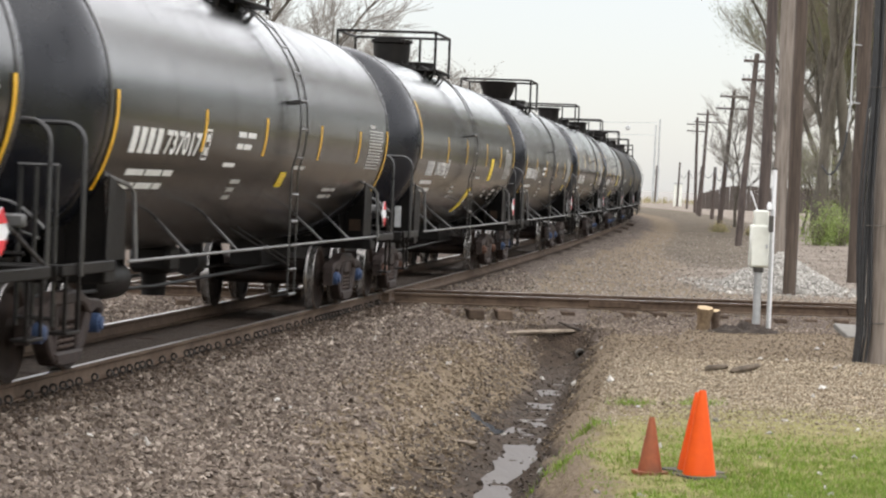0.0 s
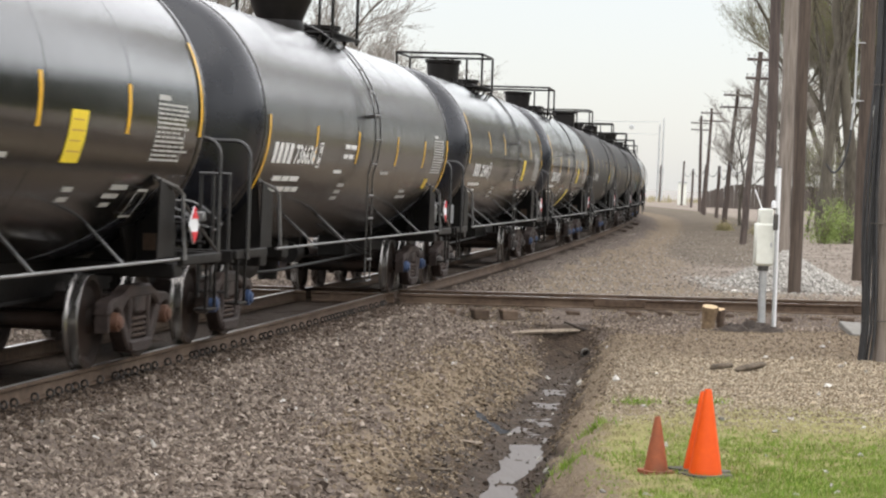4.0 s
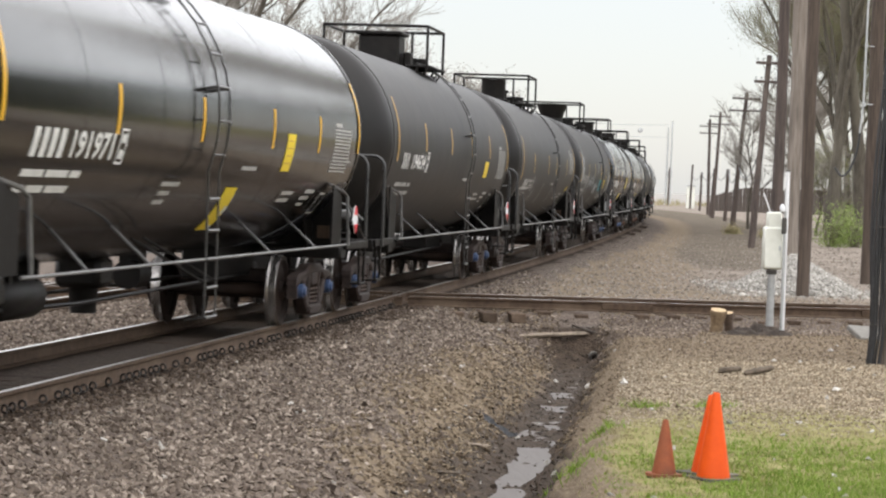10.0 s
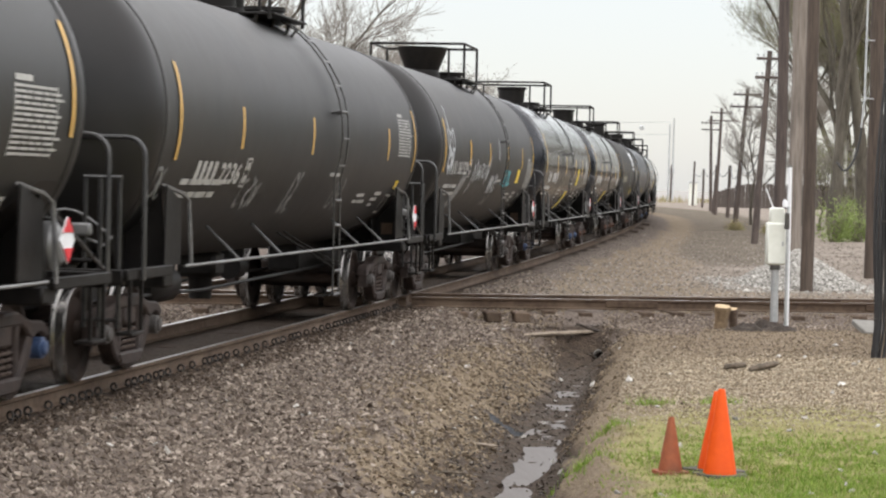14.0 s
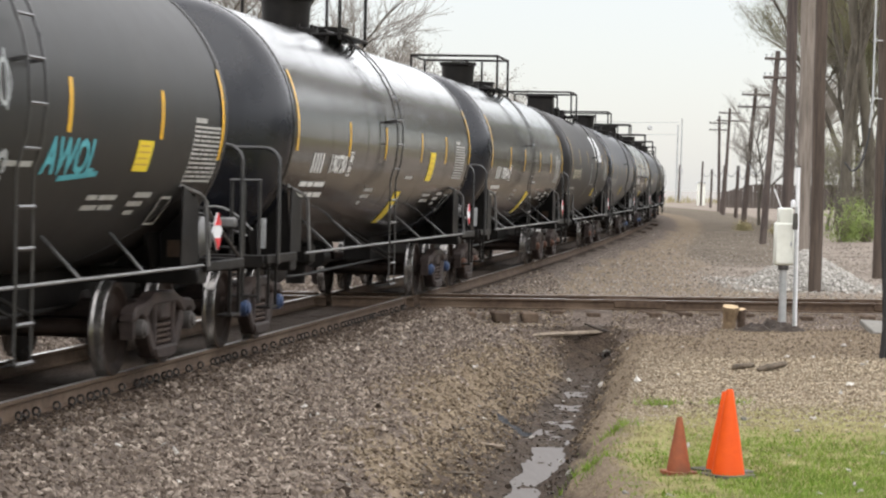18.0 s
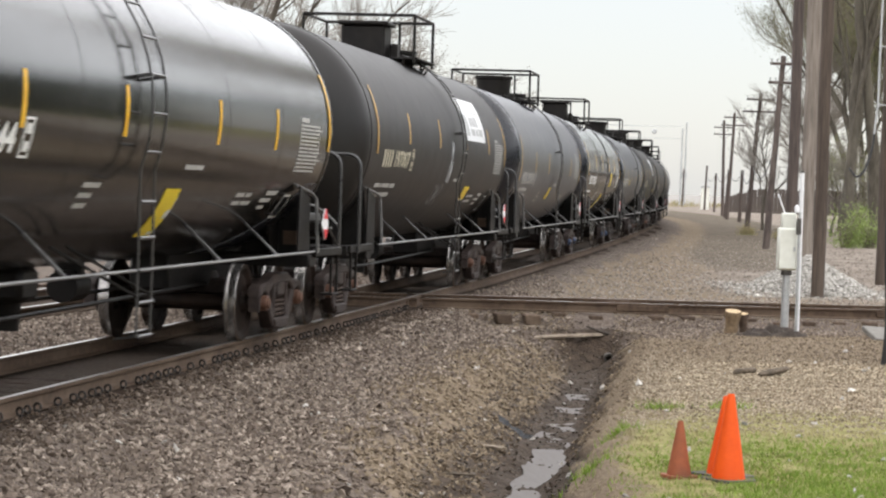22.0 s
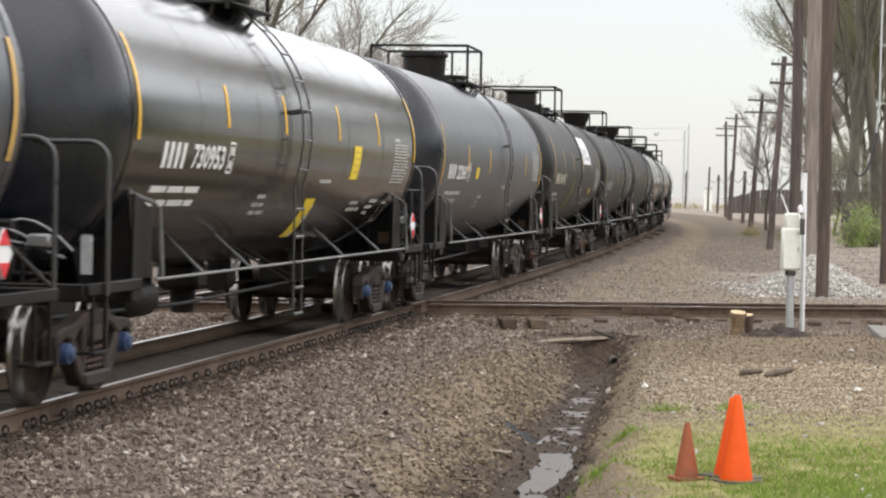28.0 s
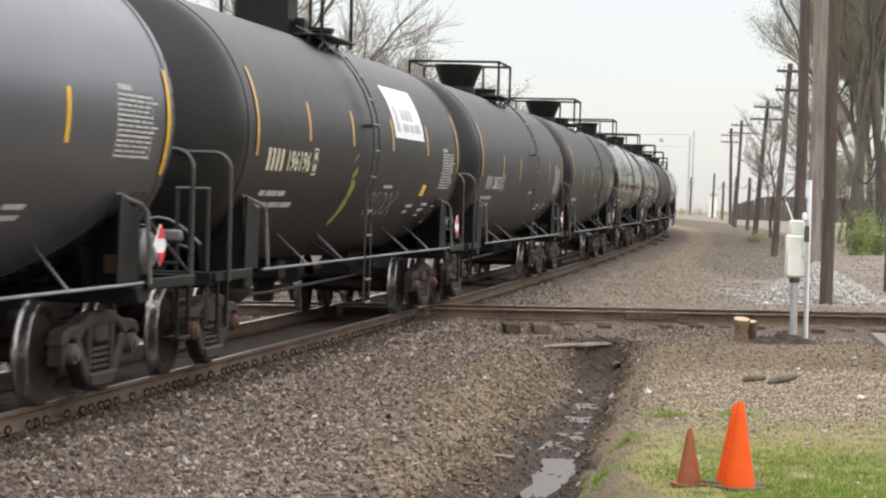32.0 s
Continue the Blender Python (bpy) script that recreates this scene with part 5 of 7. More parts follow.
        for a, b, lo, hi in ((0.08, 0.2, 0.12, 0.62), (0.30, 0.42, 0.36, 0.58), (0.44, 0.56, 0.36, 0.58), (0.58, 0.7, 0.36, 0.6), (0.30, 0.5, 0.14, 0.30), (0.54, 0.66, 0.14, 0.30), (0.70, 0.9, 0.14, 0.32), (0.3, 0.88, 0.68, 0.71)):
            panel(sh, x0 + a * (x1 - x0), x0 + b * (x1 - x0), z0 + lo * h, z0 + hi * h, 0.0085, 0, 3)
        decal("notice_print", sh, M_GALV, np_)
    if tag:
        part("sprayed_word", words("AWOL", 1.95, 1.93, 0.33, 1.4, 0.006), None, car, "turquoise sprayed word").data.materials.append(M_CYAN)
    for fill, mat, nm in extra:
        ob = decal(nm, fill, mat, car)
        if nm == "graffiti":
            ob["kind"] = "stuff"
    return car, wheels


def yellow_bracket():
    """The yellow and white warning band low on the tank by the ladder."""
    d = 0.35
    half = Shape()
    a, b, c = on_arc(0.95 + d, arc_of(1.34), 0.009), on_arc(1.12 + d, arc_of(1.34), 0.009), on_arc(0.92 + d, arc_of(1.74), 0.009)
    m1, m2 = on_arc(0.86 + d, arc_of(1.54), 0.009), on_arc(1.02 + d, arc_of(1.54), 0.009)
    half.add([a, b, m2, c, m1], [(0, 1, 2, 4), (4, 2, 3)])
    return [(panel(Shape(), 0.62 + d, 1.16 + d, 1.32, 1.80, 0.006, -0.30), M_DECAL, "warning_band"), (half, M_WHITE, "warning_print")]


GLOSSY = "glossy black tank car with yellow stripes rolling on the curved track"
DULL = "dull black weathered tank car rolling on the curved track"
GREYED = "faded dark grey tank car rolling on the curved track"
FUEL = dict(strip_z=(2.12, 2.56), ends=(-7.30, 7.44, 1.72, 2.62), table=(6.0, 2.58))
SPEC = [
    dict(paint=M_SATIN, label=DULL, dome=0, **FUEL),
    dict(paint=M_SATIN, ladder="single", lx=0.55, dome=0, number="737017", mark=(-6.68, -5.5, -5.42, -4.0, 2.07), strip=(-3.9, -0.95, 2.35, 5.2), decal_at=(0.4, 0.75, 1.77, 1.95), end_bars=True, cap=0, label="black satin tank car with white lettering on the curved track", **FUEL),
    dict(paint=M_GLOSS, dome=0, number="190738", mark=(-6.2, -5.35, -5.05, -3.8, 2.01), strip=(-3.85, -1.06, 2.25, 4.85), decal_at=(3.1, 3.6, 1.97, 2.42), extra=yellow_bracket(), cap=1, label=GLOSSY),
    dict(paint=M_SATIN, ladder="single", lx=-0.55, dome=1, number="736636", mark=(-6.9, -5.7, -5.6, -4.3, 2.07), strip=(-4.38, -1.35, 2.08, 4.9), decal_at=(5.7, 6.05, 1.79, 1.95), end_bars=True, cap=0, label="black satin tank car with white lettering on the curved track", **FUEL),
    dict(paint=M_GLOSS, lx=0.80, top=0.3, dome=0, number="22484", mark=(-6.2, -5.25, -5.02, -3.8, 2.04), strip=(-3.8, -0.97, 2.35, 4.8), strip_z=(2.52, 2.95), decal_at=(3.15, 3.62, 2.0, 2.46), cap=2, label=GLOSSY),
    dict(paint=M_GLOSS, dome=0, number="191971", mark=(-6.43, -5.5, -5.36, -4.14, 2.02), strip=(-4.12, -1.08, 2.2, 4.85), decal_at=(2.95, 3.4, 2.0, 2.44), extra=yellow_bracket(), cap=0, label=GLOSSY),
    dict(paint=M_MATT, ladder="single", lx=0.90, dome=2, number="194634", mark=(-6.45, -5.8, -5.47, -4.15, 2.13), strip=(-4.2, -1.13, 1.6, 4.36), strip_z=(2.43, 2.88), ends=(-7.10, 7.34, 2.24, 3.19), table=(5.9, 2.60), letters=M_WHITE, tape=M_OLDYEL, decal_at=(3.75, 4.28, 2.07, 2.38), cap=0, label=DULL),
    dict(paint=M_MATT, ladder="single", lx=0.90, dome=3, number="2236", mark=(-6.05, -5.1, -4.99, -4.05, 1.87), strip=(-4.3, -0.5, 1.75, 5.0), ends=(-7.02, 7.34, 2.10, 3.04), table=(5.9, 2.85), letters=M_DULLWHITE, tape=M_OLDYEL, decal_at=(6.3, 6.55, 1.83, 1.96), end_bars=True, cap=2, label="dull black weathered tank car with pale graffiti on the curved track"),
    dict(paint=M_MATT, ladder="single", lx=1.20, dome=1, number="361529", mark=(-6.06, -5.43, -5.30, -3.93, 2.09), strip=(-3.78, -0.76, 2.42, 5.2), strip_z=(2.28, 2.73), ends=(-7.25, 7.44, 2.12, 3.03), table=(6.4, 2.42), letters=M_DULLWHITE, decal_at=(4.5, 5.0, 1.98, 2.26), end_bars=True, cap=2, label="dull black tank car covered in pale graffiti on the curved track"),
    dict(paint=M_GLOSS, dome=0, number="190730", mark=(-6.21, -5.46, -5.03, -3.98, 2.03), strip=(-3.93, -1.15, 2.12, 4.68), decal_at=(3.02, 3.56, 1.97, 2.42), extra=yellow_bracket(), end_bars=True, cap=0, label=GLOSSY),
    dict(paint=M_GLOSS, dome=0, number="192644", mark=(-6.31, -5.58, -5.33, -4.18, 2.05), strip=(-4.1, -1.33, 2.0, 4.6), ends=(-7.38, 7.44, 2.28, 3.25), extra=yellow_bracket(), cap=1, label=GLOSSY),
    dict(paint=M_SOOT, ladder="single", lx=0.82, dome=2, number="197007", mark=(-6.43, -5.6, -5.43, -4.15, 2.15), strip=(-4.25, -1.18, 1.97, 4.95), strip_z=(2.51, 2.96), ends=(-7.05, 7.34, 2.32, 3.25), table=(5.9, 2.70), letters=M_CREAM, tape=M_OLDYEL, notice=(1.95, 4.45, 2.71, 3.44), decal_at=(2.75, 3.35, 1.67, 1.91), cap=1, label="dull black tank car with a large white notice on its side"),
    dict(paint=M_GREY, ladder="single", lx=0.72, dome=4, number="202992", mark=(-6.61, -5.65, -5.5, -4.19, 2.01), strip=(-4.21, -1.18, 1.82, 4.72), strip_z=(2.27, 2.71), ends=(-7.27, 7.44, 2.09, 3.01), table=(5.9, 2.74), letters=M_DULLWHITE, tape=M_OLDYEL, decal_at=(0.1, 0.58, 1.68, 1.95), cap=2, label=GREYED),
    dict(paint=M_GLOSS, dome=2, number="730953", mark=(-6.44, -5.55, -5.33, -4.06, 2.09), strip=(-4.03, -1.3, 1.8, 4.55), strip_z=(2.52, 2.96), ends=(-7.36, 7.44, 2.33, 3.27), decal_at=(2.8, 3.3, 2.05, 2.48), extra=yellow_bracket(), cap=0, label=GLOSSY),
    dict(paint=M_GREY, ladder="single", lx=0.85, dome=4, number="222863", mark=(-6.75, -5.85, -5.72, -4.5, 2.12), strip=(-4.45, -1.45, 1.75, 4.55), strip_z=(2.26, 2.71), ends=(-7.50, 7.44, 2.04, 2.99), table=(5.9, 2.70), decal_at=(-3.3, -2.9, 2.15, 2.34), end_bars=True, cap=2, label=GREYED),
    dict(paint=M_SOOT, ladder="single", lx=-0.75, top=0.0, dome=2, number="196196", mark=(-6.55, -5.66, -5.48, -4.27, 2.14), strip=(-4.4, -1.7, 1.24, 4.3), strip_z=(2.51, 2.96), ends=(-7.12, 7.34, 2.29, 3.22), letters=M_CREAM, tape=M_OLDYEL, notice=(1.45, 3.95, 2.71, 3.44), decal_at=(4.3, 4.65, 1.9, 2.06), end_bars=True, cap=1, label="dull black tank car with a large white notice on its side"),
    dict(paint=M_MATT, ladder="single", dome=1, number="20531", letters=M_DULLWHITE, tape=M_OLDYEL, label=DULL),
    dict(paint=M_MATT, ladder="single", dome=1, label=DULL),
    dict(paint=M_GLOSS, dome=0, label=GLOSSY),
    dict(paint=M_SATIN, dome=0, label=DULL),
    dict(paint=M_MATT, ladder="single", dome=2, label=DULL),
    dict(paint=M_GLOSS, dome=0, label=GLOSSY),
    dict(paint=M_MATT, ladder="single", dome=1, label=DULL),
    dict(paint=M_SATIN, dome=0, label=DULL),
]
SPEC[7]["extra"] = [(scrawl(3, -3.7, 1.60, 0.9, 0.35, 0.05, 3), M_FAINT, "graffiti"), (scrawl(8, -1.1, 1.50, 0.55, 0.55, 0.055, 2), M_FAINT, "graffiti"), (scrawl(14, 1.7, 1.55, 0.7, 0.4, 0.05, 2), M_FAINT, "graffiti"), (scrawl(15, -7.5, 1.7, 0.5, 0.35, 0.04, 2), M_FAINT, "graffiti")]
tall = Shape()
zig = [(-3.2, 1.78), (-2.95, 2.30), (-2.75, 1.98), (-2.6, 2.38), (-2.4, 2.02), (-2.2, 2.30), (-2.1, 2.06), (-2.25, 2.16), (-2.0, 2.18), (-1.85, 2.02), (-1.78, 2.32), (-1.55, 2.28), (-1.72, 2.16), (-1.45, 2.04), (-1.35, 2.30), (-1.15, 2.08), (-0.95, 2.34), (-0.85, 2.02), (-0.5, 2.48)]
stroke(tall, zig, 0.045)
stroke(tall, [(-0.5, 2.48), (-0.75, 2.2), (-1.1, 1.95)], 0.03)
loop = Shape()
stroke(loop, [(0.80 + 0.13 * math.sin(a), 2.62 + 0.17 * math.cos(a)) for a in np.linspace(0, 6.3, 12)], 0.035)
stroke(loop, [(0.84, 2.86), (0.86, 2.42)], 0.035)
blob = scrawl(5, -6.9, 2.10, 0.8, 0.45, 0.07, 2)
for cx, cz, rx, rz in ((-6.75, 2.70, 0.16, 0.16), (-6.45, 2.62, 0.18, 0.2), (-6.15, 2.68, 0.13, 0.2), (-6.6, 2.36, 0.2, 0.16)):
    stroke(blob, [(cx + rx * math.sin(a), cz + rz * math.cos(a)) for a in np.linspace(0.4, 6.3, 10)], 0.06, 0.006)
stroke(blob, [(-6.55, 3.24), (-6.62, 3.05), (-6.68, 2.88), (-6.78, 3.0)], 0.05, 0.006)
worn = panel(Shape(), -5.05, -4.40, 1.46, 2.08, 0.0055, 0.55)
SPEC[8]["extra"] = [(blob, M_SPRAY, "graffiti"), (tall, M_SPRAY, "graffiti"), (loop, M_SPRAY, "graffiti"), (worn, M_FAINT, "graffiti"), (scrawl(41, -0.1, 1.76, 0.6, 0.36, 0.06, 2), M_SPRAY, "graffiti"), (scrawl(42, 0.6, 1.78, 0.5, 0.34, 0.06, 2), M_SPRAY, "graffiti"), (scrawl(43, 0.2, 1.52, 0.8, 0.2, 0.04, 3), M_FAINT, "graffiti"), (stroke(Shape(), [(2.5, 1.90), (3.5, 1.95)], 0.05), M_CYAN, "graffiti")]
SPEC[8]["tag"] = True
SPEC[11]["extra"] = [(scrawl(21, -0.75, 1.58, 0.85, 0.36, 0.04, 3), M_FAINT, "graffiti"), (scrawl(22, 0.1, 1.95, 0.35, 0.4, 0.04, 2), M_SPRAY, "graffiti"), (scrawl(23, 0.15, 2.36, 0.22, 0.3, 0.04, 1), M_SPRAY, "graffiti")]
SPEC[15]["extra"] = [(stroke(Shape(), [(-1.35, 1.55), (-1.3, 1.75), (-1.28, 2.0), (-1.4, 2.32)], 0.26), M_LIME, "graffiti"), (scrawl(31, 0.3, 1.6, 2.2, 0.35, 0.045, 5), M_FAINT, "graffiti")]
for k in (3, 6, 8, 12, 14):
    SPEC[k]["drum"] = True
# where each car's middle stands along the track at the start
CAR_S = [-18.5, -0.88, 17.50, 35.50, 53.60, 71.67, 89.60, 107.40, 125.40, 143.80, 162.00, 179.90, 197.70, 215.80, 233.80, 251.90, 269.75]
while len(CAR_S) < len(SPEC):
    CAR_S.append(CAR_S[-1] + 18.0)
TRAIN = [tank_car(i, **sp) for i, sp in enumerate(SPEC)]


def car_pose(s):
    x0, y0, _ = track(s - 7.05)
    x1, y1, _ = track(s + 7.05)
    return pose((x0 + x1) / 2, (y0 + y1) / 2, 0, 0, 0, math.degrees(math.atan2(y1 - y0, x1 - x0)))


def motions():
    times = [0.5 * k for k in range(65)]
    turn_times = [32.0 * k / 400 for k in range(401)]
    for (car, wheels), s0 in zip(TRAIN, CAR_S):
        walk(car, [(t, car_pose(s0 - travelled(t))) for t in times])
        for w, wx in wheels:
            walk(w, [(t, pose(wx, 0, 0.457, 0, -math.degrees(travelled(t) / 0.457), 0)) for t in turn_times])


# ---------------------------------------------------------------- static things beside the track
def gz(x, y):
    return float(ground_z(x, y))


POLE_ROWS = [
    ((6.27, 33.95), (6.30, 34.05, 11.5), 0.215, 0.17, M_POLE, "weathered brown timber utility pole with black cables", ()),
    ((10.83, 63.0), (10.93, 63.2, 13.5), 0.19, 0.16, M_MIDPOLE, "dark timber utility pole with a pale conduit", ()),
    ((7.78, 53.5), (7.82, 53.6, 12.5), 0.145, 0.12, M_MIDPOLE, "slim weathered timber pole standing in the gravel pile", ()),
    ((8.47, 60.5), (8.50, 60.6, 14.5), 0.185, 0.165, M_POLE, "thick weathered timber utility pole behind the gravel pile", ()),
    ((11.42, 85.5), (11.50, 85.5, 16.5), 0.20, 0.17, M_DARKPOLE, "dark creosoted timber utility pole beside the gravel road", ()),
    ((12.55, 101.5), (13.15, 102.5, 7.8), 0.15, 0.11, M_DARKPOLE, "leaning dark utility pole with two crossarms", ((7.9, 0.62, 0.25), (7.1, 0.62, 0.25))),
    ((18.49, 160.0), (19.13, 160.0, 8.65), 0.17, 0.12, M_DARKPOLE, "distant utility pole with two crossarms", ((8.6, 0.95, 0.1), (7.8, 1.1, 0.1))),
    ((23.46, 218.6), (23.84, 218.6, 9.3), 0.17, 0.12, M_DARKPOLE, "distant utility pole with two crossarms", ((9.2, 1.0, 0.1), (8.5, 1.2, 0.1))),
    ((26.56, 252.0), (26.42, 252.0, 9.6), 0.18, 0.13, M_DARKPOLE, "distant utility pole with two crossarms", ((9.2, 1.1, 0.1), (8.5, 1.1, 0.1))),
]
for (fx, fy), top, r0, r1, mt, lb, arms in POLE_ROWS:
    wood_pole((fx, fy, gz(fx, fy) - 0.05), top, r0, r1, mt, lb, arms=arms)

# low guard posts with a sagging wire between their heads
POSTS = [((22.36, 198.8), (22.47, 198.8, 3.95)), ((24.7, 232.0), (24.96, 232.0, 4.3)), ((36.4, 410.0), (36.5, 410.0, 6.0)), ((30.2, 470.0), (30.3, 470.0, 5.0)), ((31.2, 306.0), (31.3, 306.0, 4.55)), ((33.3, 340.0), (33.48, 340.0, 5.9)), ((17.0, 147.0), (17.25, 147.0, 3.7))]
for (fx, fy), top in POSTS:
    wood_pole((fx, fy, gz(fx, fy) - 0.05), top, 0.16, 0.13, M_DARKPOLE, "short dark timber post carrying a sagging wire", "wire posts", (), "wire_post")


def sagging_wire(a, b, sag, r, label, n=10):
    a, b = Vector(a), Vector(b)
    pts = [a.lerp(b, i / n) - Vector((0, 0, sag * 4 * (i / n) * (1 - i / n))) for i in range(n + 1)]
    ob = part("overhead_wire", Shape().tube(pts, r, 5), M_CABLE)
    return tagged(ob, label, "wire", "overhead wires")


sagging_wire((17.25, 147, 3.6), (22.47, 198.8, 3.85), 1.0, 0.03, "black wire sagging between timber posts")
sagging_wire((22.47, 198.8, 3.85), (24.96, 232, 4.2), 0.9, 0.03, "black wire sagging between timber posts")
sagging_wire((24.96, 232, 4.2), (31.3, 306, 4.5), 1.0, 0.035, "black wire sagging between timber posts")
sagging_wire((31.3, 306, 4.5), (33.48, 340, 4.4), 0.8, 0.035, "black wire sagging between timber posts")
sagging_wire((13.1, 102.4, 5.0), (17.25, 147, 3.6), 1.4, 0.03, "black wire sagging between timber posts")

# cables and conduit on the nearest pole
cables = thing("cable_bundle", pose(6.27, 33.95, -0.45), "black cables strapped down the side of the timber pole", "cable")
rng = random.Random(12)
for k in range(6):
    pts = []
    for i in range(15):
        z = 0.02 + 6.6 * i / 14
        spread = 0.10 + 0.13 * max(0, math.sin(z * 0.95 - 0.8 + 0.35 * k))
        off = -0.33 + 0.07 * min(1, max(0, z - 1.6) / 2.5) + spread * (k - 2.5) * 0.2 - 0.12 * max(0, 0.35 - z)
        pts.append((off, -0.14 - 0.02 * (k % 3), z))
    part("cable", Shape().tube(pts, 0.020 + 0.004 * (k % 2), 7), M_CABLE, cables)
for z in (0.62, 1.98, 3.9):
    part("strap", Shape().tube([(-0.40, -0.17, z), (-0.20, -0.23, z), (0.02, -0.20, z + 0.01)], 0.008, 5), M_RUBBER, cables)

conduit = thing("pole_conduit", pose(10.75, 63.0, -0.35), "pale metal conduit on a dark timber pole", "conduit")
part("pipe", Shape().tube([(-0.30, -0.22, 3.9), (-0.23, -0.22, 4.7), (-0.20, -0.22, 8.0), (-0.20, -0.22, 12.0)], 0.028, 8), M_GALV, conduit)
for z in (4.7, 6.2, 9.0):
    part("clamp", Shape().lathe([(-0.06, 0), (-0.05, 0.042), (0.05, 0.042), (0.06, 0)], 10, "z", (-0.21, -0.22, z)).tube([(-0.21, -0.22, z), (0.10, 0.0, z)], 0.02, 6), M_GALV, conduit)
part("drip_loop", Shape().tube([(-0.30 - 0.62 * (u ** 1.6), -0.25, 3.95 - 1.15 * math.sin(min(1, u * 1.15) * math.pi / 2) + 0.25 * max(0, u - 0.8) * 5) for u in [k / 12 for k in range(13)]], 0.03, 7), M_CABLE, conduit)

# cabinet on a post, with its conduit, marker and whip
cab = thing("signal_cabinet", pose(5.14, 38.8, gz(5.14, 38.8)), "cream metal cabinet on a grey post beside the crossing track", "cabinet")
g0 = -gz(5.14, 38.8)
part("post", Shape().lathe([(-0.06, 0), (-0.06, 0.065), (g0 + 0.76, 0.058), (g0 + 0.76, 0)], 18, "z"), M_GALV, cab)
body = part("cabinet_body", Shape().box(0, 0, g0 + 1.08, 0.31, 0.22, 0.68, 0.025), M_BOXPAINT, cab)
part("cabinet_door", Shape().box(0, -0.114, g0 + 1.08, 0.27, 0.016, 0.62, 0.006), M_BOXPAINT, body)
part("latch", Shape().box(0.10, -0.128, g0 + 1.08, 0.03, 0.02, 0.07, 0.004), M_GALV, body)
part("cabinet_cap", Shape().box(0.01, 0, g0 + 1.52, 0.235, 0.18, 0.27, 0.025), M_BOXPAINT, cab)
part("collar", Shape().lathe([(g0 + 0.66, 0), (g0 + 0.66, 0.085), (g0 + 0.745, 0.085), (g0 + 0.745, 0)], 18, "z"), M_RUBBER, cab)
part("whip_aerial", Shape().tube([(-0.05, 0, g0 + 1.64), (-0.17, 0, g0 + 1.95)], 0.012, 6), M_PVC, cab)
cd = thing("service_conduit", pose(5.30, 38.62, gz(5.30, 38.62)), "thin grey conduit with a weatherhead beside the cabinet", "conduit")
part("pipe", Shape().tube([(0, 0, -0.05), (0.0, 0, 1.2), (0.0, 0, 1.95)], 0.024, 8), M_GALV, cd)
part("meter_hub", Shape().box(-0.01, 0, 1.72, 0.075, 0.07, 0.26, 0.012), M_RUBBER, cd)
part("weatherhead", Shape().lathe([(1.94, 0), (1.94, 0.035), (2.02, 0.04), (2.06, 0.02), (2.065, 0)], 12, "z", (-0.05, 0, 0)), M_PVC, cd)
mk = thing("marker_post", pose(5.44, 39.5, gz(5.44, 39.5)), "tall white plastic marker post behind the cabinet", "marker post")
part("tube", Shape().lathe([(-0.05, 0), (-0.05, 0.034), (2.62, 0.034), (2.62, 0)], 14, "z"), M_PVC, mk)
part("cap", Shape().lathe([(2.62, 0), (2.62, 0.038), (2.65, 0.03), (2.66, 0)], 14, "z"), M_RUBBER, mk)


# traffic cones
def traffic_cone(x, y, tall, r0, r1, base, mat, base_mat, label, turn, lean=0.0):
    ob = thing("traffic_cone", Matrix.Translation((x, y, gz(x, y) + 0.012)) @ pose(0, 0, 0, 0, lean, turn), label, "traffic cone", "traffic cones")
    t = 0.006
    prof = [(0.02, r0), (0.035, r0 * 0.985)]
    n = 10
    prof += [(0.035 + (tall - 0.045) * i / n, r0 * 0.985 + (r1 - r0 * 0.985) * i / n) for i in range(1, n + 1)]
    prof += [(tall, r1 * 0.85), (tall - 0.004, r1 * 0.7), (tall - 0.06, r1 * 0.75), (0.02, r0 - t)]
    part("cone_body", Shape().lathe(prof, 36, "z"), mat, ob)
    o = []
    h, c = base / 2, base * 0.2
    for cx, cy, a0 in ((h - c, h - c, 0), (-h + c, h - c, 90), (-h + c, -h + c, 180), (h - c, -h + c, 270)):
        o += [(cx + c * math.cos(radians(a0 + a)), cy + c * math.sin(radians(a0 + a))) for a in (0, 30, 60, 90)]
    part("base_plate", Shape().prism(o, 0.026, "z", 0.008), base_mat, ob)
    return ob


traffic_cone(2.18, 19.52, 0.70, 0.135, 0.030, 0.36, M_ORANGE, M_RUBBER, "bright orange traffic cone on a black base in the grass", 32)
traffic_cone(2.165, 19.82, 0.655, 0.135, 0.030, 0.42, M_ORANGE, M_RUBBER, "bright orange traffic cone standing close behind another", 42, 2.0)
traffic_cone(1.79, 19.61, 0.455, 0.098, 0.024, 0.25, M_OLDCONE, M_OLDCONE, "small dirty faded orange traffic cone in the grass", 20)


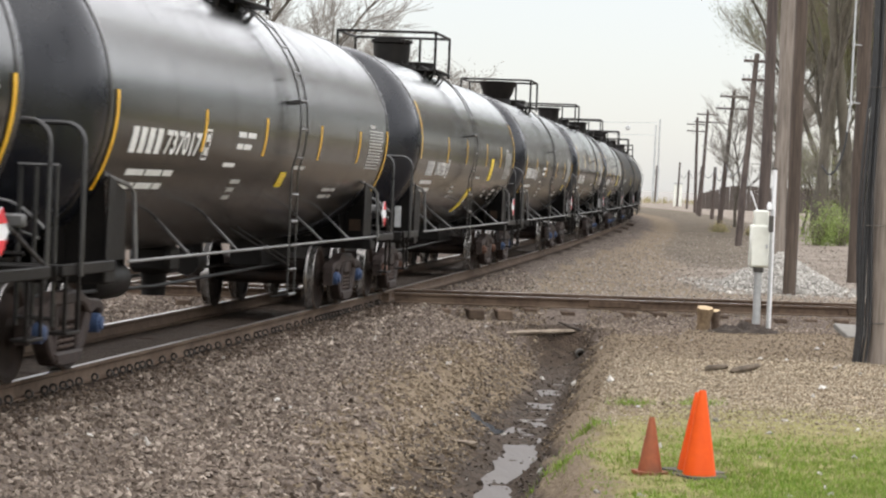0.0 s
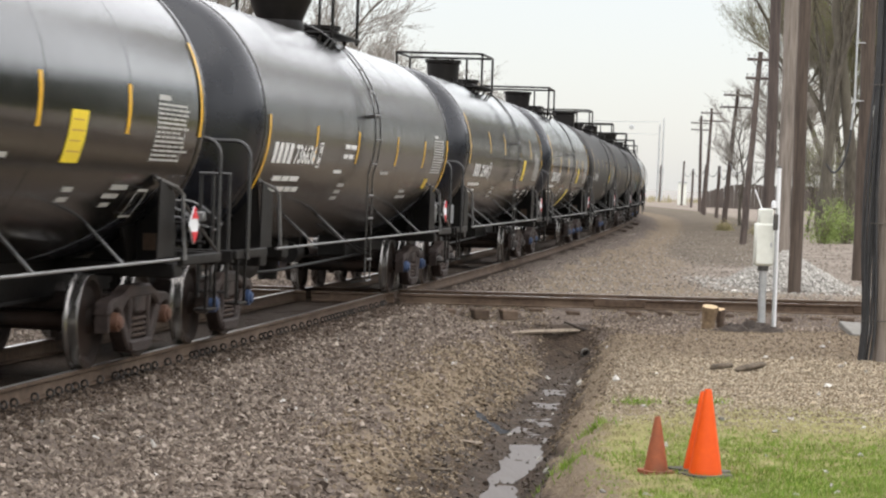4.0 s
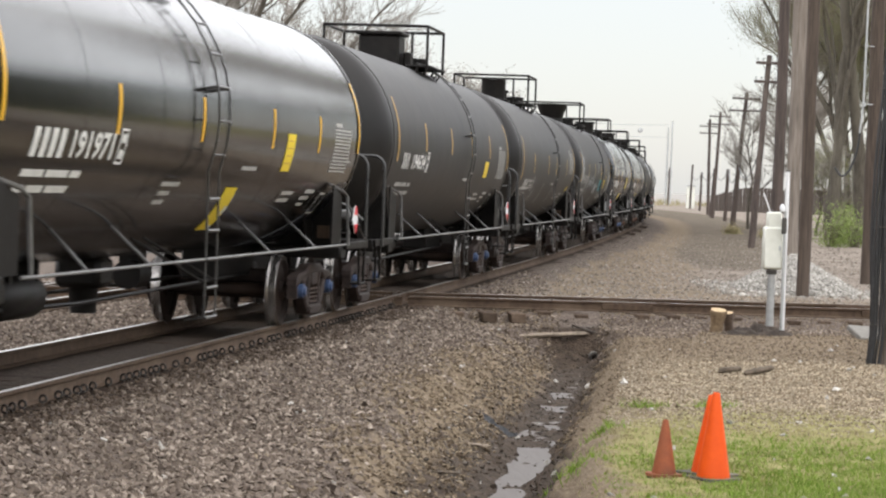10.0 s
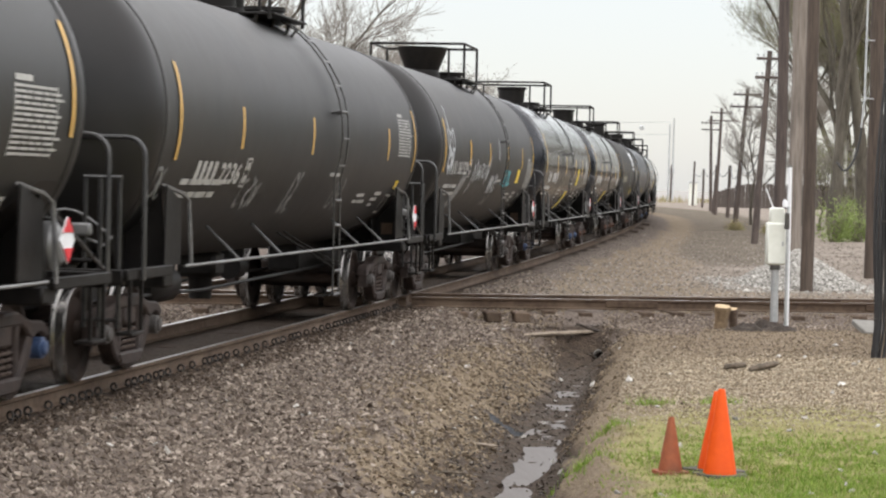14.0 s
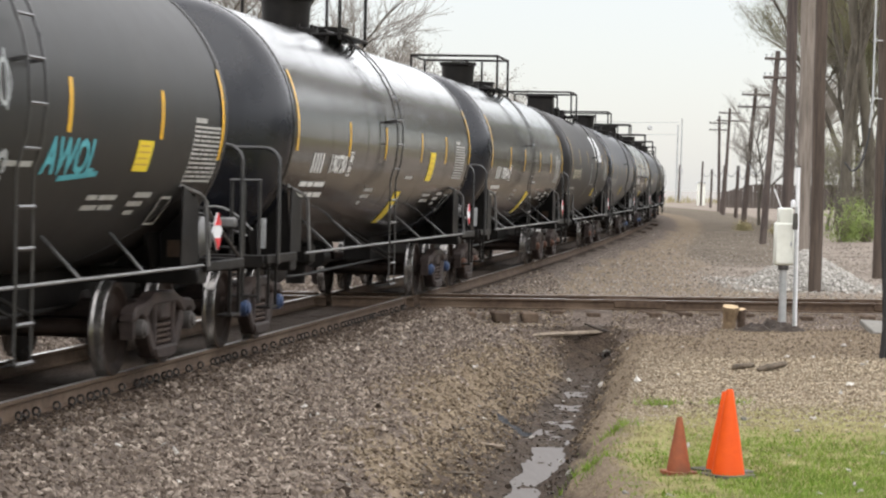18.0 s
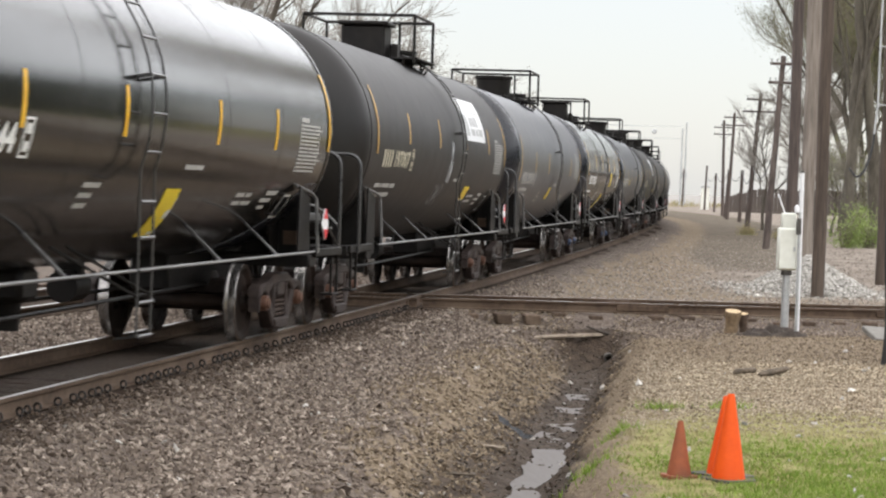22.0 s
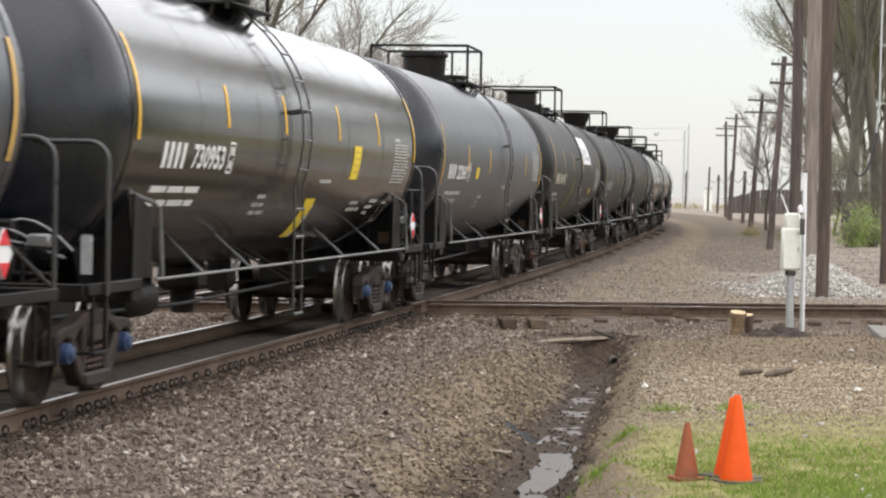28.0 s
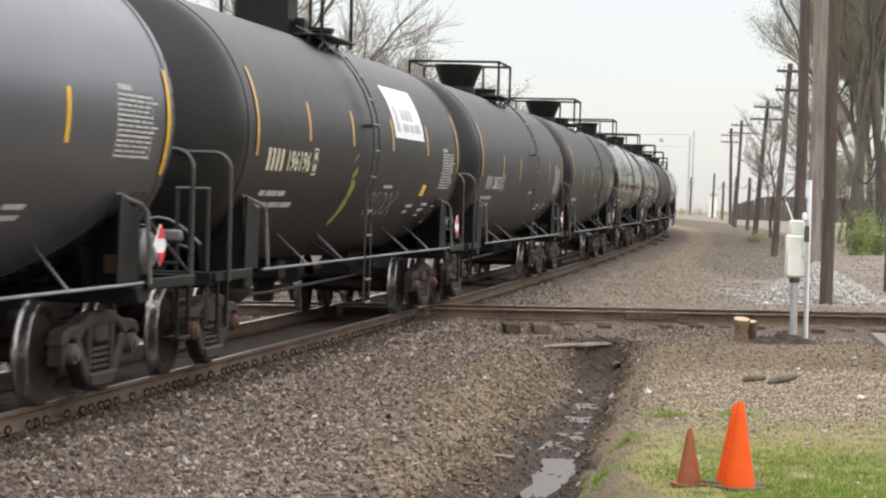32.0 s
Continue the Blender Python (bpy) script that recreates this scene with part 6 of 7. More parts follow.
# stumps, logs, sticks, slab
def chunk(name, m, outline, depth, mat, label, cat, group="", seed=1, jag=0.02):
    """A rough piece of wood: an uneven bar along its own x."""
    r = random.Random(seed)
    sh = Shape()
    n, k = 9, 10
    vs, fs = [], []
    for i in range(k + 1):
        u = i / k
        w = depth * (0.75 + 0.25 * math.sin(math.pi * u)) * (0.55 if i in (0, k) else 1)
        for j in range(n):
            a = 2 * math.pi * j / n
            rr = w * (1 + r.uniform(-0.22, 0.22))
            vs.append((outline * (u - 0.5) + r.uniform(-jag, jag), rr * math.cos(a), rr * 0.7 * math.sin(a)))
    for i in range(k):
        for j in range(n):
            fs.append((i * n + j, i * n + (j + 1) % n, (i + 1) * n + (j + 1) % n, (i + 1) * n + j))
    fs += [tuple(range(n - 1, -1, -1)), tuple(k * n + j for j in range(n))]
    ob = part(name, sh.add(vs, fs), mat, smooth=50)
    ob.matrix_basis = m
    return tagged(ob, label, cat, group)


def stump(x, y, r, h, lean, seed, label, mat=M_STUMP):
    ob = thing("tree_stump", Matrix.Translation((x, y, gz(x, y) - 0.03)) @ pose(0, 0, 0, 13, lean, 0), label, "tree stump", "cut stumps")
    rr = random.Random(seed)
    bark = Shape()
    n = 18
    wob = [1 + rr.uniform(-0.09, 0.09) for _ in range(n)]
    vs, fs = [], []
    for z, s in ((0, 1.05), (h * 0.12, 0.82), (h * 0.45, 0.78), (h * 0.72, 0.92), (h * 0.9, 1.06), (h, 1.03)):
        vs += [(r * s * w * math.cos(2 * math.pi * k / n), r * s * w * math.sin(2 * math.pi * k / n), z) for k, w in enumerate(wob)]
    for i in range(5):
        fs += [(i * n + k, i * n + (k + 1) % n, (i + 1) * n + (k + 1) % n, (i + 1) * n + k) for k in range(n)]
    part("bark", bark.add(vs, fs), mat, ob, smooth=60)
    top = Shape().add([(0.97 * r * w * math.cos(2 * math.pi * k / n), 0.97 * r * w * math.sin(2 * math.pi * k / n), h) for k, w in enumerate(wob)] + [(0, 0, h + 0.012)], [(k, (k + 1) % n, n) for k in range(n)])
    part("cut_face", top, M_CUTWOOD, ob, "pale sawn face", smooth=60)
    return ob


stump(4.28, 38.75, 0.13, 0.40, 3, 1, "sawn tree stump with a pale cut top on gravel")
stump(4.52, 38.95, 0.085, 0.36, -7, 2, "thin dark tree stump beside a thicker one", M_DARKSTUMP)
chunk("log", Matrix.Translation((1.82, 40.0, gz(1.82, 40.0) + 0.10)) @ pose(0, 0, 0, 4, -3, 22), 1.55, 0.052, M_PALELOG, "pale bare log lying across the ditch head", "log", "", 3)
br = Shape()
br.tube([(0, 0, 0.12), (0.25, 0.02, 0.03), (0.55, -0.02, -0.06), (0.85, 0.05, -0.04)], [0.012, 0.03, 0.035, 0.012], 7)
br.tube([(0.55, -0.02, -0.06), (0.68, 0.0, 0.10), (0.70, 0.02, 0.22)], [0.016, 0.011, 0.005], 6)
tagged(part("branch", br, M_ROOT, at=pose(2.05, 40.1, gz(2.3, 40.1) + 0.12, 0, 0, 12)), "dark broken branch lying over the log", "branch")
dr = Shape().lathe([(-0.3, 0.075), (0.0, 0.075), (0.0, 0.058), (-0.3, 0.058)], 18, "y")
tagged(part("drain_pipe", dr, M_RUBBER, at=pose(2.40, 39.4, gz(2.40, 39.4) + 0.05, 0, 0, 180)), "small dark drain pipe end in the ditch bank", "pipe")
chunk("driftwood", Matrix.Translation((3.62, 31.0, gz(3.62, 31.0) + 0.05)) @ pose(0, 0, 0, 0, -8, 10), 0.30, 0.055, M_DEADWOOD, "short broken piece of grey wood on gravel", "wood piece", "wood scraps", 5)
chunk("driftwood", Matrix.Translation((3.98, 30.9, gz(3.98, 30.9) + 0.06)) @ pose(0, 0, 0, 10, -10, 28), 0.46, 0.06, M_DEADWOOD, "longer broken piece of grey wood on gravel", "wood piece", "wood scraps", 6)
chunk("driftwood", Matrix.Translation((0.35, 25.6, gz(0.35, 25.6) + 0.04)) @ pose(0, 0, 0, 0, 2, -20), 0.32, 0.03, M_PALELOG, "pale stick lying in the muddy ditch", "wood piece", "wood scraps", 7)
chunk("driftwood", Matrix.Translation((0.0, 22.8, gz(0.0, 22.8) + 0.04)) @ pose(0, 0, 0, 0, 5, 40), 0.42, 0.02, M_DEADWOOD, "thin grey stick on the ditch bank", "wood piece", "wood scraps", 8)


def clump(name, x, y, sx, sy, h, mat, label, cat, seed):
    """A low torn heap of dark roots and sods."""
    r = random.Random(seed)
    n = 15
    sh = Shape()
    for j in range(n):
        for i in range(n):
            u, v = 2 * i / (n - 1) - 1, 2 * j / (n - 1) - 1
            d = math.sqrt(u * u + v * v) * r.uniform(0.85, 1.2)
            px, py = x + sx * u + r.uniform(-0.02, 0.02), y + sy * v
            sh.v.append((px, py, gz(px, py) - 0.03 + h * max(0, 1 - d) * r.uniform(0.3, 1.5) + 0.035 * (d < 0.85)))
    sh.f = [(j * n + i, j * n + i + 1, (j + 1) * n + i + 1, (j + 1) * n + i) for j in range(n - 1) for i in range(n - 1)]
    ob = part(name, sh, mat, smooth=0, fix=False)
    return tagged(ob, label, cat)


clump("root_clump", 4.86, 38.3, 0.62, 0.28, 0.17, M_ROOT, "dark clump of torn roots at the foot of the post", "debris", 3)
clump("rag", 0.62, 28.7, 0.34, 0.20, 0.10, M_RAG, "dark grey wet rag lying in the ditch", "rag", 4)
slab = part("concrete_slab", Shape().box(0, 0, 0, 0.60, 0.95, 0.09, 0.015), M_CONC, at=Matrix.Translation((6.75, 38.6, gz(6.75, 38.6) + 0.06)) @ pose(0, 0, 0, 9, 3, 5))
tagged(slab, "pale concrete slab lying beside the utility pole", "concrete slab")


# puddles in the ditch
def water_material():
    m = bpy.data.materials.new("puddle_water")
    m.use_nodes = True
    n, l = m.node_tree.nodes, m.node_tree.links
    b = n["Principled BSDF"]
    b.inputs["Base Color"].default_value = (0.06, 0.044, 0.034, 1)
    b.inputs["Roughness"].default_value = 0.45
    b.inputs["IOR"].default_value = 1.33
    t = n.new("ShaderNodeTexNoise")
    t.inputs["Scale"].default_value = 9
    bp = n.new("ShaderNodeBump")
    bp.inputs["Strength"].default_value = 0.35
    bp.inputs["Distance"].default_value = 0.03
    l.new(t.outputs["Fac"], bp.inputs["Height"])
    l.new(bp.outputs["Normal"], b.inputs["Normal"])
    return m


M_WATER = water_material()


def puddle(y0, y1, half, z, shift, label):
    vs, n = [], 16
    sh = Shape()
    for i in range(n + 1):
        y = y0 + (y1 - y0) * i / n
        w = half
        c = float(ditch_x(y)) + shift
        vs += [(c - w * (1 + 0.2 * math.sin(i * 1.7)), y, z), (c + w * (1 + 0.2 * math.cos(i * 2.3)), y, z)]
    sh.add(vs, [(2 * i, 2 * i + 1, 2 * i + 3, 2 * i + 2) for i in range(n)])
    return tagged(part("puddle", sh, M_WATER, smooth=0), label, "puddle", "puddles in the ditch", "structure")


puddle(20.5, 27.0, 0.21, -0.985, 0.10, "shallow muddy puddle water reflecting the white sky")
puddle(27.4, 36.0, 0.30, -1.026, 0.0, "thin film of muddy water along the ditch bottom")

# far signal bridge, hut and hedges
sb = thing("signal_bridge", pose(38.2, 433, -0.35), "tall slender poles with wires and a round signal", "signal bridge")
for dx, h in ((-0.2, 13.8), (0.5, 14.9)):
    part("mast", Shape().tube([(dx, 0, 0), (dx + 0.1, 0, h)], [0.22, 0.14], 8), M_GALV, sb)
part("span_wire", Shape().tube([(0, 0, 14.2), (-8, 0, 14.0), (-16.5, 0, 14.1)], 0.05, 5), M_GALV, sb)
part("span_wire", Shape().tube([(0, 0, 12.0), (-8, 0, 11.9), (-16.5, 0, 12.0)], 0.04, 5), M_GALV, sb)
part("mast", Shape().tube([(-16.5, 0, 0), (-16.5, 0, 14.3)], [0.2, 0.13], 8), M_GALV, sb)
part("signal_head", Shape().lathe([(-0.2, 0), (-0.2, 0.35), (0.1, 0.45), (0.1, 0)], 16, "y", (-5.1, 0, 13.1)), M_GALV, sb)
part("crossarm", Shape().box(0.45, 0, 5.5, 0.8, 0.2, 1.0, 0.05), M_GALV, sb)
hut = thing("equipment_hut", pose(34.3, 350, -0.35), "small white equipment hut beside the distant road", "hut")
part("wall_box", Shape().box(0, 0, 1.6, 1.1, 1.4, 3.2, 0.03), M_BOXPAINT, hut)
part("roof", Shape().prism([(-0.65, 3.2), (0.65, 3.2), (0.5, 3.42), (-0.5, 3.42)], 1.6, "y"), M_GALV, hut)
part("door", Shape().box(0, -0.71, 1.1, 0.7, 0.03, 2.0, 0.01), M_BOXPAINT, hut)


# board fence behind the poles
fence = thing("board_fence", pose(0, 0, 0), "dark weathered board fence behind the utility poles", "fence")
board = Shape().box(0, 0, 1.6, 0.47, 0.05, 3.2, 0.01).mesh("board", M_FENCE)
fa, fb = Vector((34.2, 316)), Vector((70.0, 290))
nb = int((fb - fa).length / 0.5)
ang = math.degrees(math.atan2(fb.y - fa.y, fb.x - fa.x))
rng = random.Random(3)
for k in range(nb):
    q = fa.lerp(fb, (k + 0.5) / nb)
    ob = new("board", board)
    ob.parent = fence
    ob.matrix_basis = pose(q.x, q.y, gz(q.x, q.y) - 0.05 + rng.uniform(-0.20, 0.06) - 0.9 * max(0, 1 - k / 8), 0, rng.uniform(-0.6, 0.6), ang)
for hgt in (0.6, 1.9):
    part("rail", Shape().box(0, 0, 0, (fb - fa).length, 0.05, 0.1), M_FENCE, fence, at=pose((fa.x + fb.x) / 2 + 0.05, (fa.y + fb.y) / 2 + 0.06, -0.3 + hgt, 0, 0, ang))


# ---------------------------------------------------------------- trees
def grow_tree(seed, height, trunk_r, lean=(0, 0), split=0.25, levels=4, spread=0.55, forks=2, twig_n=3, fine=0.012, droop=0.0, rise=0.0):
    """Limbs as tapered tubes, then twigs as thin ones; returns two shapes and the twig tips."""
    r = random.Random(seed)
    limbs, twigs, tips = Shape(), Shape(), []

    def shoot(p, d, length, rad, level):
        n = 6 if level < 2 else 3
        pts, rs = [p], [rad]
        q, dd = p.copy(), d.copy()
        for i in range(n):
            dd = (dd + Vector((r.uniform(-1, 1), r.uniform(-1, 1), r.uniform(-0.7, 0.7) - droop * level)) * (0.13 if level < 2 else 0.30)).normalized()
            q = q + dd * length / n
            pts.append(q.copy())
            rs.append(rad * (1 - 0.42 * (i + 1) / n))
        (limbs if level < 3 else twigs).tube(pts, rs, 9 if level == 0 else 6 if level < 3 else 3, caps=level < 2)
        if level >= levels:
            tips.append((pts[-1], dd))
            tips.append((pts[-2], dd))
            return
        k = forks + (1 if level else 0) + (twig_n if level >= levels - 1 else 0)
        for j in range(k):
            u = r.uniform(0.35, 1.0) if j else 1.0
            at = pts[min(n, int(u * n))]
            a = r.uniform(0, 2 * math.pi)
            ax = Vector((math.cos(a), math.sin(a), r.uniform(0.0, 0.7))).normalized()
            nd = (dd * (1 - spread * r.uniform(0.6, 1.1)) + ax * spread + Vector((0, 0, rise))).normalized()
            shoot(at, nd, length * r.uniform(0.58, 0.82), max(fine, rad * (0.62 if j == 0 else 0.45)), level + 1)

    d0 = Vector((lean[0], lean[1], 1)).normalized()
    shoot(Vector((0, 0, -0.15)), d0, height * split, trunk_r, 0)
    return limbs, twigs, tips


def leaf_shape(tips, per, size, spread, seed):
    r = random.Random(seed)
    vs, fs = [], []
    for p, d in tips:
        for _ in range(per):
            c = p + Vector((r.gauss(0, spread), r.gauss(0, spread), r.gauss(0, spread)))
            a = Vector((r.uniform(-1, 1), r.uniform(-1, 1), r.uniform(-1, 1))).normalized() * size * r.uniform(0.6, 1.3)
            b = a.orthogonal().normalized() * size * r.uniform(0.3, 0.5)
            o = len(vs)
            vs += [tuple(c - a), tuple(c + b), tuple(c + a), tuple(c - b)]
            fs.append((o, o + 1, o + 2, o + 3))
    sh = Shape()
    sh.v, sh.f = vs, fs
    return sh


def tree(x, y, label, seed, height, trunk_r, leaf=None, turn=0, name="tree", group="bare spring trees", **kw):
    limbs, twigs, tips = grow_tree(seed, height, trunk_r, **kw)
    ob = thing(name, pose(x, y, gz(x, y), 0, 0, turn), label, "tree", group)
    part("trunk", limbs, M_BARK, ob, smooth=60, fix=False)
    crown = part("crown", twigs, M_HAZETWIG if label == FAR else M_TWIG, ob, smooth=60, fix=False)
    crown["kind"] = "stuff"
    if leaf:
        mat, per, size, spr = leaf
        lv = part("foliage", leaf_shape(tips, per, size, spr, seed), mat, ob, smooth=0, fix=False)
        lv["kind"] = "stuff"
    return ob


FAR = "bare winter tree with fine twigs in the distance"
BUDS = (M_BUD, 9, 0.048, 0.38)
THIN = (M_BUD, 3, 0.042, 0.30)
TALL = "tall bare tree with budding twigs behind the fence"
tree(19.1, 121, TALL, 11, 22, 0.30, THIN, 180, lean=(0.05, 0), split=0.50, levels=5, spread=0.22, forks=3, fine=0.012, rise=0.22, twig_n=5)
tree(20.6, 122, TALL, 12, 27, 0.36, THIN, 40, lean=(-0.06, 0), split=0.50, levels=5, spread=0.24, forks=3, fine=0.012, rise=0.22, twig_n=5)
tree(23.0, 124, TALL, 13, 27, 0.40, BUDS, 90, lean=(0.02, 0), split=0.50, levels=5, spread=0.26, forks=3, fine=0.012, rise=0.22, twig_n=5)
tree(21.4, 136, TALL, 14, 28, 0.36, THIN, 10, lean=(0.03, 0), split=0.36, levels=5, spread=0.26, forks=3, fine=0.012, rise=0.22, twig_n=5)
tree(25.6, 132, TALL, 15, 28, 0.40, BUDS, 200, split=0.32, levels=5, spread=0.34, forks=3, fine=0.012, rise=0.22, twig_n=5)
tree(24.0, 151, TALL, 26, 25, 0.3, BUDS, 150, split=0.32, levels=5, spread=0.34, forks=3, fine=0.012, rise=0.22, twig_n=5)
for k, (bx, by) in enumerate(((27.0, 150), (25.0, 162), (29.5, 158), (28.0, 172), (32, 168), (24.6, 143), (31.5, 146))):
    tree(bx, by, TALL, 40 + k, 22, 0.28, BUDS, 33 * k, split=0.34, levels=5, spread=0.36, forks=3, fine=0.012, rise=0.22, twig_n=5)
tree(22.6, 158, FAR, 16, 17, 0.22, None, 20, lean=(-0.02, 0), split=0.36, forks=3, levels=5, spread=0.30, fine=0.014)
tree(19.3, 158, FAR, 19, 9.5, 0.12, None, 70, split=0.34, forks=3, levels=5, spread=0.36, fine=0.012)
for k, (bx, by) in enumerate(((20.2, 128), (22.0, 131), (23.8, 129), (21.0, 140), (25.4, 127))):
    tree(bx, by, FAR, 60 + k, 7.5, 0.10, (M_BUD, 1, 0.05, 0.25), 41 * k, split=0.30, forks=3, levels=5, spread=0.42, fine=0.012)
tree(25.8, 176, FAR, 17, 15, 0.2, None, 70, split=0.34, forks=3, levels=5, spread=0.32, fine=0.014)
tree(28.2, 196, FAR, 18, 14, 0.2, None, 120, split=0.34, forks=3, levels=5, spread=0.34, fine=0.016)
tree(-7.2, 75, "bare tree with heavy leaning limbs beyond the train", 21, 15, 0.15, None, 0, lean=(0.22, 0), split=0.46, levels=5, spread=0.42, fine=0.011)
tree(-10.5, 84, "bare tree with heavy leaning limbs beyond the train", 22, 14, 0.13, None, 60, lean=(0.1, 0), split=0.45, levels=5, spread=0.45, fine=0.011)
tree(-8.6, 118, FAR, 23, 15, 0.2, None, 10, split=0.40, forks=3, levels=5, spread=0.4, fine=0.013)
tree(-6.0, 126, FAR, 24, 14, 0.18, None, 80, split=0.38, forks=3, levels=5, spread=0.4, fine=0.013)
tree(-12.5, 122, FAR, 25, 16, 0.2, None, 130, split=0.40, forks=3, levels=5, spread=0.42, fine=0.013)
tree(-7.4, 190, FAR, 31, 17.5, 0.3, (M_HAZETWIG, 2, 0.10, 0.40), 30, split=0.36, levels=5, forks=3, spread=0.44, fine=0.02)
tree(-2.6, 200, FAR, 32, 15.0, 0.3, (M_HAZETWIG, 2, 0.10, 0.40), 90, split=0.36, levels=5, forks=3, spread=0.46, fine=0.02)
tree(1.0, 214, FAR, 33, 12.5, 0.26, (M_HAZETWIG, 2, 0.10, 0.40), 150, split=0.36, levels=5, forks=3, spread=0.46, fine=0.02)
tree(4.0, 232, FAR, 34, 12.0, 0.26, (M_HAZETWIG, 2, 0.10, 0.40), 210, split=0.36, levels=5, forks=3, spread=0.46, fine=0.02)


# unseen tree belt added on the eye's own side, to darken tank reflections
belt = [o for o in scene.objects if o.name.startswith("tree") and o.parent is None and o.get("label") == TALL]
for k, (bx, by) in enumerate(((26, -26), (23, -12), (27, 0), (16, -34), (4, -38), (-8, -40))):
    copy_thing(belt[k % len(belt)], pose(bx, by, -0.4, 0, 0, 57 * k))


# woods far off to the side of the line, green with spring, and the field before them
def far_woods(name, label, a0, a1, dist, tall, count, size, mat, seed):
    g = np.random.default_rng(seed)
    az = np.radians(g.uniform(a0, a1, count))
    d = dist * (1 + 0.16 * g.random(count))
    top = tall * (0.72 + 0.28 * np.sin(az * 23.0) * np.cos(az * 9.0)) * g.random(count) ** 1.25
    c = np.stack([d * np.sin(az), d * np.cos(az), top - 0.4], -1)
    u = g.normal(0, 1, (count, 3))
    u = u / np.linalg.norm(u, axis=1)[:, None] * size
    w = np.cross(u, g.normal(0, 1, (count, 3)))
    w = w / np.linalg.norm(w, axis=1)[:, None] * size * 0.6
    co = np.stack([c - u, c + w, c + u, c - w], 1).reshape(-1, 3)
    me = bpy.data.meshes.new(name)
    me.from_pydata(co.tolist(), [], np.arange(count * 4).reshape(-1, 4).tolist())
    me.materials.append(mat)
    return tagged(new(name, me), label, "woods", kind="stuff")


far_woods("far_woods", "dark green belt of woods far beside the line", 17, 100, 95, 21.0, 30000, 0.55, M_WOODS, 5)


def shrub(x, y, seed, wide, tall, count, label, mat=M_LEAF):
    r = random.Random(seed)
    ob = thing("shrub", pose(x, y, gz(x, y)), label, "shrub", "shrubs")
    st, tips = Shape(), []
    for k in range(34):
        a, d = r.uniform(0, 6.28), r.uniform(0.1, 0.5) * wide
        top = Vector((d * math.cos(a), d * math.sin(a) * 0.7, tall * r.uniform(0.45, 1.0) * (1 - 0.35 * d / wide)))
        mid = top * 0.5 + Vector((0, 0, 0.15))
        st.tube([(0.2 * top.x, 0.2 * top.y, -0.03), mid, top], [0.02, 0.014, 0.006], 4)
        for i in range(count):
            u = r.uniform(0.0, 1.05)
            tips.append((Vector((top.x * (0.75 + 0.3 * u), top.y * (0.75 + 0.3 * u), 0.05 + (top.z - 0.05) * u)), top))
    part("twig_mass", st, M_TWIG, ob, smooth=0, fix=False)["kind"] = "stuff"
    lv = part("foliage", leaf_shape(tips, 4, 0.062, 0.16, seed), mat, ob, smooth=0, fix=False)
    lv["kind"] = "stuff"
    return ob


shrub(17.0, 109, 4, 2.1, 2.1, 14, "bright green leafy shrub in front of the fence")
shrub(18.3, 110, 5, 2.0, 2.0, 14, "bright green leafy shrub in front of the fence")
shrub(16.6, 127, 6, 0.8, 0.3, 10, "low dry yellowish shrub below the fence", M_STRAW)
shrub(15.6, 135, 7, 0.8, 0.3, 10, "low dry yellowish shrub below the fence", M_STRAW)

rng = random.Random(77)
weeds = Shape()
for k in range(1500):
    x, y = rng.uniform(-30, 120), rng.uniform(380, 520)
    h = rng.uniform(0.3, 1.3)
    w = rng.uniform(0.05, 0.12)
    z = -0.35
    for _ in range(3):
        a = rng.uniform(0, 6.28)
        px, py = x + rng.gauss(0, 0.4), y + rng.gauss(0, 0.4)
        o = len(weeds.v)
        weeds.v += [(px - w * math.cos(a), py - w * math.sin(a), z), (px + w * math.cos(a), py + w * math.sin(a), z), (px + rng.gauss(0, 0.15), py, z + h)]
        weeds.f.append((o, o + 1, o + 2))
tagged(part("dry_weeds", weeds, M_STRAW, smooth=0, fix=False), "dry brown weeds along the distant road end", "weeds", kind="stuff")


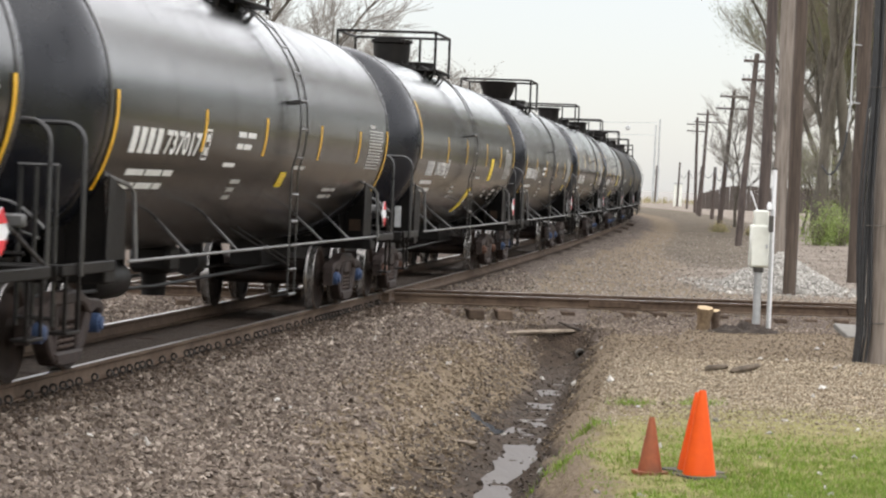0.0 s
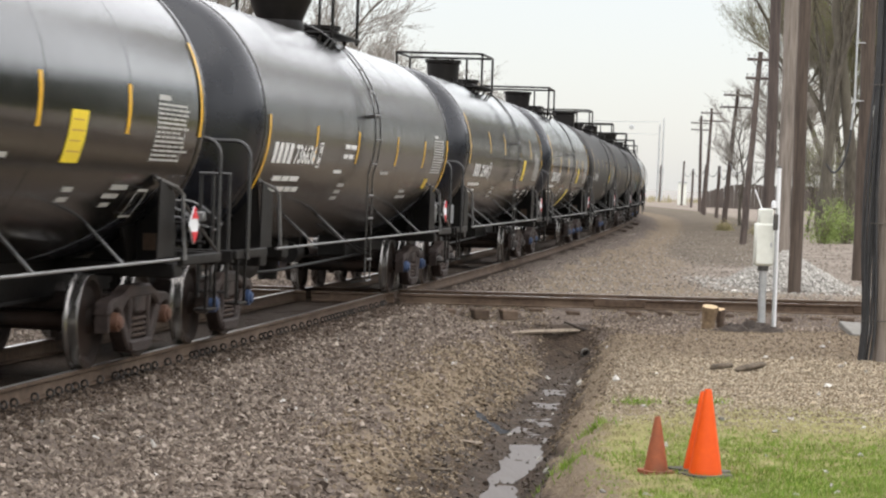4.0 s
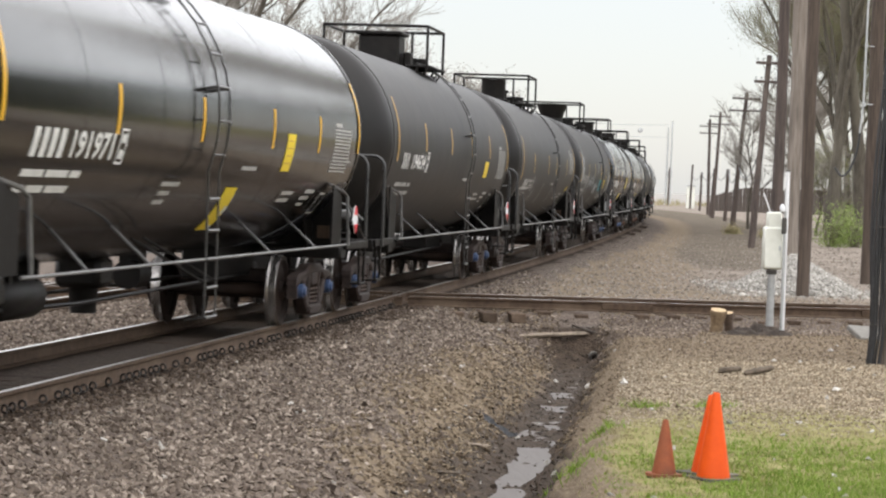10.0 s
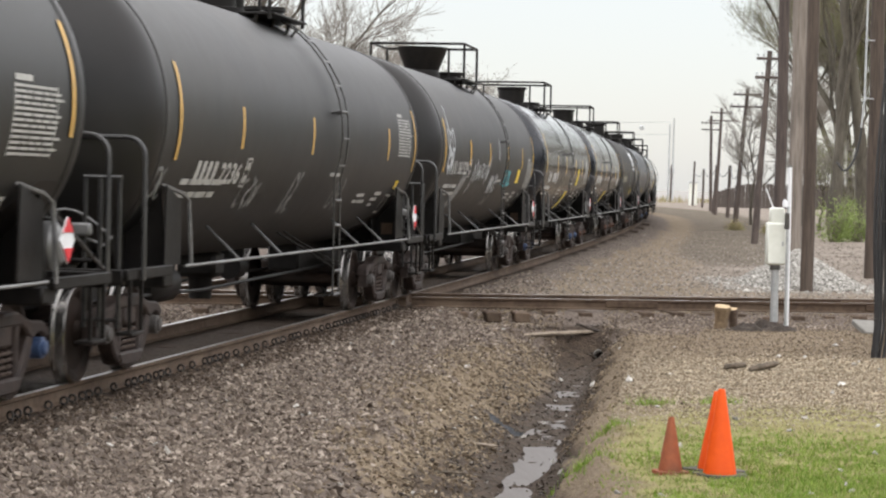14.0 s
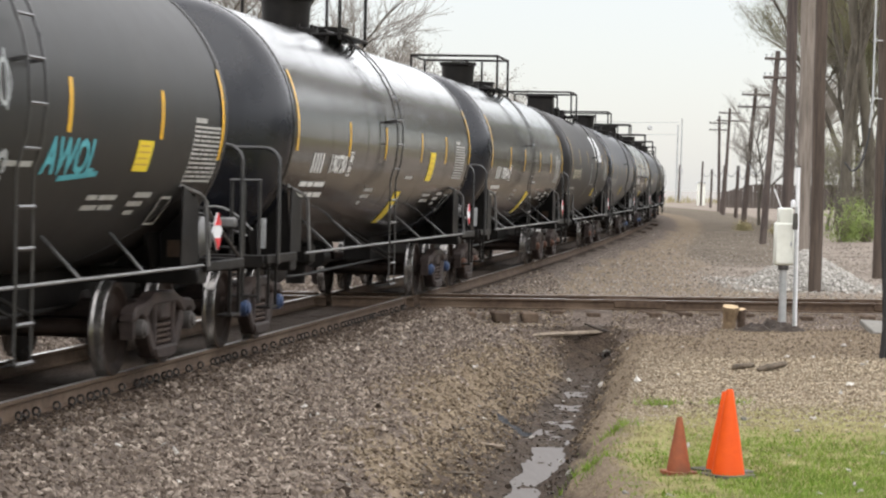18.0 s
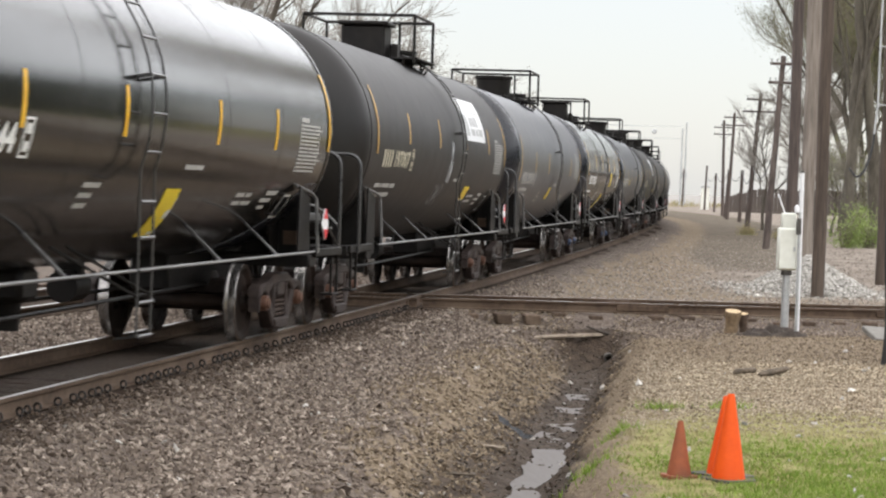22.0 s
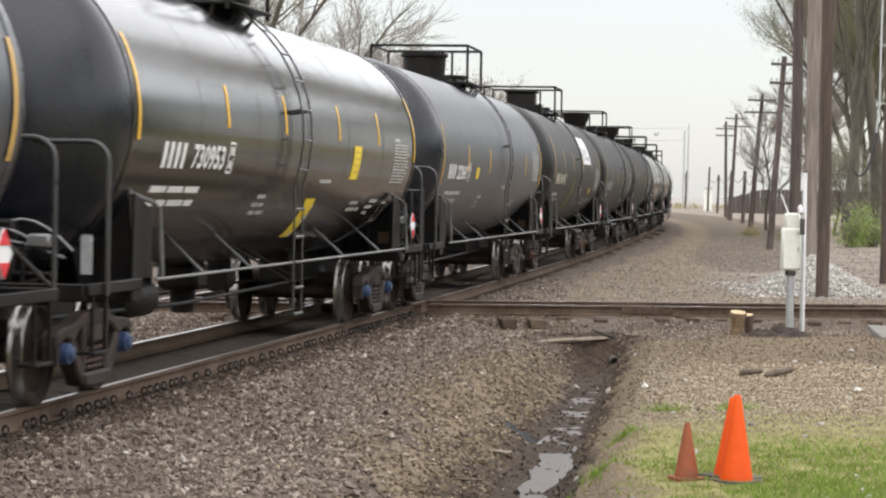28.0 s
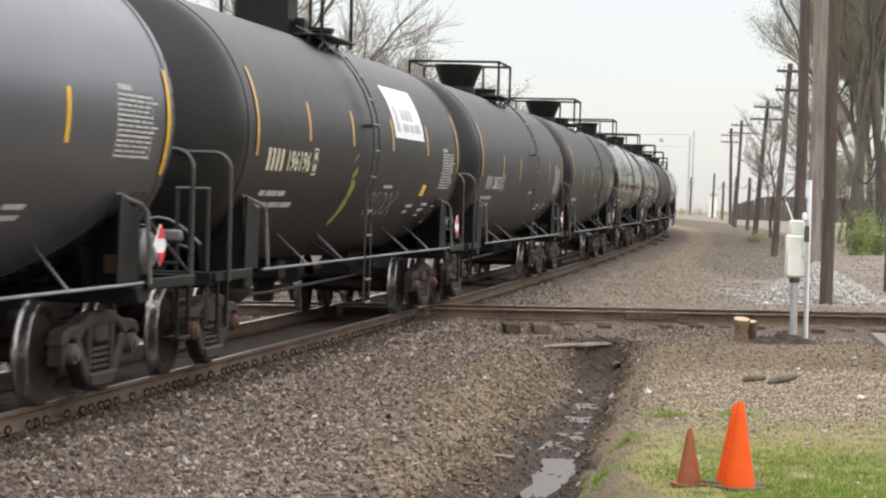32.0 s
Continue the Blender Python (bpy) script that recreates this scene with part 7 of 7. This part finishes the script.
# ---------------------------------------------------------------- loose stones and grass
def scatter(name, xy, sizes, mat, label, category, seed, lift=0.3, flat=0.75):
    """Many angular stones in one mesh, each resting on the ground."""
    g = np.random.default_rng(seed)
    n = len(xy)
    base = np.array([[1, 0, 0], [-1, 0, 0], [0, 1, 0], [0, -1, 0], [0, 0, 1], [0, 0, -1], [0.6, 0.6, 0.5], [-0.6, -0.5, 0.6]])[:6]
    tri = np.array([[0, 2, 4], [2, 1, 4], [1, 3, 4], [3, 0, 4], [2, 0, 5], [1, 2, 5], [3, 1, 5], [0, 3, 5]])
    v = base[None] * g.uniform(0.55, 1.25, (n, 6, 1)) + g.normal(0, 0.22, (n, 6, 3))
    v = v * g.uniform(0.6, 1.6, (n, 1, 3)) * sizes[:, None, None] * np.array([1, 1, flat])
    a, b = g.uniform(0, 6.283, n), g.normal(0, 0.45, n)
    ca, sa, cb, sb_ = np.cos(a), np.sin(a), np.cos(b), np.sin(b)
    x, y, z = v[..., 0], v[..., 1], v[..., 2]
    y, z = y * cb[:, None] - z * sb_[:, None], y * sb_[:, None] + z * cb[:, None]
    x, y = x * ca[:, None] - y * sa[:, None], x * sa[:, None] + y * ca[:, None]
    gzv = ground_z(xy[:, 0], xy[:, 1])
    co = np.stack([x + xy[:, :1], y + xy[:, 1:2], z + (gzv + sizes * lift)[:, None]], -1).reshape(-1, 3)
    f = (tri[None] + (np.arange(n) * 6)[:, None, None]).reshape(-1, 3)
    me = bpy.data.meshes.new(name)
    me.vertices.add(len(co))
    me.vertices.foreach_set("co", co.ravel())
    me.loops.add(f.size)
    me.loops.foreach_set("vertex_index", f.ravel())
    me.polygons.add(len(f))
    me.polygons.foreach_set("loop_start", np.arange(0, f.size, 3))
    me.update(calc_edges=True)
    me.shade_flat()
    me.materials.append(mat)
    return tagged(new(name, me), label, category, kind="stuff")


gen = np.random.default_rng(5)


def sample(n, x0, x1, y0, y1, keep):
    xy = np.stack([gen.uniform(x0, x1, n), gen.uniform(y0, y1, n)], 1)
    return xy[keep(xy[:, 0], xy[:, 1])]


def off_rails(d1, d2):
    return (np.abs(np.abs(d1) - GAUGE) > 0.13) & (np.abs(d1 + 4.32) > 0.9) & (np.abs(np.abs(d2) - GAUGE) > 0.13)


def on_ballast(x, y):
    d1, d2, dd = plan_at(x, y)
    wide = np.where(d1 < 0, 8.0, np.interp(y, [16, 20, 26, 32, 38, 41, 60], [4.4, 3.9, 3.1, 2.6, 3.2, 2.0, 1.9])) + 0.5 * soft_noise(x, y, 0.9, 1.0)
    return (np.abs(d1) < wide + gen.normal(0, 0.35, len(x))) & (np.abs(d1) > 0.95) & ~((d1 > 0.9) & (d1 < 1.5 + 0.25 * soft_noise(x, y, 1.5, 6.0)) & (gen.random(len(x)) < 0.85)) & off_rails(d1, d2) & (gen.random(len(x)) < np.interp(y, [16, 30, 60], [1, 0.8, 0.35]))


xy = sample(330000, -11.5, 2.2, 16.5, 60, on_ballast)
scatter("ballast_stones", xy, gen.uniform(0.012, 0.036, len(xy)), M_STONES, "loose purplish grey ballast stones beside the track", "ballast", 1)


def on_tan(x, y):
    d1, d2, dd = plan_at(x, y)
    return (d1 > 1.2) & (np.abs(dd) > 0.30 + 0.2 * gen.random(len(x))) & off_rails(d1, d2) & (d1 > np.interp(y, [16, 20, 26, 32, 38, 41], [4.4, 3.9, 3.1, 2.6, 3.2, 2.0]) + 0.5 * soft_noise(x, y, 0.9, 1.0) + gen.normal(0, 0.35, len(x))) & ((dd < 0) | (y > 24 + 3 * gen.random(len(x)))) & (gen.random(len(x)) < np.interp(y, [17, 30, 46, 70], [1.0, 0.85, 0.6, 0.3]))


xy = sample(170000, -3.0, 9.5, 17, 42.5, on_tan)
scatter("tan_gravel", xy, gen.uniform(0.009, 0.030, len(xy)) * np.where(plan_at(xy[:, 0], xy[:, 1])[2] > 0.5, 0.62, 1.0), M_TANSTONES, "loose tan gravel and clods on the ditch bank", "gravel", 2)
xy = sample(30000, -0.5, 9.5, 37.6, 41.4, lambda x, y: (plan_at(x, y)[0] > 1.5) & (plan_at(x, y)[1] < -1.25) & (np.abs(plan_at(x, y)[2]) > 0.35) & (gen.random(len(x)) < np.clip((plan_at(x, y)[1] + 4.6) / 2.5, 0, 1)))
scatter("crossing_ballast", xy, gen.uniform(0.009, 0.026, len(xy)), M_STONES, "grey-brown ballast along the crossing track", "ballast", 13)
xy = sample(70000, 0.0, 17.0, 43.5, 130, lambda x, y: (plan_at(x, y)[0] > 1.6) & (gen.random(len(x)) < np.interp(y, [43, 70, 90, 130], [1, 0.5, 0.25, 0.05])))
scatter("yard_gravel", xy, gen.uniform(0.014, 0.036, len(xy)), M_YARDSTONES, "loose gravel on the service road", "gravel", 3)
xy = sample(40000, -3, 4.5, 17, 41, lambda x, y: (plan_at(x, y)[2] < 0.5) & (plan_at(x, y)[2] > -0.9) & (gen.random(len(x)) < 0.3 + 0.75 * np.abs(plan_at(x, y)[2])))
scatter("ditch_stones", xy, gen.uniform(0.008, 0.028, len(xy)), M_WETSTONES, "wet stones in the muddy ditch", "stones", 4)
xy = sample(200, -6, 6, 17, 42, lambda x, y: plan_at(x, y)[0] > 1.2)
scatter("pale_stones", xy, gen.uniform(0.02, 0.045, len(xy)), M_PALESTONES, "single pale stones among the gravel", "stones", 6)


xy = sample(60000, 1.5, 9.5, 23.5, 35, lambda x, y: (plan_at(x, y)[2] > 0.9) & (gen.random(len(x)) < np.clip((y - 23) / 3, 0, 1) * np.clip((35 - y) / 3, 0, 1)))
scatter("path_gravel", xy, gen.uniform(0.006, 0.017, len(xy)), M_PATHSTONES, "pale straw-coloured gravel along the ditch bank", "gravel", 11)
xy = sample(90000, -9, 0, 16.5, 41, lambda x, y: np.abs(plan_at(x, y)[0] - 1.2) < 0.36 + 0.22 * soft_noise(x, y, 1.5, 6.0) + gen.normal(0, 0.08, len(x)))
scatter("rusty_grit", xy, gen.uniform(0.008, 0.024, len(xy)), M_RUSTGRIT, "brown rusty grit along the rail foot", "gravel", 12)


# the pale gravel pile
def pile_h(x, y):
    return 0.85 * np.maximum(0, 1 - np.sqrt(((x - 8.15) / 1.45) ** 2 + ((y - 57.5) / 3.4) ** 2))


pg = np.linspace(0, 1, 25)
sh, nn = Shape(), 25
for j in range(nn):
    for i in range(nn):
        x, y = 6.1 + 3.7 * pg[i], 53.9 + 7.2 * pg[j]
        sh.v.append((x, y, gz(x, y) - 0.02 + float(pile_h(x, y)) * (1 + 0.05 * math.sin(i * 2.1 + j))))
sh.f = [(j * nn + i, j * nn + i + 1, (j + 1) * nn + i + 1, (j + 1) * nn + i) for j in range(nn - 1) for i in range(nn - 1)]
pile = part("gravel_pile", sh, M_CONC, smooth=60, fix=False)
tagged(pile, "heap of pale crushed limestone round a timber pole", "gravel pile", kind="stuff")
xy = sample(26000, 5.2, 10.0, 53.0, 61.5, lambda x, y: (pile_h(x, y) > 0.005) | ((gen.random(len(x)) < 0.05) & (x > 6)))
st = scatter("limestone_chips", xy, gen.uniform(0.022, 0.050, len(xy)), M_PALESTONES, "pale crushed limestone chips heaped round a pole", "gravel", 7)
co = np.empty(len(st.data.vertices) * 3)
st.data.vertices.foreach_get("co", co)
co = co.reshape(-1, 3)
rep_xy = np.repeat(xy, 6, axis=0)
co[:, 2] += pile_h(rep_xy[:, 0], rep_xy[:, 1])
st.data.vertices.foreach_set("co", co.ravel())


def blades(name, xy, tall, mat, label, seed):
    g = np.random.default_rng(seed)
    n = len(xy)
    k = 4
    p = np.repeat(xy, k, axis=0) + g.normal(0, 0.025, (n * k, 2))
    h = np.repeat(tall, k) * g.uniform(0.6, 1.3, n * k)
    a = g.uniform(0, 6.283, n * k)
    w = g.uniform(0.003, 0.0065, n * k)
    z = ground_z(p[:, 0], p[:, 1]) - 0.005
    dx, dy = np.cos(a) * w, np.sin(a) * w
    bend = g.normal(0, 0.45, (n * k, 2)) * h[:, None]
    co = np.stack([np.stack([p[:, 0] - dx, p[:, 1] - dy, z], -1), np.stack([p[:, 0] + dx, p[:, 1] + dy, z], -1), np.stack([p[:, 0] + bend[:, 0], p[:, 1] + bend[:, 1], z + h], -1)], 1).reshape(-1, 3)
    me = bpy.data.meshes.new(name)
    me.vertices.add(len(co))
    me.vertices.foreach_set("co", co.ravel())
    me.loops.add(len(co))
    me.loops.foreach_set("vertex_index", np.arange(len(co)))
    me.polygons.add(n * k)
    me.polygons.foreach_set("loop_start", np.arange(0, len(co), 3))
    me.update(calc_edges=True)
    me.materials.append(mat)
    return tagged(new(name, me), label, "grass", kind="stuff")


def lush(x, y):
    d1, d2, dd = plan_at(x, y)
    q = np.clip((23.6 - y) / 4.5, 0, 1) * np.clip((dd - 0.8) / 0.7, 0, 1) * np.clip(0.30 + 0.36 * (x - 1.0) + 0.8 * soft_noise(x, y, 1.6, 2.0) + 0.35 * soft_noise(x, y, 4.5, 7.0), 0, 1)
    return gen.random(len(x)) < q


xy = sample(48000, 0.8, 6.5, 16.5, 25.5, lush)
blades("green_grass", xy, gen.uniform(0.02, 0.055, len(xy)), M_GRASS, "short bright green spring grass", 8)


def dry(x, y):
    d1, d2, dd = plan_at(x, y)
    q = np.clip((27.5 - y) / 4, 0, 1) * np.clip((dd - 0.6) / 0.4, 0, 1) * np.clip(0.6 - 0.5 * soft_noise(x, y, 1.6, 2.0), 0, 1)
    return gen.random(len(x)) < q


xy = sample(16000, 0.6, 6.5, 16.5, 28, dry)
blades("dry_grass", xy, gen.uniform(0.015, 0.05, len(xy)), M_STRAW, "short dry straw-coloured grass on gravel", 9)
xy = np.concatenate([np.random.default_rng(k).normal((cx, cy), 0.12, (60, 2)) for k, (cx, cy) in enumerate([(2.15, 25.9), (2.9, 26.2), (1.5, 23.6), (1.15, 21.0)])])
blades("grass_tufts", xy, gen.uniform(0.05, 0.11, len(xy)), M_GRASS, "small green tufts growing in gravel", 10)

motions()
